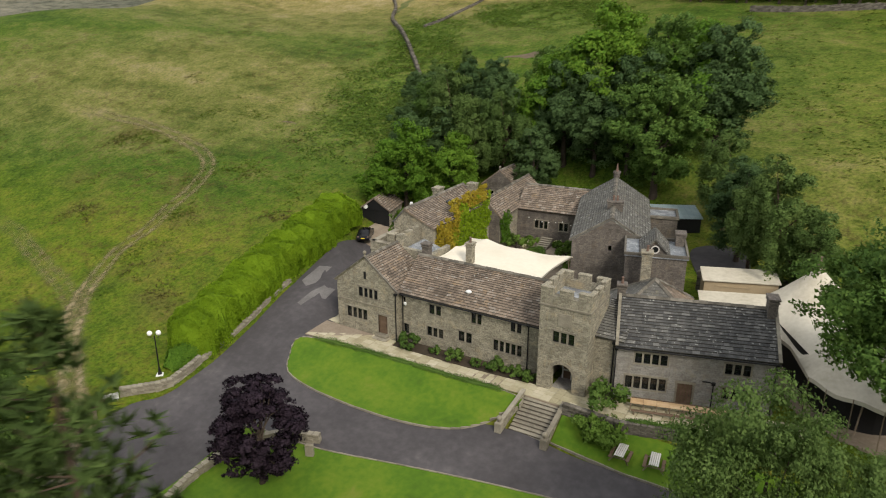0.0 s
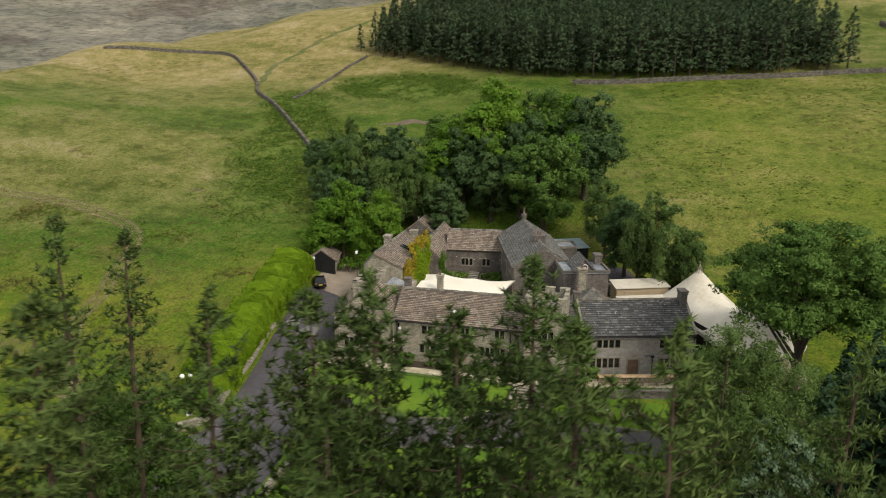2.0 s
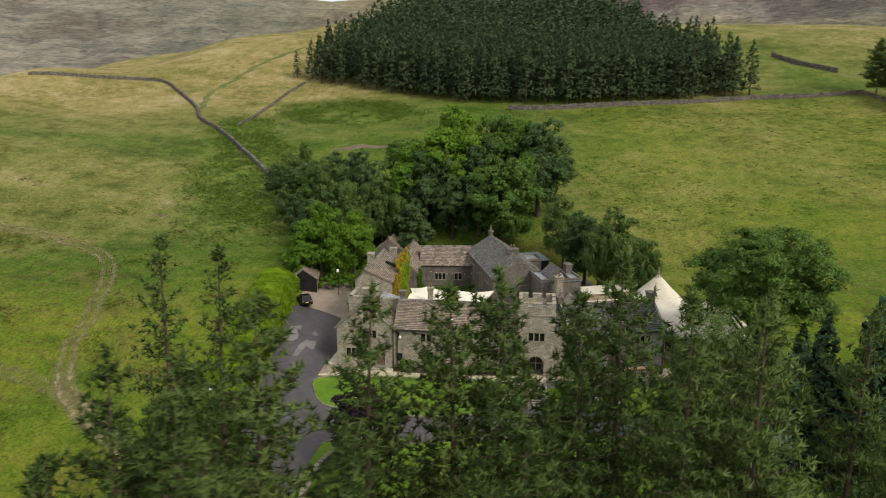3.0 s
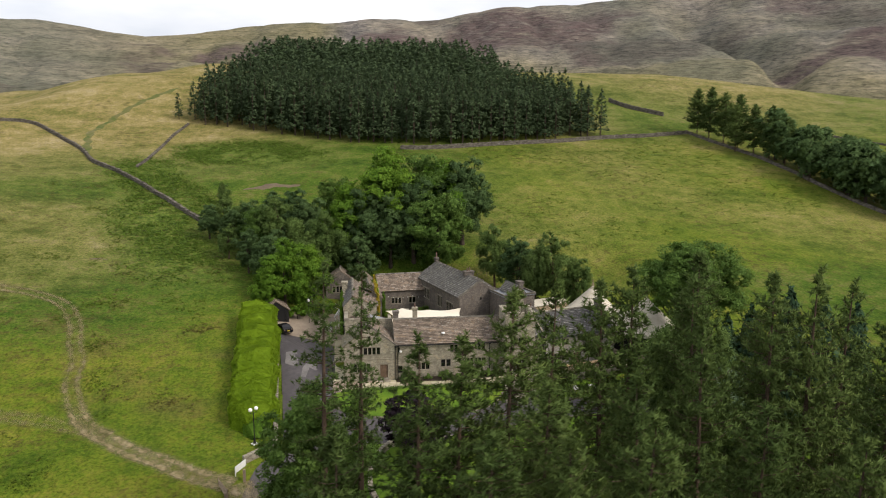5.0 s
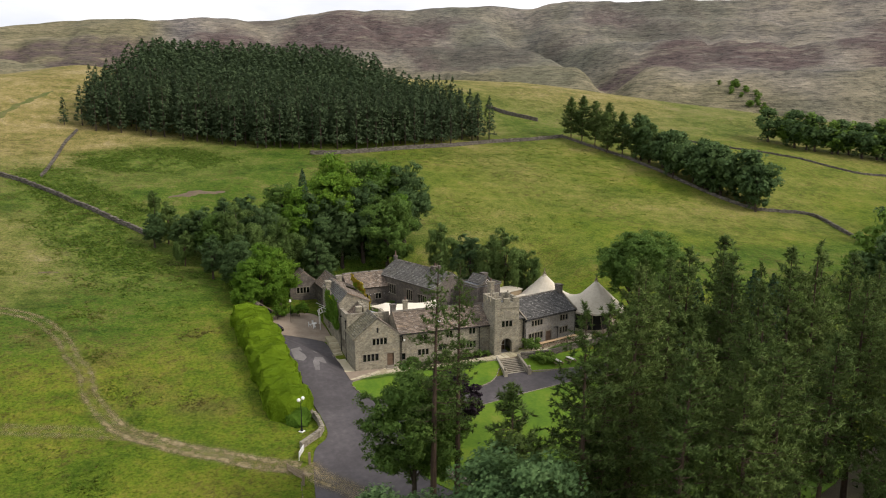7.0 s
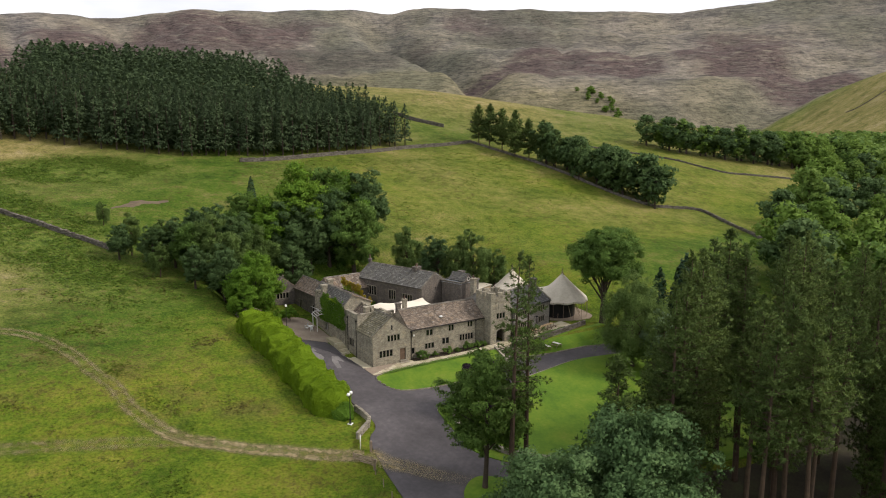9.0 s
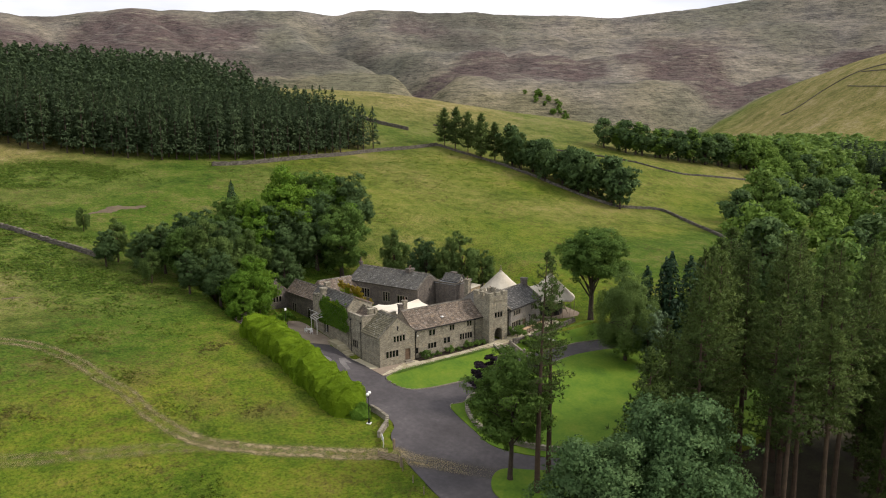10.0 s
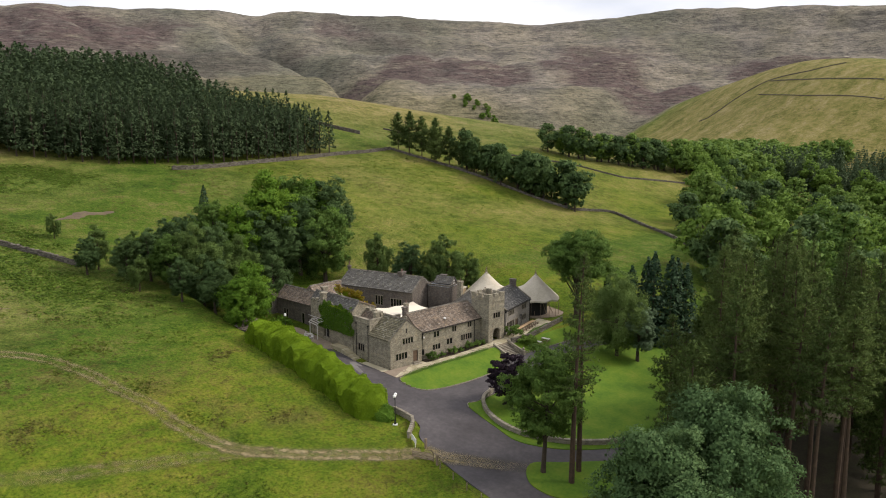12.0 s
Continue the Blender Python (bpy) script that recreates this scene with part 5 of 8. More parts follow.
def east_wing():
    h = thing("east_wing", pose(-15.5, 54.4, 0.7, 0, 0, WING_TURN), "two-storey grey stone wing with dark slate roof", "house")
    L, dep, eave, rise = 13.1, 8.4, 5.1, 2.75
    wins = [(1.7, 3.6, 2.65, 0.98, 4), (1.05, 1.15, 3.35, 1.2, 5), (8.95, 3.5, 2.0, 1.0, 3), (8.95, 1.15, 2.0, 1.05, 3)]
    door = (5.35, 0.1, 1.25, 2.05)
    gabled(h, L, dep, eave, rise, M_WALL_GREY, M_SLATE_DARK, [w[:4] for w in wins] + [door], singles=290, course=0.29)
    for w in wins:
        stone_window(h, *w, FACE)
    plank_door(h, *door, FACE)
    gutter(h, (0, -0.36, eave - 0.12), (L, -0.36, eave - 0.12))
    pipe(h, 0.1, -0.12, -0.2, eave - 0.4)
    part("drainpipe", Geo().tube([(7.3, -0.1, 2.6), (7.9, -0.1, 2.6), (8.2, -0.1, 2.45), (8.2, -0.1, 0)], [0.055] * 4, 8).box(8.05, -0.2, 2.35, 8.35, 0, 2.6), M_IRON, h)
    pipe(h, L - 0.25, -0.12, -0.2, eave - 0.4)
    chimney(h, L - 0.5, dep / 2 - 0.3, 6.2, 9.2, 0.75, 1.25, 0, M_WALL_DARK)
    chimney(h, 0.2, dep / 2 + 0.5, 6.2, 8.9, 0.72, 0.72, 1, M_WALL_DARK)
    coping(h, (0.1, -0.3, eave + 0.05), (0.1, dep / 2, eave + rise + 0.25), 0.26)
    coping(h, (L - 0.1, -0.3, eave + 0.05), (L - 0.1, dep / 2, eave + rise + 0.25), 0.26)
    part("plinth", Geo().box(0, -0.12, -0.5, L, -0.002, 0.22), M_DRESSED, h)
    return h


def link_wall():
    h = thing("link_bay", pose(-17.4, 54.7, 0.5), "narrow stone bay between tower and wing", "house")
    part("wall", wall_mesh(2.6, 6.5), M_WALL, h, "", pose(0, 0, -0.8))
    part("wall", wall_mesh(4.0, 6.5), M_WALL, h, "", pose(2.6, 0, -0.8, 0, 0, 90))
    slate_roof(h, (0, -0.2, 5.6), (2.6, 0, 0), (0, 4.2, 2.0), M_SLATE_GREY)
    pipe(h, 1.7, -0.12, -0.2, 5.2)
    return h


HALL_TURN = 16.6


def great_hall():
    """The tall hall behind the court; its ridge runs away from the front."""
    h = thing("great_hall", pose(-22.2, 72.2, 1.6, 0, 0, HALL_TURN), "tall sooty gritstone hall with grey slate roof and cupola", "house")
    hw, L, eave, rise, base = 4.1, 19.5, 6.9, 2.6, -1.0
    part("wall", wall_mesh(2 * hw, eave - base, [(hw - 0.15, eave - base - 0.9, 0.35, 0.6)], gable=rise), M_WALL_DARK, h, "", pose(-hw, 0, base))
    part("wall", wall_mesh(2 * hw, eave - base, gable=rise), M_WALL_DARK, h, "", pose(hw, L, base, 0, 0, 180))
    west = [(1.6, 3.6, 4.4, 1.9, 6), (10.0, 3.4, 1.9, 2.0, 3), (14.0, 3.4, 2.7, 1.7, 4)]
    side = pose(-hw, L, base, 0, 0, -90)
    part("wall", wall_mesh(L, eave - base, [(x, z - base, w, g) for x, z, w, g, _ in west]), M_WALL_DARK, h, "", side)
    for x, z, w, g, k in west:
        stone_window(h, x, z, w, g, k, pose(-hw, L, 0, 0, 0, -90))
    part("wall", wall_mesh(L, eave - base), M_WALL_DARK, h, "", pose(hw, 0, base, 0, 0, 90))
    part("doorway", Geo().box(-hw - 0.04, 6.6, 0.1, -hw - 0.005, 7.7, 2.2), M_BLACK, h, "dark arched doorway")
    over = 0.3
    drop = over * rise / hw
    slate_roof(h, (-hw - over, L, eave - drop + 0.16), (0, -L, 0), (hw + over, 0, rise + drop), M_SLATE_GREY, 0.36, 0.6)
    slate_roof(h, (hw + over, 0, eave - drop + 0.16), (0, L, 0), (-hw - over, 0, rise + drop), M_SLATE_GREY, 0.36, 0.6)
    ridge(h, (0, 0, eave + rise + 0.2), (0, L, eave + rise + 0.2))
    coping(h, (-hw - 0.3, 0.1, eave), (0, 0.1, eave + rise + 0.22), 0.3, 0.12, M_DARKSTONE)
    coping(h, (hw + 0.3, 0.1, eave), (0, 0.1, eave + rise + 0.22), 0.3, 0.12, M_DARKSTONE)
    chimney(h, 0.2, 5.4, eave + rise - 0.6, eave + rise + 0.75, 1.7, 1.0, 2, M_WALL_DARK)
    part("extension", Geo().box(hw, 14.6, -0.8, hw + 3.8, 18.4, 5.8), M_WALL_DARK, h, "square sooty stone annexe")
    part("parapet", Geo().box(hw, 14.45, 5.8, hw + 3.95, 14.75, 6.15).box(hw, 18.25, 5.8, hw + 3.95, 18.55, 6.15).box(hw + 3.65, 14.75, 5.8, hw + 3.95, 18.25, 6.15), M_DARKSTONE, h)
    part("lead_roof", Geo().box(hw, 14.75, 5.8, hw + 3.65, 18.25, 5.9), M_LEAD, h)
    part("doorway", Geo().box(hw - 0.9, -0.03, 3.3, hw - 0.1, 0.1, 5.4), M_BLACK, h, "dark opening in the gable")
    cup = part("cupola", Geo().tube([(0, L, eave + rise + 0.1), (0, L, eave + rise + 0.7), (0, L, eave + rise + 0.72), (0, L, eave + rise + 0.95)], [0.42, 0.42, 0.52, 0.5], 10), M_WALL_DARK, h)
    part("finial", Geo().tube([(0, L, eave + rise + 0.95), (0, L, eave + rise + 1.25), (0, L, eave + rise + 2.0)], [0.2, 0.16, 0.05], 8), M_TERRACOTTA, cup)
    return h


def flat_block():
    """The lead-roofed block beside the hall, with a little gabled dormer and a round window."""
    h = thing("lead_roofed_block", pose(-19.0, 67.4, 1.0, 0, 0, HALL_TURN), "sooty stone block with lead flat roof and small gabled dormer", "house")
    w, dep, top = 5.9, 5.2, 8.2
    part("wall", wall_mesh(w, top + 0.8, [(3.9, 3.2, 0.9, 1.4)]), M_WALL_DARK, h, "", pose(0, 0, -0.8))
    stone_window(h, 3.9, 2.4, 0.9, 1.4, 2, FACE)
    part("wall", wall_mesh(dep, top + 0.792), M_WALL_DARK, h, "", pose(0, dep, -0.8, 0, 0, -90))
    part("wall", wall_mesh(dep, top + 0.792), M_WALL_DARK, h, "", pose(w, 0, -0.8, 0, 0, 90))
    part("wall", wall_mesh(w, top + 0.8), M_WALL_DARK, h, "", pose(w, dep, -0.8, 0, 0, 180))
    part("lead_roof", Geo().box(-0.15, -0.15, top, w + 0.15, dep + 0.15, top + 0.14).box(0.9, -0.1, top + 0.14, 0.97, dep, top + 0.2).box(4.6, -0.1, top + 0.14, 4.67, dep, top + 0.2), M_LEAD, h)
    part("gable", Geo().prism([(1.6, top + 0.14), (4.0, top + 0.14), (4.0, top + 0.5), (2.8, top + 1.75), (1.6, top + 0.5)], 0.4), M_WALL_DARK, h, "", pose(0, 0.3, 0))
    part("round_window", ring(0.42, 0.32, (2.8, 0.24, top + 0.75), 20, 0.06), M_BLEACHED, h, "pale round window frame")
    part("parapet", Geo().box(-0.18, -0.18, top + 0.14, w + 0.18, 0.02, top + 0.42).box(-0.18, dep - 0.02, top + 0.14, w + 0.18, dep + 0.18, top + 0.42).box(-0.18, 0.02, top + 0.14, 0.02, dep - 0.02, top + 0.42).box(w - 0.02, 0.02, top + 0.14, w + 0.18, dep - 0.02, top + 0.42), M_DARKSTONE, h)
    part("pane", disc(0.28, (2.8, 0.27, top + 0.75)), M_GLASS, h)
    slate_roof(h, (1.35, 4.5, top + 0.35), (0, -4.3, 0), (1.45, 0, 1.5), M_SLATE_GREY, 0.3, 0.45)
    slate_roof(h, (4.25, 0.1, top + 0.35), (0, 4.3, 0), (-1.45, 0, 1.5), M_SLATE_GREY, 0.3, 0.45)
    chimney(h, 2.0, -1.7, 3.0, top + 1.2, 0.95, 0.95, 1, M_WALL)
    chimney(h, w - 0.5, dep - 0.9, top - 0.5, top + 1.5, 0.9, 1.2, 0, M_WALL_DARK)
    return h


def hip_slope(parent, a0, b0, apex, mat, course=0.3, width=0.45):
    """A three-cornered slope of slates that narrows to the apex."""
    a0, b0, apex = Vector(a0), Vector(b0), Vector(apex)
    nx = (b0 - a0).cross(apex - a0).normalized()
    if nx.z < 0:
        nx = -nx
    roof = part("roof", Geo().add([a0, b0, apex], [(0, 1, 2)]), mat, parent)
    rnd, g = random.Random(int(apex.x * 31 + a0.x * 7 + a0.y * 3)), Geo()
    n = max(3, int(((a0 + b0) / 2 - apex).length / course))
    for i in range(n):
        k0, k1 = i / n, min(1.0, (i + 1.2) / n)
        p, q, r, t = a0.lerp(apex, k0), b0.lerp(apex, k0), b0.lerp(apex, k1), a0.lerp(apex, k1)
        m = max(1, round((q - p).length / (width * rnd.uniform(0.85, 1.15))))
        for j in range(m):
            u0, u1 = j / m + 0.012 / m, (j + 1) / m - 0.012 / m
            up = rnd.uniform(0, 0.012)
            vs = [p.lerp(q, u0) + nx * (0.055 + up), p.lerp(q, u1) + nx * (0.055 + up), t.lerp(r, u1) + nx * (0.012 + up), t.lerp(r, u0) + nx * (0.012 + up), p.lerp(q, u0), p.lerp(q, u1)]
            g.add(vs, [(0, 1, 2, 3), (4, 5, 1, 0)])
    tagged(part("slate_cover", g, mat, roof), kind="stuff")


def hip_range():
    """A square range with a pyramid roof between wing and flat block."""
    h = thing("hipped_range", pose(-17.9, 60.6, 0.8, 0, 0, WING_TURN), "low stone range with brown pyramid slate roof", "house")
    w, dep, eave, rise = 7.6, 6.6, 4.4, 3.1
    for L, m in ((w, pose(0, 0, -0.8)), (dep, pose(0, dep, -0.8, 0, 0, -90)), (dep, pose(w, 0, -0.8, 0, 0, 90)), (w, pose(w, dep, -0.8, 0, 0, 180))):
        part("wall", wall_mesh(L, eave + 0.8), M_WALL, h, "", m)
    o = 0.25
    c = [(-o, -o, eave), (w + o, -o, eave), (w + o, dep + o, eave), (-o, dep + o, eave)]
    for i in range(4):
        hip_slope(h, c[i], c[(i + 1) % 4], (w / 2, dep / 2, eave + rise), M_SLATE_GREY if i in (0, 3) else M_SLATE_BROWN)
    for p in c:
        ridge(h, (p[0], p[1], p[2] + 0.08), (w / 2, dep / 2, eave + rise + 0.08))
    return h


def battlement_block():
    """The flat-topped block north of the west gable, with parapets and lead gutters."""
    h = thing("parapet_block", pose(-45.8, 60.5, 0.4), "gritstone block with stone parapet and lead gutters", "house")
    w, dep, top = 7.4, 5.0, 7.6
    side = [(1.6, 1.5, 1.7, 1.3, 3)]
    part("wall", wall_mesh(dep, top + 0.792, [(x, z + 0.8, a1, b1) for x, z, a1, b1, _ in side]), M_WALL, h, "", pose(0, dep, -0.8, 0, 0, -90))
    for x, z, a1, b1, k in side:
        stone_window(h, x, z, a1, b1, k, pose(0, dep, 0, 0, 0, -90))
    part("wall", wall_mesh(w, top + 0.8), M_WALL, h, "", pose(0, 0, -0.8))
    part("wall", wall_mesh(dep, top + 0.2), M_WALL, h, "", pose(w, 0, -0.8, 0, 0, 90))
    coping(h, (0.25, 0, top), (0.25, dep, top), 0.6)
    coping(h, (0, 0.25, top), (w * 0.5, 0.25, top), 0.6)
    part("string_course", Geo().box(-0.08, 0, top - 0.85, 0.05, dep, top - 0.72).box(0, -0.08, top - 0.85, w * 0.5, 0.05, top - 0.72), M_DRESSED, h)
    part("lead_roof", Geo().box(0.5, 0.5, top - 1.25, w - 0.5, dep - 0.2, top - 1.15).box(3.3, 0.5, top - 1.15, 3.9, dep, top - 0.95), M_LEAD, h)
    slate_roof(h, (0.9, dep - 0.1, top - 0.9), (0, -dep + 0.9, 0), (2.2, 0, 1.6), M_SLATE_BROWN, 0.27)
    part("lead_slope", Geo().add([(w + 0.2, 0.3, top - 1.5), (w + 0.2, dep - 0.1, top - 1.5), (w - 3.4, dep - 0.1, top - 0.4), (w - 3.4, 0.3, top - 0.4), (w + 0.2, 0.3, top - 1.62), (w + 0.2, dep - 0.1, top - 1.62), (w - 3.4, dep - 0.1, top - 0.52), (w - 3.4, 0.3, top - 0.52)], [(0, 1, 2, 3), (7, 6, 5, 4), (0, 4, 5, 1), (1, 5, 6, 2), (2, 6, 7, 3), (3, 7, 4, 0)]), M_LEAD, h, "pale weathered lead slope")
    for i in range(5):
        part("lead_roll", Geo().tube([(w + 0.2, 0.6 + i * 0.9, top - 1.48), (w - 3.4, 0.6 + i * 0.9, top - 0.38)], [0.04, 0.04], 6), M_LEAD, h)
    part("stepped_parapet", Geo().box(3.1, 0.5, top - 1.0, 3.6, dep - 0.05, top + 0.75).block(3.05, 0.6, top + 0.75, 3.65, 1.6, top + 1.1).block(3.05, 2.2, top + 0.75, 3.65, 3.2, top + 1.1).block(3.05, 3.8, top + 0.75, 3.65, 4.8, top + 1.15), M_WALL, h)
    part("pier", Geo().box(1.9, 0.55, top - 0.9, 2.8, 1.35, top + 1.0).block(1.8, 0.45, top + 1.0, 2.9, 1.45, top + 1.15), M_WALL, h)
    pipe(h, -0.12, 0.4, -0.3, top - 1.2)
    pipe(h, -0.12, 3.9, -0.3, top - 1.2)
    return h


def west_range():
    """The tall range along the west side of the court; its ridge runs back from the front."""
    h = thing("west_range", pose(-46.0, 65.4, 1.0, 0, 0, 0), "tall ivy-clad stone range with lichened slate roof", "house")
    w, dep, eave, rise, rx = 5.4, 13.8, 8.0, 1.6, 1.5
    arches = [(4.3, 1.2, 1.9, 2.7)]
    part("wall", wall_mesh(dep, eave + 1.0, [(a1, b1 + 1.0, c1, d1) for a1, b1, c1, d1 in arches]), M_WALL, h, "", pose(0, dep, -1, 0, 0, -90))
    part("archway_back", Geo().box(0.45, 7.5, 0.9, 0.5, 9.6, 4.0), M_BLACK, h, "dark archway")
    court = [(6.0, 0.8, 1.0, 2.1), (8.4, 4.4, 0.8, 1.0), (11.2, 1.0, 0.9, 2.0), (12.0, 4.6, 0.7, 0.9)]
    part("wall", wall_mesh(dep, eave + 1.0, [(a1, b1 + 1.0, c1, d1) for a1, b1, c1, d1 in court]), M_WALL, h, "", pose(w, 0, -1, 0, 0, 90))
    for a1, b1, c1, d1 in court:
        stone_window(h, a1, b1, c1, d1, 1 if c1 < 0.95 else 2, pose(w, 0, 0, 0, 0, 90))
    part("wall", wall_mesh(w, eave + 1.0, gable=rise, apex=rx), M_WALL, h, "", pose(0, 0, -1))
    part("wall", wall_mesh(w, eave + 1.0, gable=rise, apex=w - rx), M_WALL, h, "", pose(w, dep, -1, 0, 0, 180))
    slate_roof(h, (-0.1, dep, eave), (0, -dep - 0.15, 0), (rx + 0.1, 0, rise + 0.15), M_SLATE_GREY)
    slate_roof(h, (w + 0.25, -0.15, eave), (0, dep + 0.15, 0), (rx - w - 0.25, 0, rise + 0.15), M_SLATE_BROWN, 0.27)
    part("rooflight", Geo().box(-0.9, -0.55, 0, 0.9, 0.55, 0.1), M_GLASS, h, "dark rooflight", Matrix.LocRotScale((w - 1.5, 7.2, eave + 0.86), Euler((0, radians(23), 0)), None))
    ridge(h, (rx, 0, eave + rise + 0.2), (rx, dep, eave + rise + 0.2))
    chimney(h, 3.1, 13.4, eave + 0.3, eave + rise + 0.5, 1.0, 0.9, 0)
    chimney(h, 0.2, 9.6, eave - 0.5, eave + 2.0, 0.9, 1.1, 0)
    for i in range(6):
        part("merlon", Geo().block(-0.15, 0, 0, 0.4, 0.7, 0.75, 0.1), M_WALL, h, "", Matrix.LocRotScale((0, 6.2 + i * 1.25, eave - 0.1), Euler((0, 0, 0)), (1, 1, 0.7 + 0.5 * ((i * 37) % 5) / 5)))
    for i in range(2):
        part("flagpole", Geo().tube([(-0.05, 12.0 - 2.6 * i, 4.6), (-1.6, 12.4 - 2.6 * i, 5.4)], [0.05, 0.03], 6), M_WHITE, h, "white pole on the wall")
    return h


def north_link():
    """The lower range from the tall one to the corner cottage."""
    h = thing("north_west_range", pose(-43.6, 79.3, 2.4, 0, 0, 3), "low stone range with brown slate roof", "house")
    w, dep, eave, rise = 4.4, 15.5, 4.3, 2.2
    west = [(2.5, 0.0, 1.5, 2.2), (9.0, 0.0, 0.9, 2.2)]
    part("wall", wall_mesh(dep, eave + 1.2, [(a1, b1 + 1.2, c1, d1) for a1, b1, c1, d1 in west]), M_WALL_DARK, h, "", pose(0, dep, -1.2, 0, 0, -90))
    for a1, b1, c1, d1 in west:
        stone_window(h, a1, b1, c1, d1, 1 if c1 < 1 else 2, pose(0, dep, 0, 0, 0, -90))
    court = (1.2, 1.8, 0.8, 1.0)
    part("wall", wall_mesh(dep, eave + 1.2, [(court[0], court[1] + 1.2, court[2], court[3])]), M_WALL, h, "", pose(w, 0, -1.2, 0, 0, 90))
    stone_window(h, *court, 1, pose(w, 0, 0, 0, 0, 90))
    part("wall", wall_mesh(w, eave + 1.2, gable=rise), M_WALL_DARK, h, "", pose(0, 0, -1.2))
    part("wall", wall_mesh(w, eave + 1.2, gable=rise), M_WALL_DARK, h, "", pose(w, dep, -1.2, 0, 0, 180))
    slate_roof(h, (-0.3, dep, eave), (0, -dep, 0), (w / 2 + 0.3, 0, rise + 0.15), M_SLATE_BROWN)
    slate_roof(h, (w + 0.3, 0, eave), (0, dep, 0), (-w / 2 - 0.3, 0, rise + 0.15), M_SLATE_BROWN)
    ridge(h, (w / 2, 0, eave + rise + 0.2), (w / 2, dep, eave + rise + 0.2))
    return h


def north_range():
    """The low range that closes the court at the back."""
    h = thing("north_range", pose(-39.6, 85.6, 2.6, 0, 0, 6), "low sooty stone range with lichened slate roof", "house")
    wins = [(2.6, 1.5, 1.8, 1.1, 3), (6.0, 1.5, 1.2, 1.1, 2)]
    gabled(h, 10.5, 6.6, 4.0, 2.5, M_WALL_DARK, M_SLATE_BROWN, [w[:4] for w in wins], base=-1.2)
    for w in wins:
        stone_window(h, *w, FACE)
    return h


def end_gable():
    """A small cross wing at the north-west corner, its gable to the yard."""
    h = thing("corner_cottage", pose(-49.8, 94.6, 3.4), "small stone cottage end with gabled slate roof", "house")
    w, dep, eave, rise = 5.8, 5.0, 3.3, 2.3
    win = (1.4, 1.2, 2.6, 1.2, 4)
    part("wall", wall_mesh(w, eave + 1.2, [(win[0], win[1] + 1.2, win[2], win[3])], gable=rise), M_WALL_DARK, h, "", pose(0, 0, -1.2))
    stone_window(h, *win, FACE)
    part("wall", wall_mesh(dep, eave + 1.2), M_WALL_DARK, h, "", pose(0, dep, -1.2, 0, 0, -90))
    part("wall", wall_mesh(dep, eave + 1.2), M_WALL_DARK, h, "", pose(w, 0, -1.2, 0, 0, 90))
    part("wall", wall_mesh(w, eave + 1.2, gable=rise), M_WALL_DARK, h, "", pose(w, dep, -1.2, 0, 0, 180))
    slate_roof(h, (-0.2, dep, eave), (0, -dep, 0), (w / 2 + 0.2, 0, rise + 0.12), M_SLATE_BROWN)
    slate_roof(h, (w + 0.2, 0, eave), (0, dep, 0), (-w / 2 - 0.2, 0, rise + 0.12), M_SLATE_BROWN)
    ridge(h, (w / 2, 0, eave + rise + 0.15), (w / 2, dep, eave + rise + 0.15))
    part("finial", Geo().tube([(w / 2, 0.1, eave + rise + 0.2), (w / 2, 0.1, eave + rise + 0.45)], [0.1, 0.06]).ball((w / 2, 0.1, eave + rise + 0.6), 0.16), M_DRESSED, h)
    return h


def garage():
    h = thing("garage", pose(-60.1, 77.2, 3.3, 0, 0, 14), "small stone garage with slate roof and black doors", "garage")
    w, dep, eave, rise = 4.4, 5.2, 2.2, 1.6
    part("wall", wall_mesh(w, eave + 0.6, [(0.6, 0.6, 3.2, 2.1)], gable=rise), M_BLACK, h, "", pose(0, 0, -0.6))
    part("door", Geo().box(0.6, 0.12, 0, 2.18, 0.18, 2.1), M_BLACK, h)
    part("door", Geo().box(2.22, 0.12, 0, 3.8, 0.18, 2.1), M_BLACK, h)
    part("wall", wall_mesh(dep, eave + 0.6), M_WALL, h, "", pose(0, dep, -0.6, 0, 0, -90))
    part("wall", wall_mesh(dep, eave + 0.6), M_WALL, h, "", pose(w, 0, -0.6, 0, 0, 90))
    part("wall", wall_mesh(w, eave + 0.6, gable=rise), M_WALL, h, "", pose(w, dep, -0.6, 0, 0, 180))
    slate_roof(h, (-0.3, dep, eave - 0.1), (0, -dep - 0.2, 0), (w / 2 + 0.3, 0, rise + 0.25), M_SLATE_BROWN, 0.34, 0.5)
    slate_roof(h, (w + 0.3, -0.2, eave - 0.1), (0, dep + 0.2, 0), (-w / 2 - 0.3, 0, rise + 0.25), M_SLATE_BROWN, 0.34, 0.5)
    part("sign_disc", Geo().ball((0.9, -0.1, 2.6), 0.35, 6, 12, (1, 0.2, 1)), M_WHITE, h, "round white disc")
    return h


for build in (west_gable, main_range, gate_tower, east_wing, link_wall, great_hall, flat_block, hip_range, battlement_block, west_range, north_link, north_range, end_gable, garage):
    build()


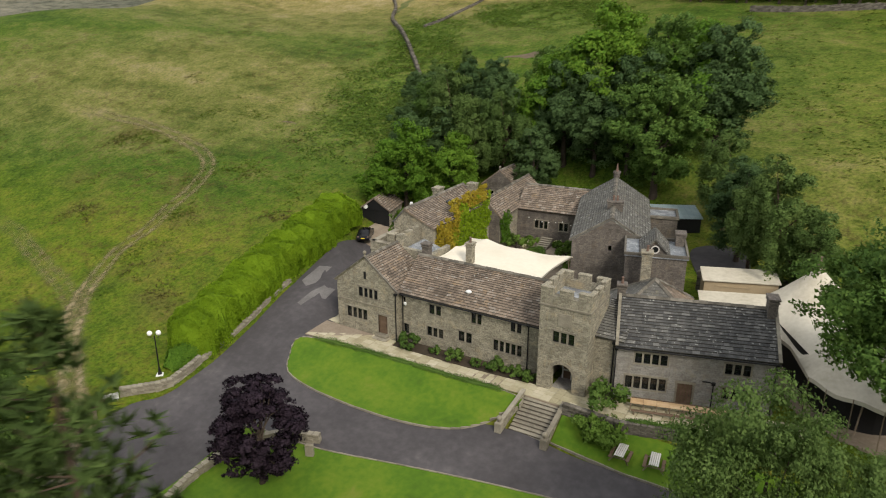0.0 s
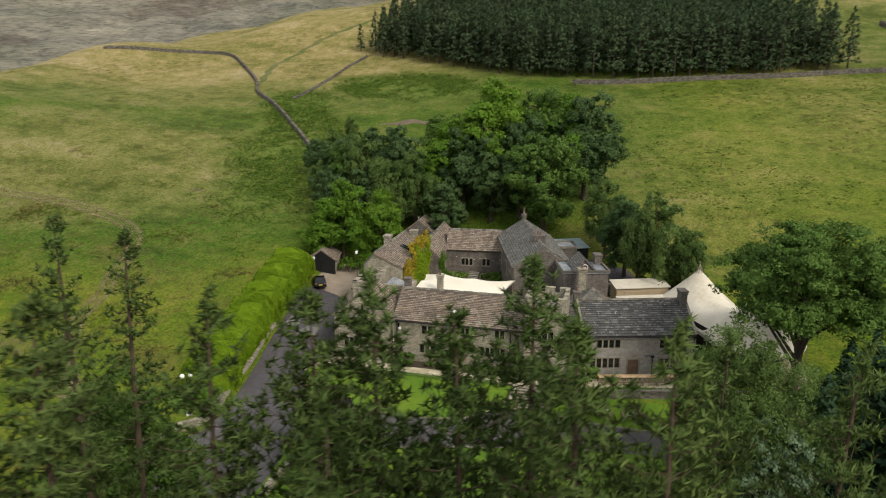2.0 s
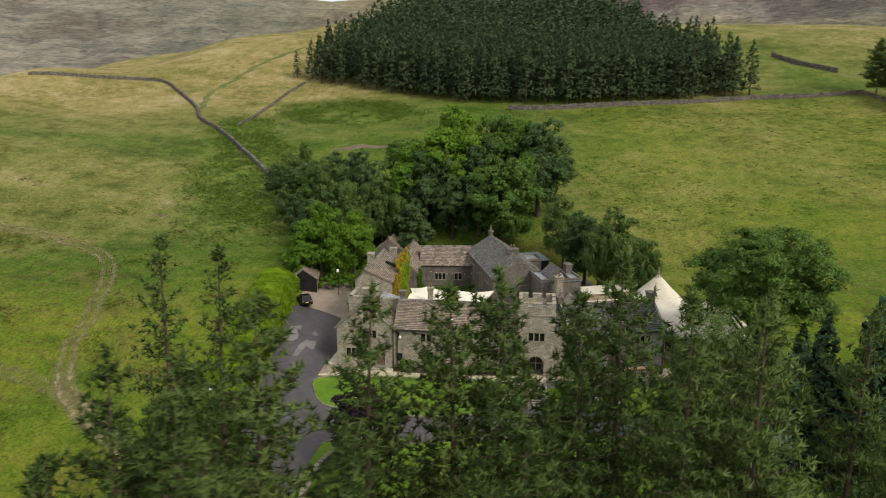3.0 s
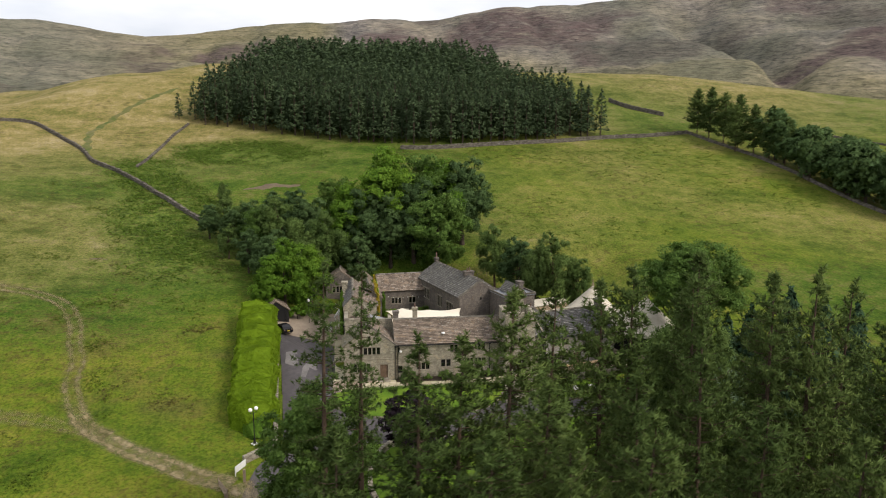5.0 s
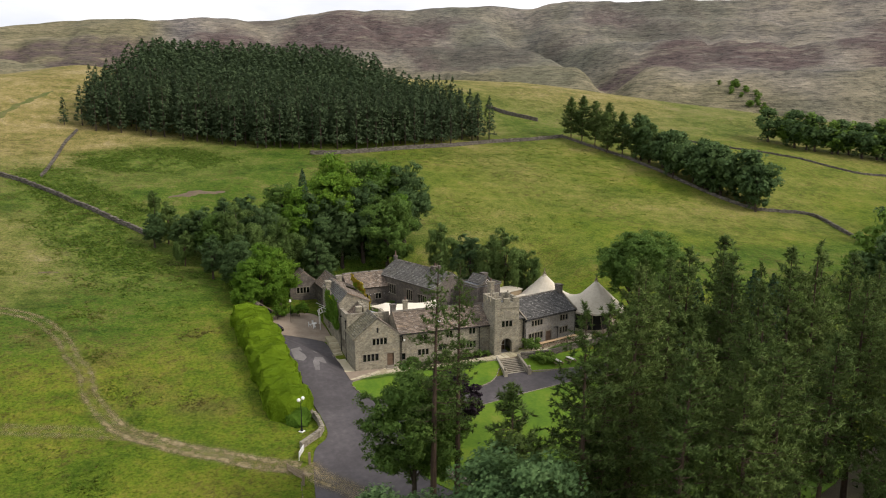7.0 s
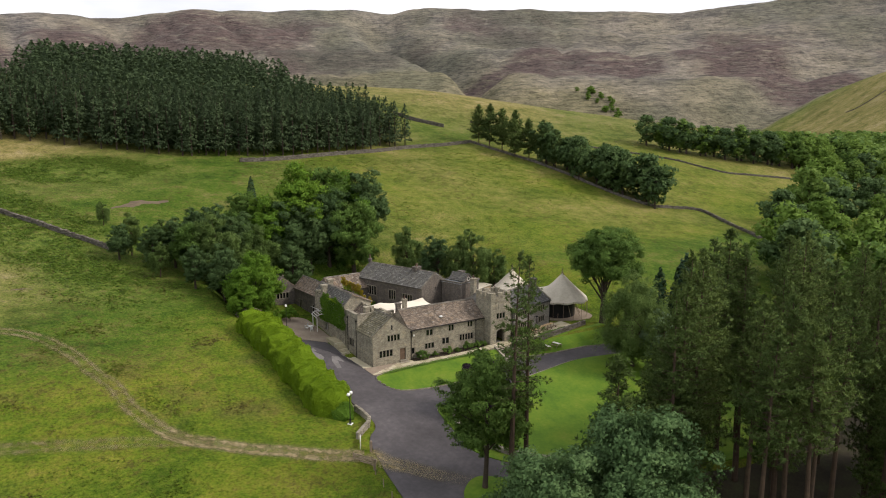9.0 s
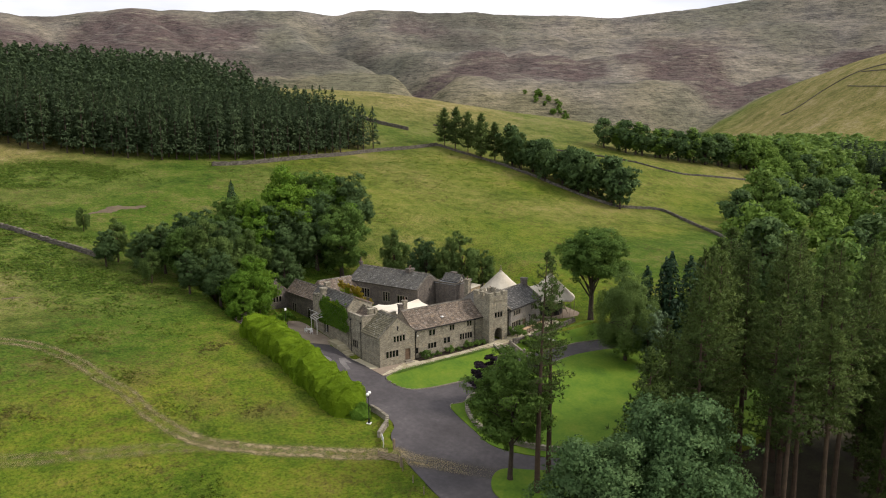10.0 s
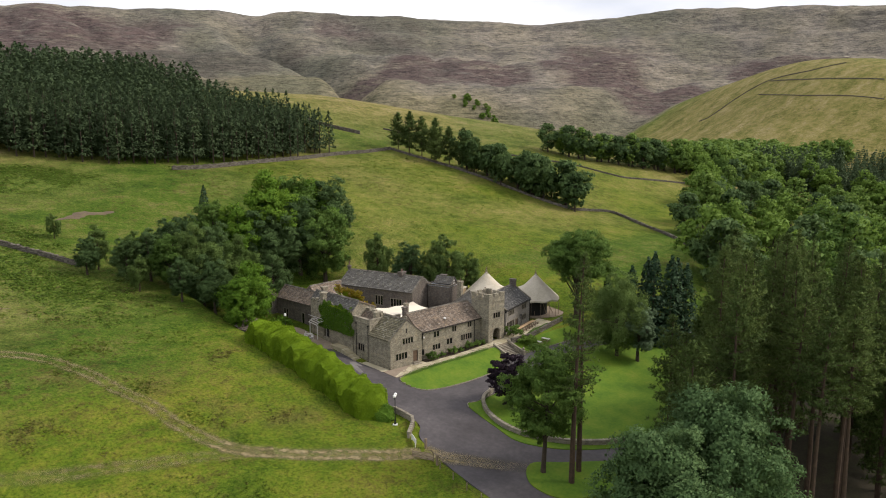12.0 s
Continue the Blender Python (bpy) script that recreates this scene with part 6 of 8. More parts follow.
# ---- plants ----
def quads_at(rng, pos, size, nrm=None, aspect=1.0, three=False):
    """Leaf cards: one small bent card at each place, turned at random or roughly along a given normal."""
    n = len(pos)
    if nrm is None:
        nrm = rng.normal(size=(n, 3))
    nrm = nrm + rng.normal(size=(n, 3)) * 0.55
    nrm /= np.linalg.norm(nrm, axis=1, keepdims=True) + 1e-9
    t = np.cross(nrm, rng.normal(size=(n, 3)))
    t /= np.linalg.norm(t, axis=1, keepdims=True) + 1e-9
    b = np.cross(nrm, t)
    s = (size * rng.uniform(0.65, 1.3, n))[:, None]
    if three:
        v = np.stack([pos - t * s * 0.5 * aspect, pos - b * s * 0.5 + t * s * 0.25, pos + b * s * 0.5 + t * s * 0.3], 1).reshape(-1, 3)
        return v, np.arange(3 * n).reshape(n, 3)
    v = np.stack([pos - t * s * 0.5 * aspect, pos - b * s * 0.36 + nrm * s * 0.08, pos + t * s * 0.5 * aspect, pos + b * s * 0.36 + nrm * s * 0.08], 1).reshape(-1, 3)
    return v, np.arange(4 * n).reshape(n, 4)


def crown_mesh(name, seed, mat, radius, height, base, leaves, size, lobes=26, droop=0.0, flat=0.75, three=True, lump=1.0, sprays=14, tight=0.72):
    """A crown of many leaf cards that gather in sprays on uneven lobes, with gaps between them."""
    rng = np.random.default_rng(seed)
    cs, rs = [], []
    mid = base + (height - base) * 0.52
    skew = rng.uniform(0.86, 1.14, 8)
    for i in range(lobes):
        th, ph = rng.uniform(0, 2 * np.pi), np.arccos(rng.uniform(-0.98, 1))
        k = rng.uniform(0.5, 0.88) if i else 0.2
        k *= skew[int(th / (2 * np.pi) * 8) % 8]
        squeeze = 1.0 - 0.28 * max(0.0, math.cos(ph)) ** 2
        cs.append((radius * k * squeeze * np.sin(ph) * np.cos(th), radius * k * squeeze * np.sin(ph) * np.sin(th), mid + (height - base) * 0.5 * k * np.cos(ph)))
        rs.append(radius * rng.uniform(0.13, 0.34) * lump)
    cs, rs = np.array(cs), np.array(rs)
    w = rs ** 2 / (rs ** 2).sum()
    pick = rng.choice(lobes, leaves, p=w)
    d = rng.normal(size=(leaves, 3))
    d[:, 2] += 0.25
    d /= np.linalg.norm(d, axis=1, keepdims=True)
    knots = rng.normal(size=(lobes * sprays, 3)) + np.array([0, 0, 0.3])
    knots /= np.linalg.norm(knots, axis=1, keepdims=True)
    reach = rng.uniform(0.72, 1.25, (lobes, sprays))
    own = rng.integers(0, sprays, leaves)
    kk = knots.reshape(lobes, sprays, 3)[pick, own]
    d = d * (1 - tight) + kk * tight
    d /= np.linalg.norm(d, axis=1, keepdims=True)
    rr = rs[pick] * reach[pick, own] * rng.uniform(0.62, 1.08, leaves)
    pos = cs[pick] + d * rr[:, None] * np.array([1, 1, flat])
    if droop:
        pos[:, 2] -= droop * rng.uniform(0, 1, leaves) ** 2 * (pos[:, 0] ** 2 + pos[:, 1] ** 2) / radius ** 2 * height * 0.3
    pos[:, 2] = np.maximum(pos[:, 2], base * 0.75)
    v, f = quads_at(rng, pos, size, d, 1.0, three)
    whole = (pos - np.array([0, 0, mid])) / np.array([radius, radius, (height - base) * 0.5])
    f, nr = soft_normals(rng, v, f, d * 0.85 + whole * 0.4 + np.array([0, 0, 0.18]), 0.42)
    return fast_mesh(name, v, f, mat, normals=nr), cs


def limb_mesh(name, height, girth, cs, mat, seed, lean=0.0):
    """A tapered trunk with bent limbs to the lobes of the crown."""
    rnd = random.Random(seed)
    g = Geo()
    top = height * 0.62
    path = [(lean * t * height + 0.12 * math.sin(5 * t + seed), 0.12 * math.cos(4 * t + seed), t * top - 0.6 * (t == 0)) for t in (0, 0.06, 0.3, 0.6, 1)]
    g.tube(path, [girth * k for k in (1.45, 1.05, 0.85, 0.6, 0.25)], 9)
    for c in cs[:14]:
        t = rnd.uniform(0.35, 0.8)
        s = Vector((lean * t * height, 0, t * top))
        e = Vector(c)
        mid = s.lerp(e, 0.5) + Vector((rnd.uniform(-0.4, 0.4), rnd.uniform(-0.4, 0.4), rnd.uniform(0, 0.5)))
        g.tube([s, mid, e], [girth * 0.36, girth * 0.22, girth * 0.06], 5)
    return g.mesh(name, mat)


def broadleaf(name, label, seed, mat, radius, height, base, leaves, size, girth=0.35, category="tree", bark=None, **kw):
    crown, cs = crown_mesh("crown", seed, mat, radius, height, base, leaves, size, **kw)
    t = thing(name, Matrix(), label, category)
    part("trunk", limb_mesh("trunk", height, girth, cs, bark or M_BARK, seed), None, t)
    part("crown", crown, None, t)
    return t


def pine_mesh(seed, height, clear, reach, mat, whorls=26, tuft=0.4, per=14, spread=1.25, boughs=(4, 7), full=0.66):
    """Needle tufts and branches of a tall pine. Returns the tufts' mesh and the wood's."""
    rng = np.random.default_rng(seed)
    wood, pos, nrm = Geo(), [], []
    bend = rng.uniform(-0.02, 0.02, 2)
    axis = lambda z: np.array([bend[0] * z * z / height, bend[1] * z * z / height, z])
    zs = np.linspace(0, height, 9)
    wood.tube([tuple(axis(z) - np.array([0, 0, 0.8 * (z == 0)])) for z in zs], list(np.interp(zs, [0, height], [height * 0.0135, 0.03])), 8)
    side_bias = rng.uniform(0, 2 * np.pi)
    for i in range(whorls):
        k = i / (whorls - 1)
        z = clear + (height - clear) * k ** 0.9
        length = reach * (1 - k) ** full * (0.5 + 0.5 * min(1, k * 5)) * rng.uniform(0.72, 1.15) + 0.3
        for j in range(int(rng.integers(*boughs))):
            th = rng.uniform(0, 2 * np.pi)
            ln = length * rng.uniform(0.6, 1.15) * (1 + 0.14 * math.cos(th - side_bias))
            rise = rng.uniform(-0.05, 0.3) + 0.5 * k
            d = np.array([np.cos(th), np.sin(th), 0])
            s = axis(z + rng.normal(0, 0.25))
            bow = lambda q: s + d * ln * q + np.array([0, 0, rise * ln * q * q * 0.8 - 0.06 * ln * math.sin(3 * q)])
            wood.tube([tuple(bow(q)) for q in (0, 0.4, 0.75, 1)], [0.06 * (1 - k) + 0.015, 0.04 * (1 - k) + 0.012, 0.02, 0.008], 4)
            m = max(4, int(ln * 5.2))
            for q in np.linspace(0.2, 1.0, m):
                side = np.array([-d[1], d[0], 0]) * rng.normal(0, 0.24 * spread * ln * (1 - abs(q - 0.6)))
                pos.append(bow(q) + side + np.array([0, 0, rng.normal(0.06, 0.14)]))
                nrm.append(d * 0.5 + np.array([0, 0, 0.7]))
    pos, nrm = np.array(pos), np.array(nrm)
    P, N = np.repeat(pos, per, 0), np.repeat(nrm, per, 0)
    D = N * 0.6 + rng.normal(size=P.shape) * 0.8
    D /= np.linalg.norm(D, axis=1, keepdims=True)
    W = np.cross(D, rng.normal(size=P.shape))
    W /= np.linalg.norm(W, axis=1, keepdims=True)
    L = (tuft * rng.uniform(0.6, 1.25, len(P)))[:, None]
    v = np.stack([P - W * L * 0.13, P + W * L * 0.13, P + D * L], 1).reshape(-1, 3)
    out = P * np.array([1, 1, 0])
    out = out / (np.linalg.norm(out, axis=1, keepdims=True) + 0.5)
    f, nr = soft_normals(rng, v, np.arange(3 * len(P)).reshape(-1, 3), D * 0.35 + N * 0.5 + out * 0.5, 0.35)
    return fast_mesh("needles", v, f, mat, normals=nr), wood


def pine(name, label, seed, height, clear, reach, mat, bark=None, category="pine tree", **kw):
    needles, wood = pine_mesh(seed, height, clear, reach, mat, **kw)
    t = thing(name, Matrix(), label, category)
    part("trunk", wood, bark or M_PINEBARK, t)
    part("crown", needles, None, t)
    return t


def conifer_mesh(seed, height, reach, mat, rows=20, per=26, size=0.55, clear=0.6, shape=0.8, boughs=0):
    """A spire of sprays for dark firs and for the plantation; with boughs, the sprays gather in uneven clumps."""
    rng = np.random.default_rng(seed)
    pos, nrm = [], []
    for i in range(rows):
        k = i / (rows - 1)
        z = clear + (height - clear) * k
        r = reach * (1 - k) ** shape * rng.uniform(0.75, 1.12) + 0.12
        m = max(5, int(per * (1 - 0.7 * k)))
        th = rng.uniform(0, 2 * np.pi, m)
        q = rng.uniform(0.35, 1.08, m) ** 0.6
        lift = rng.normal(0, 0.2, m)
        if boughs:
            nb = max(3, round(boughs * (1 - 0.5 * k)))
            own = rng.integers(0, nb, m)
            th = rng.uniform(0, 2 * np.pi, nb)[own] + rng.normal(0, 0.22, m)
            q = rng.uniform(0.7, 1.2, nb)[own] * rng.uniform(0.45, 1.0, m) ** 0.5
            lift = rng.normal(0, 0.45, nb)[own] + rng.normal(0, 0.22, m) + 0.35 * q * r
        pos.append(np.stack([np.cos(th) * r * q, np.sin(th) * r * q, z - 0.3 * r * q + lift], 1))
        nrm.append(np.stack([np.cos(th) * 0.7, np.sin(th) * 0.7, np.full(m, 0.55) + 0.5 * lift], 1))
    v, f = quads_at(rng, np.concatenate(pos), size, np.concatenate(nrm), 1.5)
    f, nr = soft_normals(rng, v, f, np.concatenate(nrm), 0.3)
    return fast_mesh("crown", v, f, mat, normals=nr)


def conifer(name, label, seed, height, reach, mat, category="fir tree", **kw):
    t = thing(name, Matrix(), label, category)
    part("trunk", Geo().tube([(0, 0, -0.6), (0, 0, height * 0.5), (0, 0, height * 0.97)], [height * 0.016, height * 0.01, 0.02], 7), M_BARK, t)
    part("crown", conifer_mesh(seed, height, reach, mat, **kw), None, t)
    return t


def plant(ob, spots, group, first=True):
    """Sets the thing itself at the first spot and copies at the rest. Spots: x, y, scale, and a height scale."""
    out = []
    for i, s in enumerate(spots):
        x, y, k = s[0], s[1], s[2]
        kz = s[3] if len(s) > 3 else k
        m = Matrix.LocRotScale((x, y, gz(x, y) - 0.1), Euler((0, 0, random.uniform(0, 6.28))), (k, k, kz))
        if i == 0 and first:
            ob.matrix_basis = m
            o = ob
        else:
            o = copy_thing(ob, Matrix())
            o.matrix_basis = m
        tagged(o, group=group)
        out.append(o)
    return out


# tall pines below the drive: x, y and the height of the top
def tops(spots, height):
    return [(x, y, (z - gz(x, y) + 0.1) / height) for x, y, z in spots]


near_pines = [pine("pine_tree", "tall dark green pine with long bare trunk", 11 + i, 28.0, c, r, L_PINE) for i, (c, r) in enumerate(((9, 4.3), (6, 4.8), (11, 4.0)))]
thin_pine = pine("pine_tree", "tall slender pine with a sparse high crown", 31, 30.5, 12, 3.0, L_PINE, whorls=20, per=12, boughs=(3, 5))
young_pine = pine("pine_tree", "bushy young pine with branches to the ground", 37, 16.0, 2.0, 3.6, L_PINE, whorls=22)
E2 = "pines beside the drive"
plant(near_pines[0], tops([(-24.7, 4.9, 25.2), (-15.3, 8.3, 26.6), (-34.2, -1.9, 26.2), (-12.6, 1.2, 26.2), (-3.0, 0.5, 22.4), (8.0, -6.0, 21.8), (20, 3, 21.5), (28, -8, 20.0), (4, -14, 21.0), (14, 12, 21.0)], 28.0), E2)
plant(near_pines[1], tops([(-40.6, -4.3, 23.4), (-20.6, -3.9, 23.8), (-9.4, 1.3, 26.2), (-2.5, 7.0, 24.0), (-29.9, 3.0, 25.0), (14.0, 1.0, 22.5), (24, 10, 20.5), (-7.0, 11.0, 22.0), (32, 14, 19.5)], 28.0), E2)
plant(near_pines[2], tops([(-37.9, -2.9, 23.4), (-22.3, 5.9, 26.0), (-17.5, 3.6, 25.2), (1.5, -4.5, 22.0), (4.5, 8.5, 23.4), (-7, -8, 23.0), (13, -14, 20.8), (21, -4, 21.0)], 28.0), E2)
inner_pine = pine("pine_tree", "tall wood pine with bare trunk and dark high crown", 34, 28.0, 16.5, 4.0, L_PINE, whorls=17)
plant(inner_pine, tops([(-27, -9, 22.4), (-33, -15, 21.4), (-18, -15, 21.0), (-38, -13, 21.4), (-29, -13, 22.0), (-24, -20, 20.0), (-12, -17, 20.6), (-4, -20, 20.3), (-33.5, -8.5, 22.4), (-21, -11, 21.4)], 28.0), "pines inside the wood")
plant(thin_pine, tops([(-47.4, 14.2, 25.9), (-44.1, 15.4, 24.6)], 30.5), "slender pines by the drive")
plant(young_pine, [(-46.0, -1.3, 1.5), (-18, 16, 1.1), (-9, 14, 1.15), (-8, -11, 1.35), (-3, -13, 1.3), (1, -8, 1.3), (9, -10, 1.25), (-27.0, 9.0, 1.15), (-20.5, 10.5, 1.2), (4, 15, 1.2), (-14.5, -14, 1.05), (-9.5, -13.0, 1.1), (-18.0, -17.5, 0.95), (-2.0, -6.5, 1.2), (-22.5, -19.5, 0.8)], "young pines on the lower lawn")

# broadleaved trees round the house
maple = broadleaf("sycamore_tree", "large sycamore with dense blue-green crown", 51, L_BLUE, 6.2, 15.5, 1.0, 80000, 0.24, 0.45, lobes=120)
plant(maple, [(-48.6, -7.2, 1.38), (-57.4, -5.4, 1.2)], "sycamores below the gate")
lime_tree = broadleaf("lime_tree", "broadleaved tree with clear trunk on the grass verge", 52, L_OAK, 5.2, 17.0, 2.4, 50000, 0.23, 0.3, lobes=80)
plant(lime_tree, [(-48.3, 18.2, 1.15)], "trees by the drive")
beech = broadleaf("copper_beech", "dark purple copper beech on the lower lawn", 53, L_PURPLE, 4.2, 10.2, 0.3, 40000, 0.22, 0.25, lobes=110, flat=0.5, lump=0.75)
plant(beech, [(-37.2, 33.6, 1.0)], "ornamental tree")
willow = broadleaf("birch_tree", "feathery pale green birch beside the terrace", 54, L_BIRCH, 4.6, 12.0, -1.2, 90000, 0.115, 0.22, droop=0.6, lobes=120, lump=0.8)
plant(willow, [(-1.6, 36.8, 1.55), (5.5, 41.5, 1.0)], "trees beside the terrace")
plane = broadleaf("oak_tree", "large round oak with dark green domed crown", 55, L_OAK, 8.4, 19.8, 8.0, 90000, 0.27, 0.6, lobes=120, flat=0.6, lump=0.9)
plant(plane, [(6.3, 52.2, 1.0)], "trees beside the terrace")
silver = broadleaf("whitebeam_tree", "silvery green tree near the tents", 56, L_SILVER, 3.8, 12.5, 0.5, 20000, 0.3, lobes=60)
plant(silver, [(0.5, 33.0, 1.0), (10, 43, 0.9)], "trees beside the terrace")
fir = conifer("fir_tree", "dark narrow fir among the garden trees", 61, 12.0, 2.7, L_FIR, rows=30, per=90, size=0.4, shape=0.62)
plant(fir, [(6.0, 39.6, 1.0), (12.7, 37.1, 1.58), (16.2, 35.0, 1.55), (19.5, 33.2, 1.42), (-38.6, 140.0, 0.8), (9.5, 40.5, 1.3), (22.5, 37.0, 1.4), (15.0, 40.0, 1.4), (9.5, 46.5, 1.0)], "dark firs")
# the clump behind the house
oak = broadleaf("oak_tree", "mature oak with rounded mid-green crown", 57, L_OAK, 6.2, 16.5, 0.3, 36000, 0.32, 0.45, lobes=80)
oak_dark = broadleaf("ash_tree", "tall dark green tree in a clump", 58, L_DARK, 6.0, 17.5, 0.3, 36000, 0.32, 0.45, lobes=80)
birch = broadleaf("birch_tree", "tall pale birch with drooping sprays", 59, L_BIRCH, 4.2, 15.0, 0.6, 34000, 0.22, 0.25, bark=M_PINEBARK, droop=0.5, lobes=80, lump=0.85)
pale = broadleaf("ash_tree", "rounded fresh green ash beside the yard", 60, L_IVY, 5.6, 12.5, 0.3, 32000, 0.3, 0.35, lobes=70)
C2 = "trees behind the house"
plant(oak, [(-25.9, 103.4, 1.13), (-47.5, 117, 0.85), (-63.5, 104, 0.7), (-28, 116, 1.2)], C2)
plant(oak_dark, [(-41.5, 106.5, 0.95), (-19.5, 111, 1.1), (-66, 108.5, 0.62), (-61, 110, 0.7), (-70, 110.5, 0.5), (-76, 116, 0.45), (-31.0, 106.5, 1.02), (-36.0, 105.5, 0.9), (-60.5, 91, 0.62), (-57, 112, 0.7), (-59, 99, 0.68), (-43, 98.5, 0.7), (-53.0, 106, 0.8), (-65, 96, 0.5), (-11.4, 88.3, 0.72)], C2)
plant(birch, [(-49.5, 101.5, 1.12), (-14.7, 97.0, 1.02), (-6.5, 80.8, 1.12), (-3.0, 77.6, 0.8), (-9.5, 83.5, 0.9), (-68, 112, 0.72), (-73, 118, 0.7), (-58.9, 101.4, 1.25), (-54.0, 98.0, 0.9), (-76, 136.8, 0.42), (-70, 104, 0.55)], C2)
plant(pale, [(-57.0, 84.2, 1.0), (-37.0, 111.0, 1.58), (-59.5, 81.5, 0.6), (-52.5, 90.5, 0.85), (-23.0, 113.5, 1.35), (-45.5, 108.5, 1.1)], C2)

# the belt across the field, the woods in the valley
far_oak = broadleaf("field_tree", "dark rounded tree in a far belt", 71, L_DARK, 6.0, 13.0, 0.3, 3200, 0.82, 0.4, lobes=44, lump=1.15)
far_oak2 = broadleaf("field_tree", "mid-green rounded tree in a far wood", 72, L_OAK, 6.0, 13.5, 0.3, 3200, 0.82, 0.4, lobes=44, lump=1.15)
far_oak3 = broadleaf("field_tree", "fresh green rounded tree in a far wood", 73, L_BRIGHT, 5.5, 12.5, 0.3, 3200, 0.8, 0.4, lobes=44, lump=1.15)
rt = random.Random(5)
BELT = [(84, 200), (87, 187), (94, 172), (97, 151), (100, 137), (104, 124)]
belt_spots = [(x + rt.uniform(-3, 3), y + rt.uniform(-3, 3), rt.uniform(0.85, 1.2), rt.uniform(1.0, 1.35)) for x, y, _ in along(BELT[2:], 4.4)]
belt_spots += [(104, 128, 1.55, 1.4), (99, 140, 1.3, 1.3)]
belt_spots += [(x + 7 + rt.uniform(-3, 3), y + rt.uniform(-3, 3), rt.uniform(0.8, 1.0), rt.uniform(0.9, 1.2)) for x, y, _ in along(BELT[2:], 9.0)]
plant(far_oak, belt_spots, "belt of trees across the field")
belt_pine = pine("field_pine", "loose dark pine at the head of the belt", 41, 16.0, 3.0, 4.6, L_PINE, whorls=16, per=5, tuft=0.95)
plant(belt_pine, [(82, 203, 1.0), (84, 198, 1.1), (87, 193, 1.05), (89, 187, 1.1), (86, 183, 0.95), (91, 180, 1.0), (93, 174, 1.05), (95, 168, 0.9)], "pines in the belt")


def in_wood(x, y):
    """The valley wood: below a line along the far wall, and east of the near field."""
    if x < 48:
        return False
    edge = np.interp(x, [48, 100, 135, 160, 200, 262, 330, 420], [48, 78, 92, 105, 123, 150, 170, 190])
    return y < edge


east_spots = []
tries = 0
while len(east_spots) < 215 and tries < 20000:
    tries += 1
    x, y = 46 + 290 * rt.random() ** 1.3, rt.uniform(-150, 165)
    if in_wood(x, y) and all((x - q[0]) ** 2 + (y - q[1]) ** 2 > 62 for q in east_spots):
        east_spots.append((x, y, rt.uniform(1.1, 1.6)))
for x, y, _ in along([(180, 193), (190, 177), (207, 164), (228, 156), (262, 153), (300, 160)], 4.5):
    east_spots.append((x + rt.uniform(-1, 3), y + rt.uniform(0, 4), rt.uniform(1.05, 1.3)))
rt.shuffle(east_spots)
plant(far_oak2, east_spots[:90], "valley wood")
plant(far_oak3, east_spots[90:170], "valley wood")
plant(far_oak, east_spots[170:], "valley wood", False)
valley_fir = conifer("valley_pine", "dark pine in the far valley wood", 88, 17.0, 3.6, L_WOOD, "pine tree", rows=14, per=15, size=1.2, clear=2.0, shape=0.6)
plant(valley_fir, [(rt.uniform(170, 300), rt.uniform(-20, 50), rt.uniform(0.65, 0.85)) for _ in range(16)], "valley pine wood")


def joined_trees(name, src, spots, mat, label):
    """Trees too far off to tell apart, joined."""
    n, k0 = len(src.vertices), src.polygons[0].loop_total
    co, nr, li = np.empty(n * 3, np.float32), np.empty(len(src.loops) * 3, np.float32), np.empty(len(src.loops), np.int32)
    src.vertices.foreach_get("co", co)
    src.corner_normals.foreach_get("vector", nr)
    src.loops.foreach_get("vertex_index", li)
    co, nr, li = co.reshape(-1, 3), nr.reshape(-1, k0, 3)[:, 0], li.reshape(-1, k0)
    vs, ns = [], []
    for x, y, k in spots:
        c1, s1 = math.cos(x), math.sin(x)
        turn = np.array([[c1, -s1, 0], [s1, c1, 0], [0, 0, 1]])
        vs.append(co @ turn.T * k + np.array([x, y, gz(x, y)]))
        ns.append(nr @ turn.T)
    f = np.concatenate([li + i * n for i in range(len(spots))])
    ob = new(name, fast_mesh(name, np.concatenate(vs), f, mat, normals=np.concatenate(ns)))
    tagged(ob, label, "wood", kind="stuff")


far_crown, _ = crown_mesh("far_crown", 75, L_OAK, 6.5, 13.5, 0.2, 330, 2.3, lobes=26, lump=1.25)
far_spots, far_firs = [], []
for _ in range(6000):
    x, y = rt.uniform(190, 620), rt.uniform(60, 460)
    edge = np.interp(x, [190, 262, 330, 420, 620], [200, 215, 250, 300, 400])
    if y < edge and y > np.interp(x, [190, 260, 420, 620], [190, 152, 120, 60]) and gz(x, y) < 24 and len(far_spots) < 850:
        far_spots.append((x, y, rt.uniform(0.85, 1.25)))
for _ in range(6000):
    x = rt.uniform(330, 640)
    y = 120 + 0.55 * (x - 330) + rt.uniform(-120, 120)
    if gz(x, y) < 17 and len(far_firs) < 380:
        far_firs.append((x, y, rt.uniform(0.85, 1.15)))
clough_spots = [(505 + 24 * rt.random() + 0.35 * k, 540 + 3.0 * k + rt.uniform(-9, 9), rt.uniform(0.34, 0.6)) for k in range(24)]
joined_trees("clough_wood", far_crown, clough_spots, L_BRIGHT, "small trees in the stream's clough below the moor")
joined_trees("valley_wood", far_crown, far_spots, L_OAK, "distant mixed wood filling the valley")
joined_trees("valley_pine_wood", next(c.data for c in valley_fir.children if c.name.startswith("crown")), far_firs, L_WOOD, "distant dark pine wood below the spur")

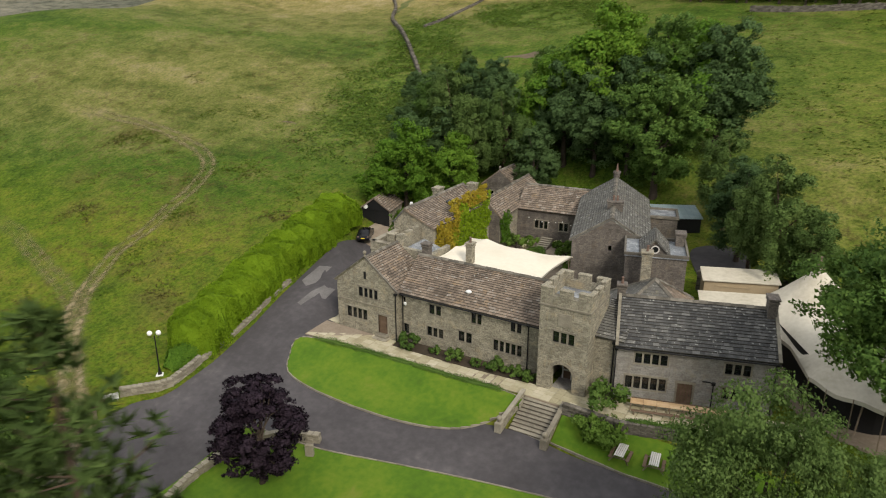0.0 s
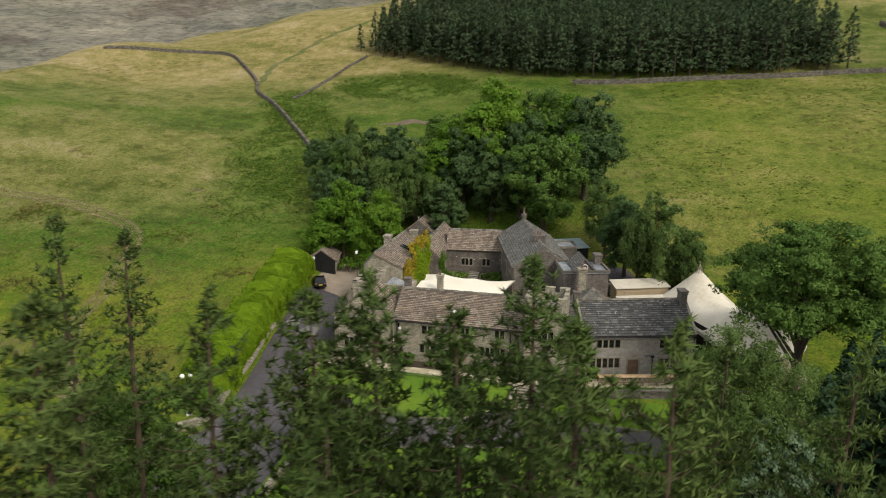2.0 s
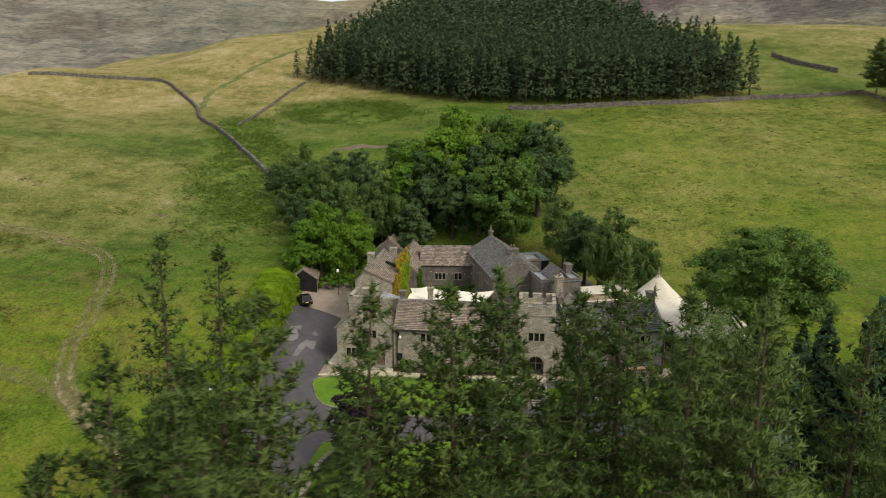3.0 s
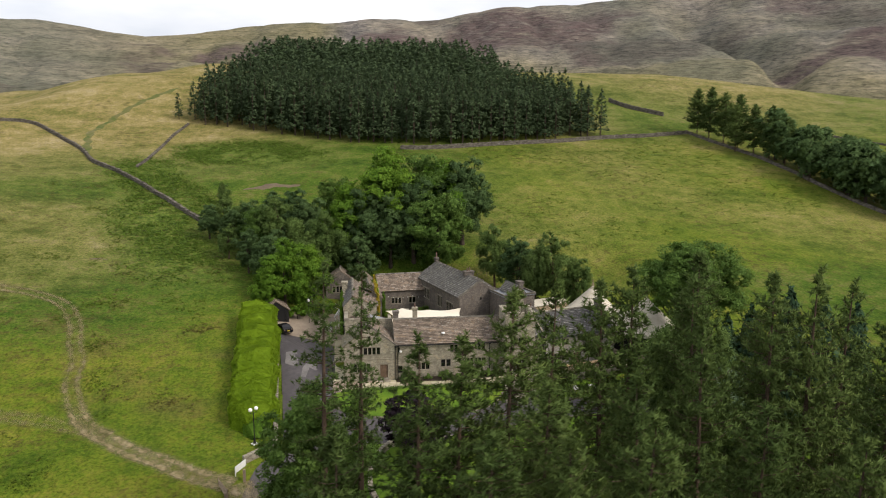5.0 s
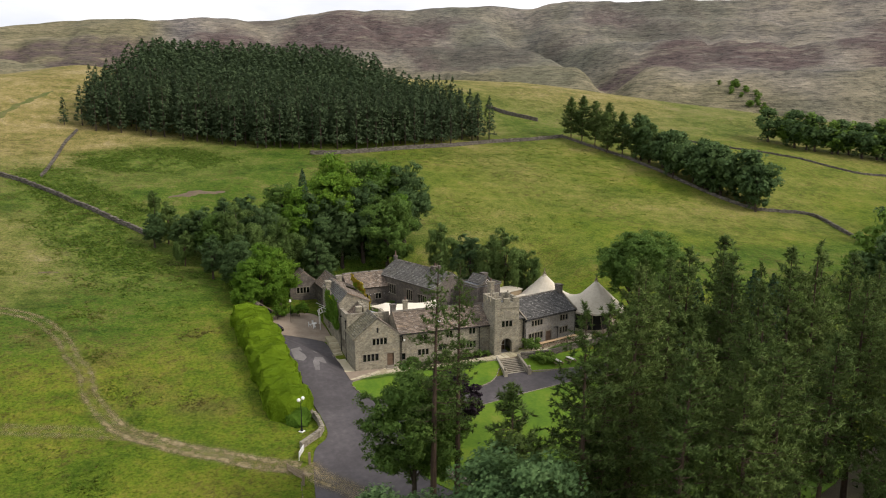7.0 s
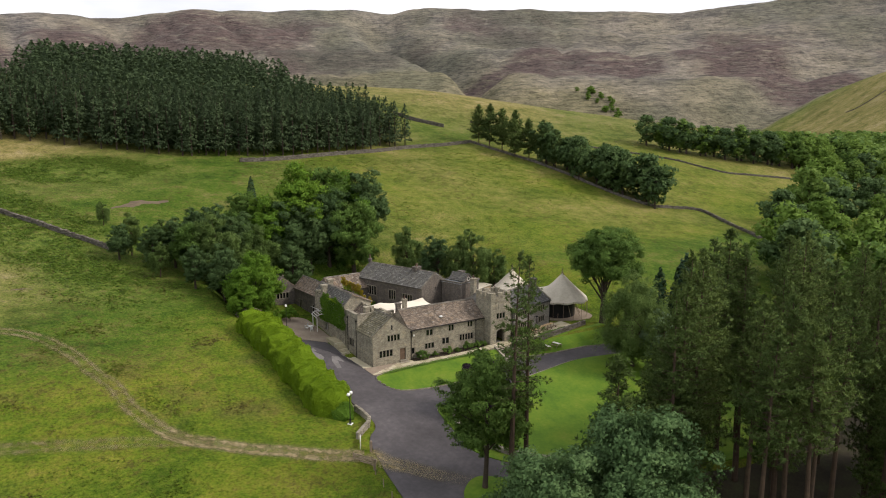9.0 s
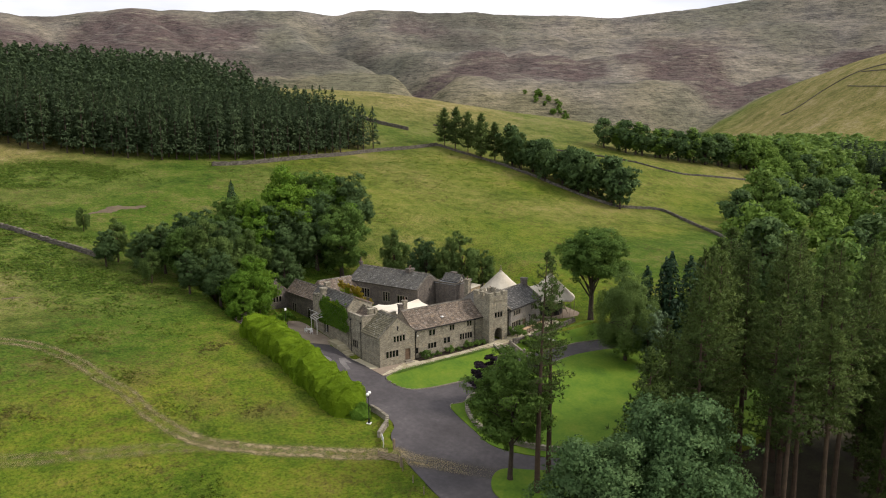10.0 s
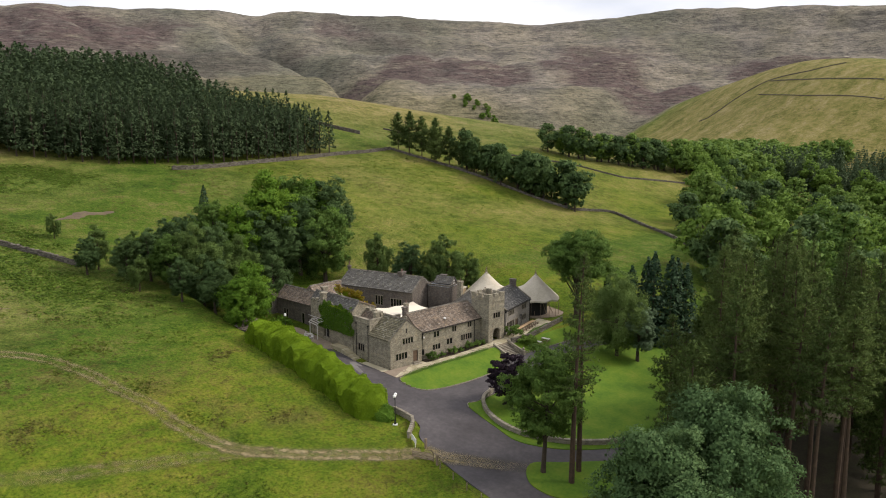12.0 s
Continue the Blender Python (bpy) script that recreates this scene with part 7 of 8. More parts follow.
# the pine plantation on the hill: its lower edge bows towards the house
WOOD_X, WOOD_Y = [-102, -71, -45, -20, 5, 44, 60], [214.5, 203, 192, 186, 191, 201, 204]
wood_pines = [conifer("plantation_pine", "dark plantation pine with bare lower trunk", 81 + i, 16.5 + i, 3.0, L_WOOD, "pine tree", rows=22, per=70, size=0.56, clear=2.4, shape=0.5, boughs=7) for i in range(3)]
rows = []
for j in range(24):
    for i in range(42):
        x, y = -102 + i * 3.7 + 1.8 * (j % 2) + rt.uniform(-1.2, 1.2), 186.5 + j * 4.9 + rt.uniform(-1.5, 1.5)
        deep = y - np.interp(x, WOOD_X, WOOD_Y)
        if deep > 0 and x < 47 - 0.42 * (y - 199) and x > -102 + 0.32 * (y - 214):
            edge = min(1.0, 0.86 + 0.03 * (x + 102) / 4)
            rows.append((x, y, rt.uniform(0.88, 1.06) * edge * (1 - 0.13 * float(smooth(deep, 12, 55))), deep))
rows.sort(key=lambda s: s[3])
for i in range(3):
    plant(wood_pines[i], [q[:3] for q in rows[i:300:3]], "pine plantation")
plant(wood_pines[0], [(-103.6, 216.5, 0.55)], "pine plantation", False)
rear_crown = conifer_mesh(84, 17.5, 3.1, L_WOOD, rows=12, per=36, size=0.95, clear=6.0, shape=0.46, boughs=6)
joined_trees("plantation", rear_crown, [q[:3] for q in rows[300:]], L_WOOD, "dense dark pine plantation on the hilltop")


def hedge(name, path, width, height, mat, label, leaves=26000, size=0.22):
    """A clipped hedge: a dark twiggy core and a coat of small leaves with a lumpy outline."""
    rng = np.random.default_rng(7)
    t = thing(name, Matrix(), label, "hedge")
    pts = along(rounded(path, 10, False), 0.5)
    n = len(pts)
    prof = [(-0.5, 0.0), (-0.5, 0.55), (-0.4, 0.88), (0, 1.0), (0.4, 0.88), (0.5, 0.55), (0.5, 0.0)]
    lump = lambda i, j: 1 + 0.09 * math.sin(i * 0.31 + j) + 0.07 * math.sin(i * 0.83 + 2.1 * j) + 0.05 * math.sin(i * 1.7 + j * j)
    g = Geo()
    vs = []
    for i, (x, y, d) in enumerate(pts):
        end = min(1.0, 0.35 + min(i, n - 1 - i) * 0.2)
        z = gz(x, y)
        for j, (a1, b1) in enumerate(prof):
            o = a1 * width * lump(i, j) * end
            vs.append((x - math.sin(d) * o, y + math.cos(d) * o, z - 0.2 + b1 * height * lump(i, j + 3) * end))
    g.add([tuple(p) for p in vs], [(7 * i + j, 7 * i + j + 1, 7 * i + j + 8, 7 * i + j + 7) for i in range(n - 1) for j in range(6)])
    part("hedge_core", g, mat, t)
    vs = np.array(vs).reshape(n, 7, 3)
    i, j = rng.integers(0, n - 1, leaves), rng.integers(0, 6, leaves)
    a1, b1 = rng.uniform(0, 1, (leaves, 1)), rng.uniform(0, 1, (leaves, 1))
    p = vs[i, j] * (1 - a1) * (1 - b1) + vs[i + 1, j] * a1 * (1 - b1) + vs[i, j + 1] * (1 - a1) * b1 + vs[i + 1, j + 1] * a1 * b1
    nn = np.cross(vs[i + 1, j] - vs[i, j], vs[i, j + 1] - vs[i, j])
    nn /= np.linalg.norm(nn, axis=1, keepdims=True) + 1e-9
    nn *= np.sign(nn[:, 2:3] + 0.2)
    clump = 0.3 * rough(p[:, 0] * 1.0 + 0.6 * p[:, 2], p[:, 1] + 0.6 * p[:, 2], 1.3, 2)[:, None]
    v, f = quads_at(rng, p + nn * (rng.uniform(-0.05, 0.22, (leaves, 1)) + clump), size, nn + np.array([0, 0, 0.3]))
    f, nr = soft_normals(rng, v, f, nn + np.array([0, 0, 0.25]), 0.45)
    part("foliage", fast_mesh("leaves", v, f, mat, normals=nr), None, t)
    return t


hedge("hedge", [(-57.6, 42.6), (-58.2, 48), (-58.9, 56), (-59.6, 66), (-61.0, 75.5)], 5.8, 4.0, L_HEDGE, "thick lime-green hedge along the drive", 95000, 0.17)
hedge("hedge", [(-57.0, 40.6), (-57.4, 46)], 3.0, 1.7, L_IVY, "low overgrown end of the hedge", 7000, 0.18)
hedge("edging", [(-46.2, 50.65), (-38, 51.05), (-30, 51.05), (-23.4, 50.95)], 0.45, 0.5, L_OAK, "low green edging plants along the terrace", 7000, 0.1)
hedge("trailing_plants", [(-14.0, 50.15), (-9, 50.9), (-3, 52.2)], 0.5, 1.2, L_OAK, "trailing plants along the terrace wall", 6000, 0.14)


def ivy(name, corner, uvec, vvec, mat, label, leaves=5000, size=0.24, seed=3):
    """A climber on a wall: leaves over an uneven patch of it, thicker towards the middle."""
    rng = np.random.default_rng(seed)
    c, u1, v1 = np.array(corner, float), np.array(uvec, float), np.array(vvec, float)
    a1, b1 = rng.uniform(0, 1, leaves * 2), rng.uniform(0, 1, leaves * 2)
    edge = 0.10 * np.sin(a1 * 17 + seed) + 0.08 * np.sin(a1 * 41) + 0.92
    side = 0.05 * np.sin(b1 * 13 + seed) + 0.03
    keep = (b1 < edge) & (a1 > side) & (a1 < 1 - side)
    a1, b1 = a1[keep][:leaves, None], b1[keep][:leaves, None]
    n = np.cross(u1, v1)
    n /= np.linalg.norm(n)
    bulge = 0.12 + 0.3 * rng.uniform(0, 1, (len(a1), 1)) ** 2 + 0.15 * np.sin(a1 * 9 + b1 * 7)
    nn = np.repeat(n[None], len(a1), 0) + np.array([0, 0, 0.3])
    v, f = quads_at(rng, c + u1 * a1 + v1 * b1 + n * bulge, size, nn)
    f, nr = soft_normals(rng, v, f, nn, 0.4)
    return tagged(new(name, fast_mesh(name, v, f, mat, normals=nr)), label, "climber")


ivy("ivy", (-46.05, 76.2, 4.2), (0, -11.4, 0), (0, 0, 5.6), L_IVY, "bright green ivy on the yard wall", 9000, seed=3)
ivy("ivy", (-40.58, 69.4, 2.6), (0, 9.6, 0), (0, 0, 8.0), L_HEDGE, "yellow-green creeper on the courtyard wall", 9000, seed=4)
ivy("creeper", (-40.55, 65.6, 4.4), (0, 5.2, 0), (0, 0, 5.2), L_GOLD, "golden autumn creeper on the courtyard wall", 3600, seed=5)
ivy("creeper", (-40.5, 69.0, 9.3), (0, 9.6, 0.3), (-0.5, 0, 1.9), L_GOLD, "golden autumn creeper along the eaves", 2600, seed=6)
ivy("ivy", (-39.1, 79.4, 3.4), (0.1, 2.6, 0), (0, 0, 4.2), L_IVY, "dark green ivy at the corner of the court", 1500, seed=9)
ivy("ivy", (-46.4, 66.4, 9.0), (0, 9.0, 0), (1.5, 0, 0.6), L_HEDGE, "bright creeper spilling over the wall head", 4200, 0.24, seed=8)


def bush(name, label, seed, mat, r, h, leaves=1600, size=0.2):
    crown, cs = crown_mesh("leaves", seed, mat, r, h, 0.0, leaves, size, lobes=16, flat=0.9)
    t = thing(name, Matrix(), label, "shrub")
    part("stem", limb_mesh("stem", h, 0.05, cs, M_BARK, seed), None, t)
    part("foliage", crown, None, t)
    return t


shrub = bush("shrub", "rounded green shrub against the front wall", 91, L_OAK, 1.1, 1.6)
plant(shrub, [(-36.4, 53.8, 1.15), (-31.0, 53.9, 0.95), (-26.6, 53.9, 0.95), (-24.6, 53.9, 0.8), (-23.2, 53.6, 0.75), (-33.5, 54.2, 0.6), (-28.8, 54.0, 0.6)], "shrubs along the front wall")
big_shrub = bush("shrub", "large dense shrub beside the tower", 92, L_OAK, 2.0, 2.6, 3500)
plant(big_shrub, [(-15.3, 52.3, 1.15, 0.95)], "shrub by the tower")
low_shrub = bush("shrub", "spreading bright shrub below the terrace wall", 93, L_BRIGHT, 1.8, 1.2, 2500)
plant(low_shrub, [(-15.4, 49.3, 1.2), (-14.0, 49.2, 1.1)], "shrubs below the terrace")
court_shrub = bush("shrub", "flowering shrub in the court garden", 94, L_BRIGHT, 1.2, 1.6, 2000)
plant(court_shrub, [(-37.6, 81.5, 1.3), (-36.4, 83.4, 1.0), (-32.0, 83.0, 1.1), (-30.6, 81.0, 1.2), (-29.6, 78.0, 1.0), (-31.0, 84.5, 1.0)], "court garden shrubs")
flowering = bush("shrub", "round shrub covered in pale yellow flowers", 96, L_FLOWER, 0.9, 1.3, 900, 0.16)
plant(flowering, [(-36.9, 82.4, 0.9), (-33.0, 84.3, 0.8)], "flowering shrubs in the court")
hedge("box_hedge", [(-37.2, 79.6), (-35.0, 79.2), (-33.4, 80.4), (-34.6, 82.0), (-36.6, 81.2)], 0.5, 0.8, L_OAK, "clipped low box hedge in the court", 3500, 0.1)
tree_by_garage = bush("shrub", "leafy shrub beside the garage", 95, L_IVY, 1.7, 2.6, 3000)
plant(tree_by_garage, [(-54.4, 80.5, 1.0), (-52.6, 82.8, 1.0), (-50.0, 83.0, 1.0), (-49.0, 86.0, 0.9)], "shrubs in the yard")


def tuft_field(name, n, seed, cut, mat, label, tall, area, beds=0.0):
    """Tufts of rough grass and rush, in loose patches over the meadow."""
    rng = np.random.default_rng(seed)
    x, y = rng.uniform(area[0], area[1], n), rng.uniform(area[2], area[3], n)
    patch = 1.2 * rough(x, y, 14.0, seed) + 1.6 * rough(x, y, 3.4, seed + 5) + rng.normal(0, 0.3, n) + beds * (rush_beds(x, y) - 0.25)
    keep = (patch > cut) & (x < -63 - 0.02 * y) & (y > 24 + 0.15 * (x + 60))
    x, y = x[keep], y[keep]
    m, blades = len(x), 5
    X, Y = np.repeat(x, blades) + rng.normal(0, 0.2, m * blades), np.repeat(y, blades) + rng.normal(0, 0.2, m * blades)
    P = np.stack([X, Y, ground_z(X, Y) + tall * rng.uniform(0.1, 0.9, m * blades)], 1)
    up = np.stack([0 * X, 0 * X, 1 + 0 * X], 1)
    lie = rng.normal(size=(m * blades, 3)) * np.array([1, 1, 0.3]) * 0.5 + up * 1.6
    v, f = quads_at(rng, P, 0.21, lie, 1.2)
    f, nr = soft_normals(rng, v, f, up, 0.45)
    tagged(new(name, fast_mesh(name, v, f, mat, normals=nr)), label, "grass", kind="stuff")


def bracken():
    """Bracken fronds on the slope behind the house."""
    rng = np.random.default_rng(22)
    n = 150000
    x, y = rng.uniform(-125, -40, n), rng.uniform(80, 196, n)
    a1 = smooth(np.abs(x + 80 + 0.30 * (y - 100)) + 5 * wave(x, y, 9), 17, 4) * smooth(y, 82, 104) * (1 - smooth(y, 160, 185))
    b1 = smooth(np.hypot((x + 74) / 1.7, (y - 180)) + 4 * wave(x, y, 9), 19, 8)
    keep = np.maximum(a1, b1) * (0.75 + 1.1 * rough(x, y, 9.0, 75) + 0.9 * rough(x, y, 2.6, 76)) > rng.uniform(0.1, 1.0, n)
    x, y = x[keep], y[keep]
    p = np.stack([x, y, ground_z(x, y) + rng.uniform(0.02, 0.22, len(x))], 1)
    v, f = quads_at(rng, p, 0.4, np.tile(np.array([[0.0, 0.0, 2.0]]), (len(x), 1)), 1.3)
    f, nr = soft_normals(rng, v, f, np.tile(np.array([[0.0, 0.0, 1.0]]), (len(x), 1)), 0.6)
    ob = new("bracken", fast_mesh("bracken", v, f, L_FERN, normals=nr))
    tagged(ob, "green bracken on the slope", "bracken", kind="stuff")


def field_tussocks():
    """Low coarse tussocks scattered over the pasture behind the house."""
    rng = np.random.default_rng(31)
    n = 5200
    x, y = rng.uniform(-30, 105, n), rng.uniform(98, 198, n)
    keep = (rough(x, y, 22, 71) + 0.5 * rng.normal(size=n) * 0.5 > -0.05) & (x < 78 + 0.3 * (200 - y)) & (y > 100 + 0.25 * np.abs(x + 25)) & (np.hypot(x + 30, y - 105) > 26)
    x, y = x[keep], y[keep]
    k = 4
    wide = np.repeat(rng.uniform(0.2, 0.75, len(x)), k)
    X, Y = np.repeat(x, k) + rng.normal(size=len(x) * k) * wide, np.repeat(y, k) + rng.normal(size=len(x) * k) * wide * 0.5
    P = np.stack([X, Y, ground_z(X, Y) + rng.uniform(0.02, 0.12, len(X))], 1)
    up = np.tile(np.array([[0.0, 0.0, 1.0]]), (len(X), 1))
    v, f = quads_at(rng, P, 0.4, up * 1.7, 1.2)
    f, nr = soft_normals(rng, v, f, up, 0.4)
    tagged(new("field_tussocks", fast_mesh("field_tussocks", v, f, L_TUSSOCK, normals=nr)), "coarse green tussocks in the yellow pasture", "grass", kind="stuff")


field_tussocks()
tuft_field("rush_tufts", 90000, 21, 0.95, L_RUSH, "brown tufts of rush in the meadow", 0.1, (-150, -58, 12, 150), 1.1)
tuft_field("grass_tussocks", 80000, 22, 0.95, L_TUSSOCK, "green tussocks of rough meadow grass", 0.08, (-150, -58, 12, 150), 0.6)
bracken()


# ---- tents ----
def stretch_tent():
    """The cream stretch tent over the court, pulled up by poles and down at its corners."""
    t = thing("stretch_tent", Matrix(), "cream stretch-fabric marquee over the courtyard", "marquee")
    xs, ys = np.linspace(-38.9, -25.8, 41), np.linspace(61.2, 71.4, 41)
    gx, gy = np.meshgrid(xs, ys)
    uu, vv = (gx + 32.35) / 6.55, (gy - 66.3) / 5.1
    z = 6.1 + 0.5 * (1 - uu ** 2) * (1 - vv ** 2)
    for px, py, h, s in ((-38.6, 65.8, 1.9, 1.7), (-36.2, 70.6, 1.6, 1.5), (-31.5, 71.0, 0.7, 1.2), (-26.0, 70.9, 1.0, 1.3), (-25.9, 61.5, 1.1, 1.4), (-38.2, 61.5, 1.5, 1.5), (-28.0, 67.5, 0.4, 2.0)):
        z += 0.5 * h * np.exp(-np.hypot(gx - px, gy - py) / (1.5 * s))
    # scalloped edges between the poles
    gx2 = gx - np.sign(uu) * 0.9 * np.abs(uu) ** 3 * (1 - vv ** 2)
    gy2 = gy - np.sign(vv) * 0.9 * np.abs(vv) ** 3 * (1 - uu ** 2)
    n = 41
    i = np.arange(n * n).reshape(n, n)
    v = np.stack([gx2, gy2, z], -1).reshape(-1, 3)
    q = np.stack([i[:-1, :-1], i[:-1, 1:], i[1:, 1:], i[1:, :-1]], -1).reshape(-1, 4)
    rim = np.concatenate([i[0], i[1:, -1], i[-1, -2::-1], i[-2:0:-1, 0]])
    low = v[rim] - np.array([0, 0, 0.12])
    m = len(rim)
    k = np.arange(m)
    skirt = np.stack([rim, rim[(k + 1) % m], len(v) + (k + 1) % m, len(v) + k], 1)
    part("canopy", fast_mesh("canopy", np.concatenate([v, low]), np.concatenate([q, skirt]), M_CANVAS, True), None, t)
    for px, py in ((-37.0, 66.5), (-35.9, 70.6), (-31.5, 70.6), (-26.2, 70.7), (-26.1, 61.7)):
        part("pole", Geo().tube([(px, py, gz(px, py) - 0.1), (px, py, 6.6)], [0.06, 0.05], 8), M_WOOD, t)
    return t


stretch_tent()


def tipi_tents():
    """Two giant tipis that share one sweeping canvas, with their poles crossed above it."""
    from mathutils.geometry import delaunay_2d_cdt
    a1, b1 = Vector((-1.85, 72.3)), Vector((3.9, 62.2))
    t = thing("tipi_tent", Matrix(), "giant twin-peaked cream canvas tipi beside the house", "tent")
    ax = (b1 - a1).normalized()
    sd = Vector((-ax.y, ax.x))
    r = 5.5
    rim = []
    for k in range(25):
        th = math.pi * k / 24
        rim.append(b1 + r * (sd * math.cos(th) + ax * math.sin(th)))
    rim.append((a1 + b1) / 2 - sd * r * 0.8)
    for k in range(25):
        th = math.pi * k / 24
        rim.append(a1 + r * (-sd * math.cos(th) - ax * math.sin(th)))
    rim.append((a1 + b1) / 2 + sd * r * 0.8)
    rim = [Vector(p) for p in rim]
    poly = [tuple(p) for p in rim]
    xs, ys = np.arange(-9, 11, 0.45), np.arange(55, 80, 0.45)
    gx, gy = np.meshgrid(xs, ys)
    keep = inside(gx, gy, poly)
    pts = rim + [Vector(p) for p in zip(gx[keep], gy[keep])]
    for c in (a1, b1):
        pts += [c + Vector((rr * math.cos(q), rr * math.sin(q))) for rr in (0.12, 0.25) for q in (0, 1.05, 2.1, 3.14, 4.19, 5.24)]
    n = len(rim)
    v2, _, tris, _, _, _ = delaunay_2d_cdt(pts, [(i, (i + 1) % n) for i in range(n)], [], 1, 1e-4)

    def height(p):
        z = 2.3
        for c, top in ((a1, 10.3), (b1, 10.5)):
            d = p - c
            q = math.atan2(d.y, d.x)
            dd = d.length * (1 + 0.03 * math.cos(9 * q) + 0.02 * math.sin(4 * q))
            z += (top - 2.3 - 0.5) * max(0.0, 1 - dd / 9.0) ** 1.28
        return z

    ob = part("canvas", Geo().add([(p.x, p.y, height(p)) for p in v2], [tuple(q) for q in tris]), M_TIPI, t)
    ob.data.shade_smooth()
    hem = Geo()
    vs = [(p.x, p.y, height(p)) for p in rim]
    part("valance", hem.add(vs + [(x, y, z - 0.35) for x, y, z in vs], [(i, (i + 1) % n, (i + 1) % n + n, i + n) for i in range(n)]), M_TIPI, t)
    for c, top in ((a1, 10.3), (b1, 10.5)):
        z0 = gz(c.x, c.y)
        for j in range(9):
            th = 2 * math.pi * j / 9 + 0.3
            part("pole", Geo().tube([(c.x + 4.2 * math.cos(th), c.y + 4.2 * math.sin(th), z0 - 0.1), (c.x + 1.6 * math.cos(th), c.y + 1.6 * math.sin(th), z0 + (top - z0) * 0.52), (c.x - 0.12 * math.cos(th), c.y - 0.12 * math.sin(th), top + 0.45)], [0.07, 0.05, 0.03], 6), M_WOOD, t)
    mid = (a1 + b1) / 2
    # black panels added to stand for the shade below the canvas edge
    for i in range(0, n - 2, 2):
        p, q = rim[i].lerp(mid, 0.24), rim[i + 2].lerp(mid, 0.24)
        zp, zq = gz(p.x, p.y) - 0.2, gz(q.x, q.y) - 0.2
        hp, hq = height(p) - 0.5, height(q) - 0.5
        part("shade_panel", Geo().add([(p.x, p.y, zp), (q.x, q.y, zq), (q.x, q.y, hq), (p.x, p.y, hp)], [(0, 1, 2, 3)]), M_BLACK, t, "black panel standing for the shade under the canvas")
    for i in range(0, n, 3):
        p = rim[i]
        z = height(p)
        part("side_pole", Geo().tube([(p.x, p.y, gz(p.x, p.y) - 0.1), (p.x, p.y, z)], [0.05, 0.04], 6), M_WOOD, t)
    return t


tipi_tents()


def canvas_store(x0, y0):
    """A flat canvas-sided shelter behind the wing."""
    t = thing("canvas_shelter", pose(x0, y0, gz(x0 + 3, y0 + 1), 0, 0, 17), "tan canvas-sided shelter with pale flat roof", "shelter", "canvas shelters")
    part("wall", wall_mesh(7.2, 3.4, thick=0.08), M_TANCANVAS, t)
    part("wall", wall_mesh(3.0, 3.4, thick=0.08), M_TANCANVAS, t, "", pose(0, 3.0, 0, 0, 0, -90))
    part("wall", wall_mesh(3.0, 3.4, thick=0.08), M_TANCANVAS, t, "", pose(7.2, 0, 0, 0, 0, 90))
    part("roof", Geo().add([(-0.2, -0.2, 3.42), (7.4, -0.2, 3.62), (7.4, 3.2, 3.9), (-0.2, 3.2, 3.7), (-0.2, -0.2, 3.32), (7.4, -0.2, 3.52), (7.4, 3.2, 3.8), (-0.2, 3.2, 3.6)], [(0, 1, 2, 3), (7, 6, 5, 4), (0, 4, 5, 1), (1, 5, 6, 2), (2, 6, 7, 3), (3, 7, 4, 0)]), M_TIPI, t, "cream canvas roof")
    for x in (1.1, 4.4):
        part("frame_post", Geo().box(x, -0.06, 0, x + 0.1, 0.0, 3.0), M_TANCANVAS, t)
    part("frame_rail", Geo().box(1.1, -0.06, 2.75, 4.5, 0.0, 2.9), M_TANCANVAS, t)


canvas_store(-11.2, 68.0)
canvas_store(-12.2, 73.4)
stone_run_later = [(-13.5, 78.2), (-6.0, 79.5), (0, 80.5)]


# ---- terrace, steps and walls ----
def terrace():
    """Flagged path along the front; each flag is a piece on a bed of mortar."""
    rnd = random.Random(12)
    t = thing("terrace", Matrix(), "pale worn flagstone terrace along the front", "terrace", kind="structure")
    path = [(-47.6, 50.9, 54.45), (-38.6, 51.3, 54.45), (-38.0, 51.3, 53.4), (-30, 51.3, 53.3), (-23, 51.2, 53.2), (-17, 50.7, 53.9), (-13.5, 50.3, 54.2), (-6, 51.6, 56.4), (-1, 53.0, 57.8)]
    bed = Geo()
    vs = [(x, y, gz(x, y) + 0.04) for x, a1, b1 in path for y in (a1, b1)]
    vs += [(x, y, z - 0.8) for x, y, z in vs]
    k = len(path)
    fs = [(2 * i, 2 * i + 2, 2 * i + 3, 2 * i + 1) for i in range(k - 1)]
    fs += [(2 * i, 2 * i + 2 * k, 2 * i + 2 + 2 * k, 2 * i + 2) for i in range(k - 1)] + [(0, 1, 2 * k + 1, 2 * k)]
    part("mortar_bed", bed.add(vs, fs), M_GRAVEL, t)
    x = -47.55
    count = 0
    while x < -1.2:
        w = rnd.uniform(0.7, 1.25)
        lo, hi = np.interp(x + w / 2, [p[0] for p in path], [p[1] for p in path]), np.interp(x + w / 2, [p[0] for p in path], [p[2] for p in path])
        y = lo + 0.03
        while y < hi - 0.15:
            d = min(rnd.uniform(0.55, 1.0), hi - y)
            z = gz(x + w / 2, y + d / 2)
            ob = part("flagstone", Geo().block(x + 0.02, y + 0.02, z - 0.02, x + w - 0.02, y + d - 0.02, z + 0.085 + rnd.uniform(-0.012, 0.012), 0.015), M_FLAG, t)
            y += d
        x += w
    return t


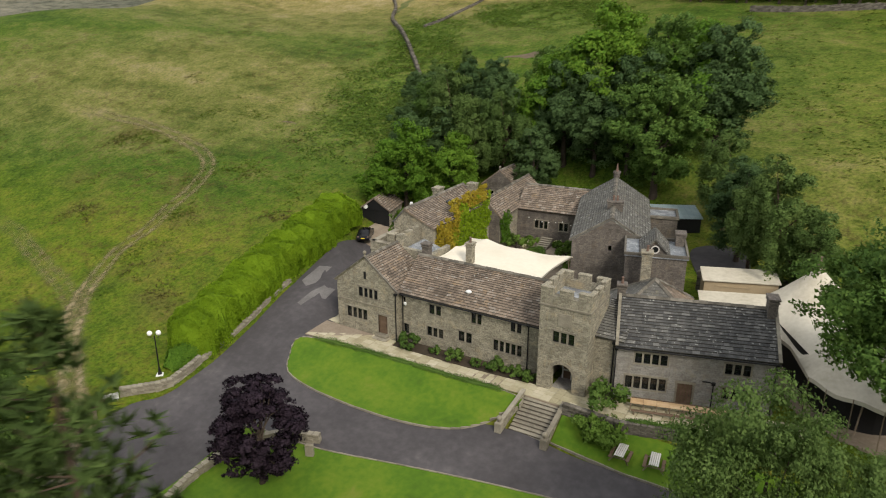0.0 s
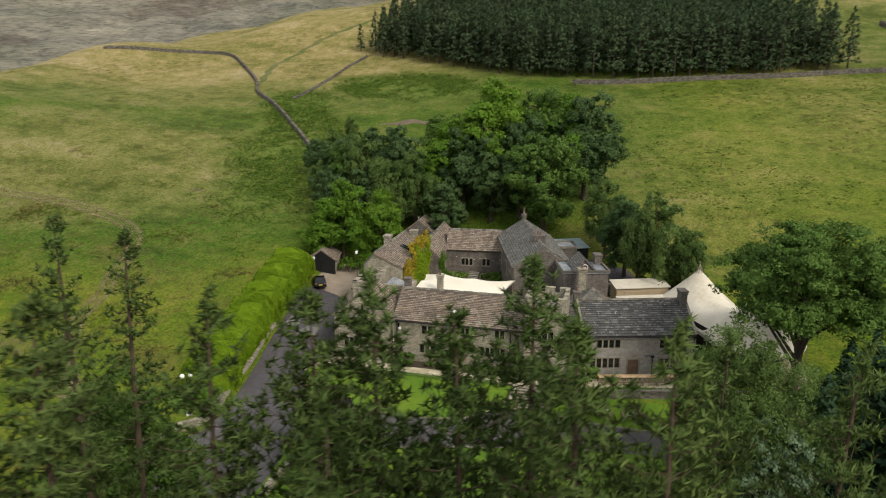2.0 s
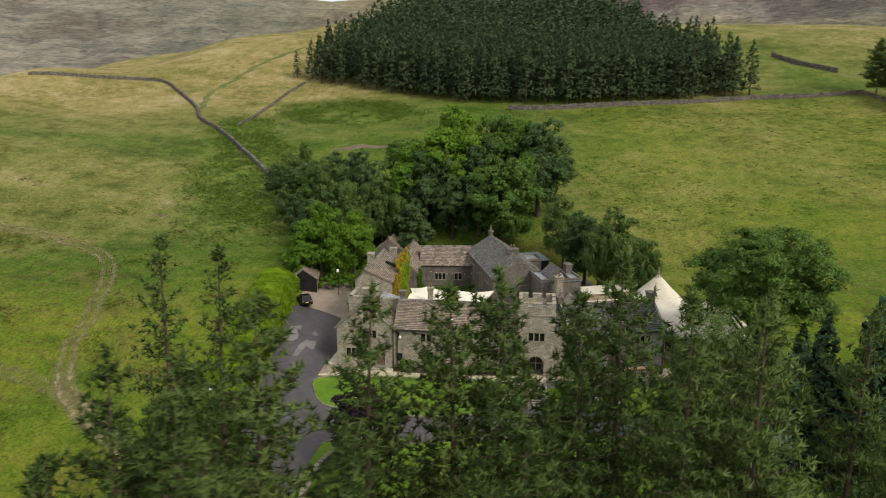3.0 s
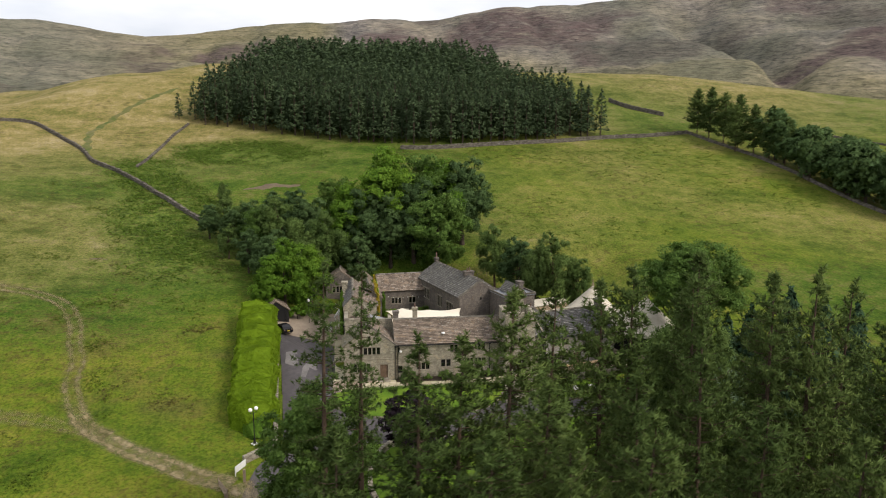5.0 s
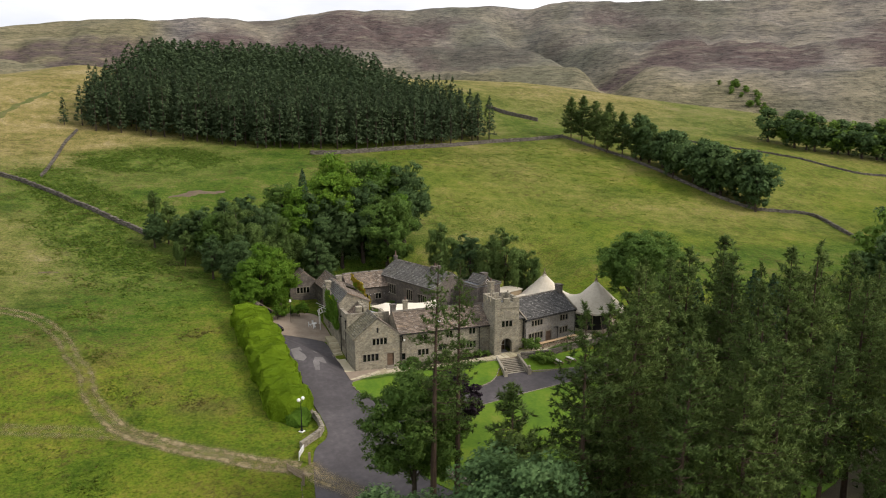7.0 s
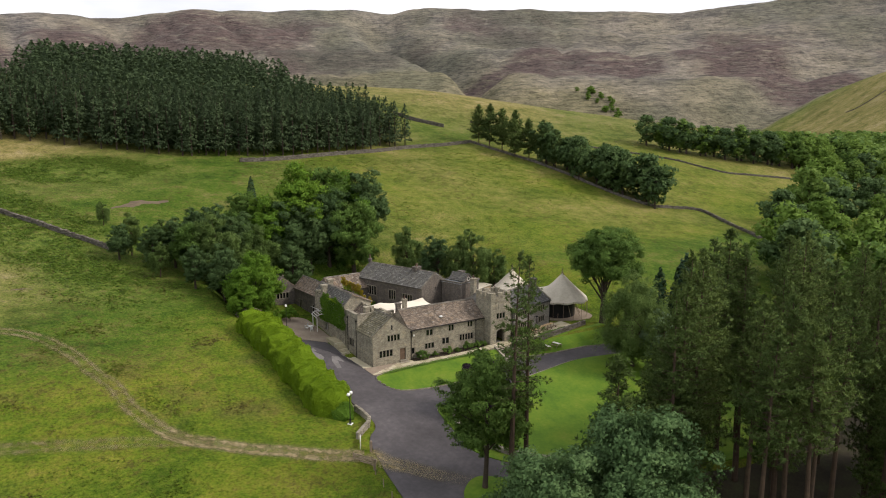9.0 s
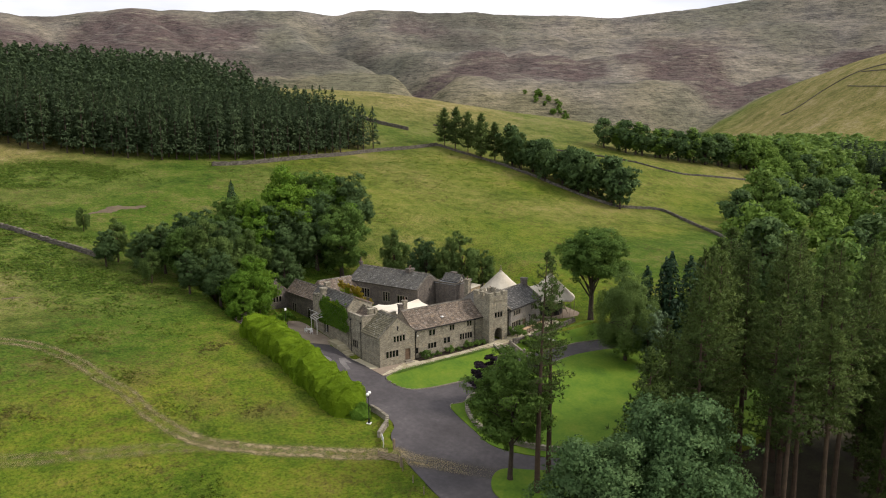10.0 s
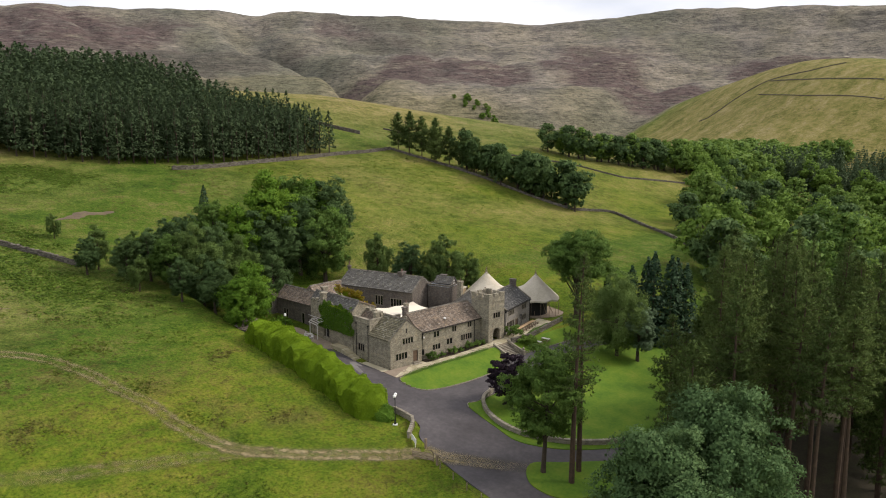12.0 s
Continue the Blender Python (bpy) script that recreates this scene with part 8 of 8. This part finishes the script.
def stairs(name, x0, x1, y_top, z_top, n, tread, rise, label, m=Matrix()):
    """Worn treads that lip over risers; shade on both is put into darker stone."""
    t = thing(name, m, label, "steps", kind="structure")
    for i in range(n):
        y0, z = y_top - (i + 1) * tread, z_top - i * rise
        part("tread", Geo().block(x0, y0 - 0.04, z - 0.06, x1, y0 + tread + 0.02, z, 0.02), M_DRESSED, t)
        part("riser", Geo().box(x0 + 0.02, y0 + 0.03, z_top - n * rise - 0.4, x1 - 0.02, y0 + tread, z - 0.062), M_WALL_DARK, t)
    return t


def ramp_wall(name, p, q, z0, z1, label):
    """A thin wall beside steps with a smooth sloping cope."""
    t = thing(name, Matrix(), label, "wall", kind="structure")
    p, q = Vector(p), Vector(q)
    d = (q - p).normalized()
    s2 = Vector((-d.y, d.x))
    for nm, w, lo, hi, mat in (("wall_body", 0.15, None, 0.0, M_WALL), ("cope", 0.2, 0.0, 0.1, M_DRESSED)):
        vs = []
        for k in range(7):
            c = p.lerp(q, k / 6)
            z = z0 + (z1 - z0) * (k / 6) ** 1.15
            bottom = min(z0, z1) - 1.6 if lo is None else z
            for o in (-w, w):
                vs += [(c.x + s2.x * o, c.y + s2.y * o, bottom), (c.x + s2.x * o, c.y + s2.y * o, z + hi)]
        fs = []
        for k in range(6):
            a0, b0 = 4 * k, 4 * k + 4
            fs += [(a0, b0, b0 + 1, a0 + 1), (a0 + 2, a0 + 3, b0 + 3, b0 + 2), (a0 + 1, b0 + 1, b0 + 3, a0 + 3), (a0, a0 + 2, b0 + 2, b0)]
        fs += [(0, 1, 3, 2), (24, 26, 27, 25)]
        part(nm, Geo().add(vs, fs), mat, t)
    return t


def stone_run(name, path, height, thick, label, kind="", mat=None, seed=1, cope=True, category="wall"):
    """A dry stone wall: rough stones in courses, joined, on a core, with cope stones along the top."""
    rnd = random.Random(seed)
    t = thing(name, Matrix(), label, category, kind=kind or "structure")
    g = Geo()
    pts = along(path, 0.55)
    for x, y, d in pts:
        z = gz(x, y) - 0.15
        zz = 0.0
        while zz < height:
            hh = rnd.uniform(0.16, 0.3)
            m = Matrix.LocRotScale((x + rnd.uniform(-0.04, 0.04), y + rnd.uniform(-0.04, 0.04), z + zz), Euler((rnd.uniform(-0.05, 0.05), rnd.uniform(-0.05, 0.05), d + rnd.uniform(-0.08, 0.08))), None)
            g.block(-0.33, -thick / 2 * rnd.uniform(0.85, 1.08), 0, 0.33, thick / 2 * rnd.uniform(0.85, 1.08), hh, 0.03, m)
            zz += hh
    tagged(part("stones", g, mat or M_DRYSTONE, t), kind="stuff")
    if cope and len(pts) < 300:
        for x, y, d in pts:
            part("cope_stone", Geo().block(-0.26, -thick / 2 - 0.04, 0, 0.26, thick / 2 + 0.04, 0.17, 0.04), mat or M_DRYSTONE, t, "", Matrix.LocRotScale((x, y, gz(x, y) - 0.15 + height + 0.05), Euler((0, rnd.uniform(-0.06, 0.06), d)), None))
    return t


terrace()
stairs("garden_steps", -22.2, -18.7, 51.1, 0.4, 10, 0.36, 0.175, "broad worn stone steps up to the terrace")
ramp_wall("step_wall", (-22.75, 47.2), (-22.4, 51.2), gz(-22.75, 47.2) + 0.75, 0.95, "thin sloping stone wall beside the steps")
ramp_wall("step_wall", (-18.5, 47.0), (-18.5, 51.0), gz(-18.5, 47.0) + 0.75, 0.95, "thin sloping stone wall beside the steps")
stone_run("terrace_wall", [(-18.0, 50.2), (-13.5, 49.9), (-6, 51.2), (2, 53.2)], 0.9, 0.4, "low retaining wall below the terrace", mat=M_DRYSTONE, seed=4)
stone_run("garden_wall", rounded([(-36.2, 39.2), (-39.6, 37.9), (-42.0, 35.0), (-42.9, 31), (-42.0, 26.4), (-38.5, 21.0), (-33, 17.0), (-25, 13.8)], 8, False), 0.75, 0.5, "curved low stone wall round the lower lawn", mat=M_DRESSED, seed=5)
stone_run("lamp_wall", [(-57.8, 36.0), (-55.2, 38.0), (-54.5, 39.0), (-54.6, 41.4), (-54.9, 43.2)], 0.9, 0.4, "low rough wall beside the lamp", mat=M_DRESSED, seed=6)
stone_run("hedge_wall", [(-55.0, 43.4), (-55.4, 50), (-56.0, 58)], 0.45, 0.4, "low stone edging below the hedge", mat=M_DRESSED, seed=7)


def field_wall(path, label, seed, height=1.3):
    return stone_run("field_wall", rounded(path, 6, False), height, 0.7, label, seed=seed, cope=False)


field_wall([(-76, 121), (-90, 138), (-105, 155.6), (-117, 168), (-124, 180), (-136, 195), (-148.5, 208), (-160, 209), (-175, 203), (-190, 195)], "dark dry stone wall climbing the hillside", 11, 1.05)
field_wall([(-104, 164), (-103, 181), (-102, 196), (-99.5, 212)], "dry stone wall to the corner of the wood", 12, 0.6)
field_wall([(-28, 183.0), (-18, 183.4), (4, 188.4), (24, 193.6), (44, 198.6), (60, 201.6), (79, 204.5)], "dry stone wall along the foot of the wood", 13)
field_wall([(79, 205), (84, 192), (90, 176), (93, 158), (96, 140), (101, 125), (112, 121), (121, 117), (117, 103), (110, 87), (98, 70)], "dark dry stone wall round the field's lower edge", 15, 0.95)
field_wall([(64, 246), (71, 235.5), (80, 227.5)], "dry stone wall on the far field", 14, 1.6)
field_wall([(100, 235), (125, 208), (150, 187), (167, 171), (181, 153), (210, 146), (240, 141)], "dry stone wall on the far field", 16, 0.7)
field_wall([(575, 312), (577, 303), (595, 296), (614.5, 289.7), (632.6, 267.4), (620, 225), (628, 196)], "dry stone wall climbing the bare spur", 17, 0.8)
field_wall([(627.5, 264.5), (590.6, 218.9), (561.6, 174.1), (549.4, 141.6)], "dry stone wall across the bare spur", 18, 0.7)
field_wall([(591.2, 260.5), (541.1, 199.8), (512.9, 130.5)], "dry stone wall across the bare spur", 19, 0.6)
stone_run("garden_wall", stone_run_later, 2.2, 0.5, "tall grey garden wall behind the shelter", mat=M_DRYSTONE, seed=8)


for x, y in ((-22.75, 47.1), (-18.5, 46.9)):
    solid("stone_ball", Geo().block(-0.3, -0.3, -0.4, 0.3, 0.3, 0.85, 0.05).tube([(0, 0, 0.85), (0, 0, 1.0)], [0.12, 0.1], 10).ball((0, 0, 1.2), 0.25), M_DRESSED, pose(x, y, gz(x, y)), "round stone ball on a short pier by the steps", "finial", "stone balls")


# ---- lamp, gate, fence ----
def street_lamp(x, y):
    t = thing("street_lamp", pose(x, y, gz(x, y)), "black iron lamp post with two white globes", "street lamp")
    part("base", Geo().tube([(0, 0, -0.2), (0, 0, 0.25), (0, 0, 0.3), (0, 0, 0.75)], [0.2, 0.2, 0.14, 0.1], 10), M_IRON, t)
    part("post", Geo().tube([(0, 0, 0.75), (0, 0, 4.2), (0, 0, 4.35)], [0.07, 0.05, 0.06], 10), M_IRON, t)
    part("arm", Geo().tube([(-0.42, 0, 4.35), (-0.4, 0, 4.12), (0, 0, 4.05), (0.4, 0, 4.12), (0.42, 0, 4.35)], [0.03] * 5, 6), M_IRON, t)
    for s in (-1, 1):
        part("globe", Geo().ball((0.42 * s, 0, 4.62), 0.26, 10, 16), M_GLOBE, t, "white opal globe")
    part("plinth", Geo().block(-0.35, -0.35, -0.3, 0.35, 0.35, 0.06), M_WHITE, t, "pale concrete footing")
    t.matrix_basis = pose(x, y, gz(x, y), 0, 0, 40)
    return t


street_lamp(-57.2, 39.8)


def yard_lantern(x, y):
    t = thing("lamp_post", pose(x, y, gz(x, y)), "thin post with a small white lantern in the yard", "lamp post")
    part("post", Geo().tube([(0, 0, -0.2), (0, 0, 4.0)], [0.05, 0.04], 8), M_IRON, t)
    part("lantern", Geo().block(-0.16, -0.16, 4.0, 0.16, 0.16, 4.45, 0.06), M_GLOBE, t, "white lantern")


yard_lantern(-52.3, 78.6)


def fence(path, step, label):
    t = thing("wire_fence", Matrix(), label, "fence")
    pts = along(path, step)
    tops = []
    for x, y, d in pts:
        z = gz(x, y)
        part("post", Geo().block(x - 0.05, y - 0.05, z - 0.3, x + 0.05, y + 0.05, z + 1.15, 0.02), M_WOOD, t)
        tops.append((x, y, z))
    for k in (0.45, 0.75, 1.05):
        for p, q in zip(tops, tops[1:]):
            part("wire", Geo().tube([(p[0], p[1], p[2] + k), (q[0], q[1], q[2] + k)], [0.008, 0.008], 3), M_IRON, t)
    return t


fence([(-59.4, 27.6), (-60.4, 20), (-61.6, 12), (-64, 2), (-68, -8)], 3.0, "post and wire fence beside the road")


def gate(x, y):
    t = thing("field_gate", pose(x, y, gz(x, y), 0, 0, 118), "open grey timber field gate", "gate")
    for i in range(5):
        part("bar", Geo().box(0.1, -0.03, 0.25 + 0.22 * i, 3.1, 0.03, 0.36 + 0.22 * i), M_WOOD, t)
    part("brace", Geo().tube([(0.15, 0.05, 0.3), (3.0, 0.05, 1.25)], [0.04, 0.04], 4), M_WOOD, t)
    for k in (0.0, 3.1):
        part("stile", Geo().box(k, -0.05, 0.15, k + 0.1, 0.05, 1.4), M_WOOD, t)
    return t


gate(-58.9, 29.4)
for px, py in ((-59.0, 28.6), (-57.5, 32.6)):
    solid("gate_post", Geo().block(-0.14, -0.14, -0.4, 0.14, 0.14, 1.55, 0.05), M_WOOD, pose(px, py, gz(px, py)), "thick timber gate post", "gate post")
solid("notice_board", Geo().box(-1.1, -0.03, 0.3, 1.1, 0.03, 1.1).box(-1.0, 0.03, -0.3, -0.9, 0.1, 1.0).box(0.9, 0.03, -0.3, 1.0, 0.1, 1.0), M_WHITE, pose(-58.2, 34.4, gz(-58.2, 34.4), 0, 0, 65), "pale blank board by the gate", "sign")
solid("stone_marker", Geo().block(-0.35, -0.15, -0.3, 0.35, 0.15, 1.2, 0.12), M_DRESSED, pose(-35.6, 37.6, gz(-35.6, 37.6), 0, 0, 20), "upright pale stone beside the drive", "stone")


# ---- furniture ----
def long_table():
    t = thing("long_table", pose(-13.4, 52.9, gz(-9, 54) + 0.05, 0, 0, 15.5), "very long oiled timber trestle table before the wing", "table")
    n = 9
    for i in range(n):
        for k in range(3):
            part("board", Geo().block(i * 1.07 + 0.01, 0.28 * k + 0.01, 0.7, (i + 1) * 1.07 - 0.01, 0.28 * k + 0.27, 0.76, 0.008), M_OILED, t)
    for i in range(n + 1):
        for y in (0.06, 0.7):
            part("leg", Geo().box(i * 1.06, y, -0.05, i * 1.06 + 0.08, y + 0.08, 0.7), M_WOOD, t)
    for s in (-0.75, 1.25):
        b = thing("long_bench", pose(-13.4, 52.9, gz(-9, 54) + 0.05, 0, 0, 15.5) @ pose(0, s, 0), "long timber bench beside the table", "bench", "benches at the long table")
        part("seat", Geo().block(0.1, 0, 0.4, 9.5, 0.32, 0.45), M_DOOR, b)
        for i in range(7):
            part("leg", Geo().box(0.3 + i * 1.5, 0.04, -0.05, 0.38 + i * 1.5, 0.28, 0.4), M_WOOD, b)


long_table()


def picnic_table():
    t = thing("picnic_table", Matrix(), "weathered grey picnic table with fixed benches", "picnic table", "picnic tables")
    for i in range(5):
        part("board", Geo().block(-0.9, -0.37 + 0.15 * i, 0.72, 0.9, -0.245 + 0.15 * i, 0.76, 0.008), M_BLEACHED, t)
    for s in (-0.82, 0.56):
        part("bench_board", Geo().block(-0.9, s, 0.42, 0.9, s + 0.26, 0.46, 0.008), M_DOOR, t)
    for x in (-0.65, 0.65):
        part("leg_frame", Geo().tube([(x, -0.75, -0.05), (x, -0.25, 0.72)], [0.05, 0.05], 4).tube([(x, 0.75, -0.05), (x, 0.25, 0.72)], [0.05, 0.05], 4).box(x - 0.03, -0.8, 0.36, x + 0.03, 0.8, 0.42), M_WOOD, t)
    return t


pt = picnic_table()
for i, (x, y, r) in enumerate(((-12.5, 48.1, 92), (-9.9, 48.2, 98))):
    m = pose(x, y, gz(x, y) + 0.02, 0, 0, r)
    if i == 0:
        pt.matrix_basis = m
    else:
        copy_thing(pt, m)


def car(paint, label, m, estate=False):
    """A car: shaped body, glass house, four wheels with tyre and rim, lights and plates."""
    t = thing("car", m, label, "car", "parked cars")
    side = [(-2.15, 0.35), (-2.2, 0.62), (-2.1, 0.85), (-1.1, 0.95), (-0.45, 1.42), (0.9, 1.46), (1.75, 1.1 if not estate else 1.35), (2.1, 0.95), (2.2, 0.6), (2.15, 0.32)]
    g = Geo()
    ring_x = [(-0.9, 0.9), (-0.82, 1.0), (0, 1.02), (0.82, 1.0), (0.9, 0.9)]
    n = len(side)
    vs = []
    for w, zk in ((-0.88, 0.0), (-0.8, 1.0), (0.8, 1.0), (0.88, 0.0)):
        for x, z in side:
            tuck = 0.16 * max(0, z - 0.9) / 0.5
            vs.append((x * (0.985 if zk else 1), math.copysign(abs(w) - (tuck if abs(w) < 0.85 else tuck), w), z if zk else max(0.3, z - 0.05)))
    fs = []
    for k in range(3):
        for i in range(n - 1):
            fs.append((k * n + i, k * n + i + 1, (k + 1) * n + i + 1, (k + 1) * n + i))
    fs += [tuple(range(n))[::-1], tuple(range(3 * n, 4 * n))]
    part("body", g.add(vs, fs), paint, t)
    part("windscreen", Geo().add([(-1.06, -0.68, 0.98), (-1.06, 0.68, 0.98), (-0.5, 0.6, 1.41), (-0.5, -0.6, 1.41)], [(0, 1, 2, 3)]), M_CARBLACK, t)
    part("rear_window", Geo().add([(1.72, -0.62, 1.14), (1.72, 0.62, 1.14), (0.98, 0.56, 1.46), (0.98, -0.56, 1.46)], [(3, 2, 1, 0)]), M_CARBLACK, t)
    for s in (-1, 1):
        part("side_window", Geo().add([(-0.85, s * 0.86, 1.0), (1.5, s * 0.86, 1.05), (0.9, s * 0.76, 1.4), (-0.4, s * 0.76, 1.38)], [(0, 1, 2, 3)]), M_CARBLACK, t)
        part("headlight", Geo().ball((-2.12, s * 0.62, 0.68), 0.13, 6, 8, (0.5, 1.2, 0.8)), M_WHITE, t)
        part("tail_light", Geo().box(2.12, s * 0.66 - 0.1, 0.72, 2.2, s * 0.66 + 0.1, 0.9), M_TERRACOTTA, t)
        for x in (-1.35, 1.35):
            w = part("wheel", Geo().tube([(x, s * 0.7, 0.32), (x, s * 0.9, 0.32)], [0.32, 0.32], 16), M_RUBBER, t)
            part("rim", Geo().tube([(x, s * 0.89, 0.32), (x, s * 0.915, 0.32)], [0.2, 0.19], 12), M_CARSILVER, w)
    part("number_plate", Geo().box(-2.235, -0.26, 0.5, -2.2, 0.26, 0.61), M_WHITE, t)
    part("number_plate", Geo().box(2.16, -0.26, 0.55, 2.22, 0.26, 0.67), M_YELLOW, t, "plain yellow plate")
    return t


car(M_CARBLACK, "black parked car at the end of the drive", pose(-56.4, 73.4, gz(-56.4, 73.4) - 0.02, 0, -2, -62))


def arbour(m):
    """A white-painted slatted arbour with a curved roof, open at the front."""
    t = thing("arbour", m, "white-painted slatted garden arbour against the yard wall", "arbour")
    for x in (-1.3, 1.3):
        for y in (0.0, 1.6):
            part("post", Geo().box(x - 0.06, y - 0.06, -0.2, x + 0.06, y + 0.06, 2.0), M_BLEACHED, t)
        arc = [(x, 0.8 - 0.95 * math.cos(math.pi * i / 8), 2.0 + 0.6 * math.sin(math.pi * i / 8)) for i in range(9)]
        part("rafter", Geo().tube(arc, [0.06] * 9, 6), M_BLEACHED, t)
    for i in range(7):
        a1 = math.pi * (i + 0.5) / 7
        y, z = 0.8 - 0.97 * math.cos(a1), 2.02 + 0.62 * math.sin(a1)
        part("slat", Geo().box(-1.45, y - 0.06, z, 1.45, y + 0.06, z + 0.05), M_BLEACHED, t)
    for i in range(4):
        part("back_rail", Geo().box(-1.24, 1.57, 0.4 + i * 0.45, 1.24, 1.62, 0.5 + i * 0.45), M_BLEACHED, t)
    return t


def garden_chair(m):
    t = thing("garden_chair", m, "white slatted garden chair under the arbour", "chair", "garden chairs")
    part("seat", Geo().block(-0.24, -0.24, 0.42, 0.24, 0.24, 0.46, 0.01), M_WHITE, t)
    part("backrest", Geo().block(-0.24, 0.2, 0.46, 0.24, 0.25, 0.95, 0.02), M_WHITE, t)
    for x in (-0.2, 0.2):
        for y in (-0.2, 0.2):
            part("leg", Geo().box(x - 0.025, y - 0.025, -0.05, x + 0.025, y + 0.025, 0.42), M_WHITE, t)
    return t


AX, AY = -47.3, 76.4
arbour(pose(AX, AY, gz(AX, AY), 0, 0, -98) @ Matrix.Scale(1.25, 4))
table = thing("garden_table", pose(AX - 1.1, AY - 0.3, gz(AX - 1.1, AY)), "round white garden table on the gravel", "table")
part("tabletop", Geo().tube([(0, 0, 0.7), (0, 0, 0.74)], [0.5, 0.5], 16), M_WHITE, table)
part("pedestal", Geo().tube([(0, 0, -0.05), (0, 0, 0.05), (0, 0, 0.7)], [0.25, 0.05, 0.05], 10), M_WHITE, table)
for dx, dy, r in ((-1.0, 0.9, 40), (-1.2, -1.2, 150), (-1.9, -0.2, 95)):
    garden_chair(pose(AX + dx, AY + dy, gz(AX + dx, AY + dy), 0, 0, r))


# ---- service yard behind the hall ----
def store():
    z = gz(-20, 96)
    t = thing("store_shed", pose(-22.6, 93.6, z, 0, 0, 26), "black timber store with blue-grey sheet roof", "shed")
    w, d, h0 = 5.8, 4.4, 6.0 - z
    part("wall", wall_mesh(w, h0 + 0.5), M_BLACK, t, "", pose(0, 0, -0.8))
    part("wall", wall_mesh(d, h0 + 0.5), M_BLACK, t, "", pose(0, d, -0.8, 0, 0, -90))
    part("wall", wall_mesh(d, h0 + 0.5), M_BLACK, t, "", pose(w, 0, -0.8, 0, 0, 90))
    part("wall", wall_mesh(w, h0 + 0.5), M_BLACK, t, "", pose(w, d, -0.8, 0, 0, 180))
    part("roof", Geo().add([(-0.2, -0.3, h0 - 0.2), (w + 0.2, -0.3, h0 - 0.2), (w + 0.2, d + 0.3, h0 + 0.3), (-0.2, d + 0.3, h0 + 0.3), (-0.2, -0.3, h0 - 0.28), (w + 0.2, -0.3, h0 - 0.28), (w + 0.2, d + 0.3, h0 + 0.22), (-0.2, d + 0.3, h0 + 0.22)], [(0, 1, 2, 3), (7, 6, 5, 4), (0, 4, 5, 1), (1, 5, 6, 2), (2, 6, 7, 3), (3, 7, 4, 0)]), M_ROOFSHEET, t)
    for i in range(9):
        x = 0.1 + i * (w - 0.2) / 8
        part("roof_rib", Geo().add([(x - 0.03, -0.3, h0 - 0.198), (x + 0.03, -0.3, h0 - 0.198), (x + 0.03, d + 0.3, h0 + 0.302), (x - 0.03, d + 0.3, h0 + 0.302), (x, -0.3, h0 - 0.15), (x, d + 0.3, h0 + 0.35)], [(0, 1, 4), (3, 5, 2), (0, 4, 5, 3), (1, 2, 5, 4), (0, 3, 2, 1)]), M_ROOFSHEET, t)
    b = thing("orange_box", pose(-25.2, 92.6, z, 0, 0, 26), "orange timber store with pale roof", "shed")
    part("box_body", Geo().block(0, 0, -0.5, 2.3, 2.2, h0 - 0.1, 0.03), M_ORANGE, b)
    part("lid", Geo().block(-0.1, -0.1, h0 - 0.1, 2.4, 2.3, h0 + 0.05, 0.03), M_ROOFSHEET, b)


store()


def yard_steps():
    """The stone stair along the west wall and its landing."""
    t = thing("outside_stair", pose(-45.9, 60.8, 0.2), "worn stone stair along the west wall", "steps", kind="structure")
    for i in range(9):
        part("step", Geo().block(-1.7, 1.6 + i * 0.5, -0.8, -0.1, 2.12 + i * 0.5, 0.12 + i * 0.17, 0.02), M_FLAG, t)
    part("landing", Geo().block(-1.7, 6.1, -0.8, -0.1, 9.6, 1.62, 0.03), M_FLAG, t)
    part("edge_stones", Geo().block(-1.95, 1.5, -0.8, -1.72, 9.6, 0.35, 0.03), M_DRESSED, t)
    part("path_edge", Geo().block(-1.9, -6.0, -0.8, -0.1, 1.5, 0.05, 0.03), M_FLAG, t)
    return t


yard_steps()


# ---- the court garden ----
def string_lights(path, label):
    """A sagging cable with small white bulbs."""
    t = thing("string_lights", Matrix(), label, "lights", "string lights")
    pts = []
    for p, q in zip(path, path[1:]):
        p, q = Vector(p), Vector(q)
        n = max(3, int((q - p).length / 0.9))
        for i in range(n):
            k = i / n
            c = p.lerp(q, k)
            pts.append((c.x, c.y, c.z - 0.5 * math.sin(math.pi * k)))
    pts.append(tuple(path[-1]))
    part("cable", Geo().tube(pts, [0.012] * len(pts), 4), M_IRON, t)
    for x, y, z in pts[1:-1]:
        part("bulb", Geo().ball((x, y, z - 0.08), 0.075, 5, 6), M_GLOBE, t)
    return t


string_lights([(-38.6, 85.2, 6.0), (-33.0, 85.8, 5.6), (-29.6, 86.0, 6.0), (-28.2, 80.0, 5.6), (-26.7, 73.6, 5.9)], "white fairy lights along the court walls")
stairs("court_steps", -35.4, -33.8, 84.8, gz(-34.6, 84) + 1.0, 6, 0.4, 0.16, "worn stone steps in the court garden")
fence([(-17.5, 101.5), (-13, 103.0), (-8, 103.5)], 2.2, "timber fence behind the store")
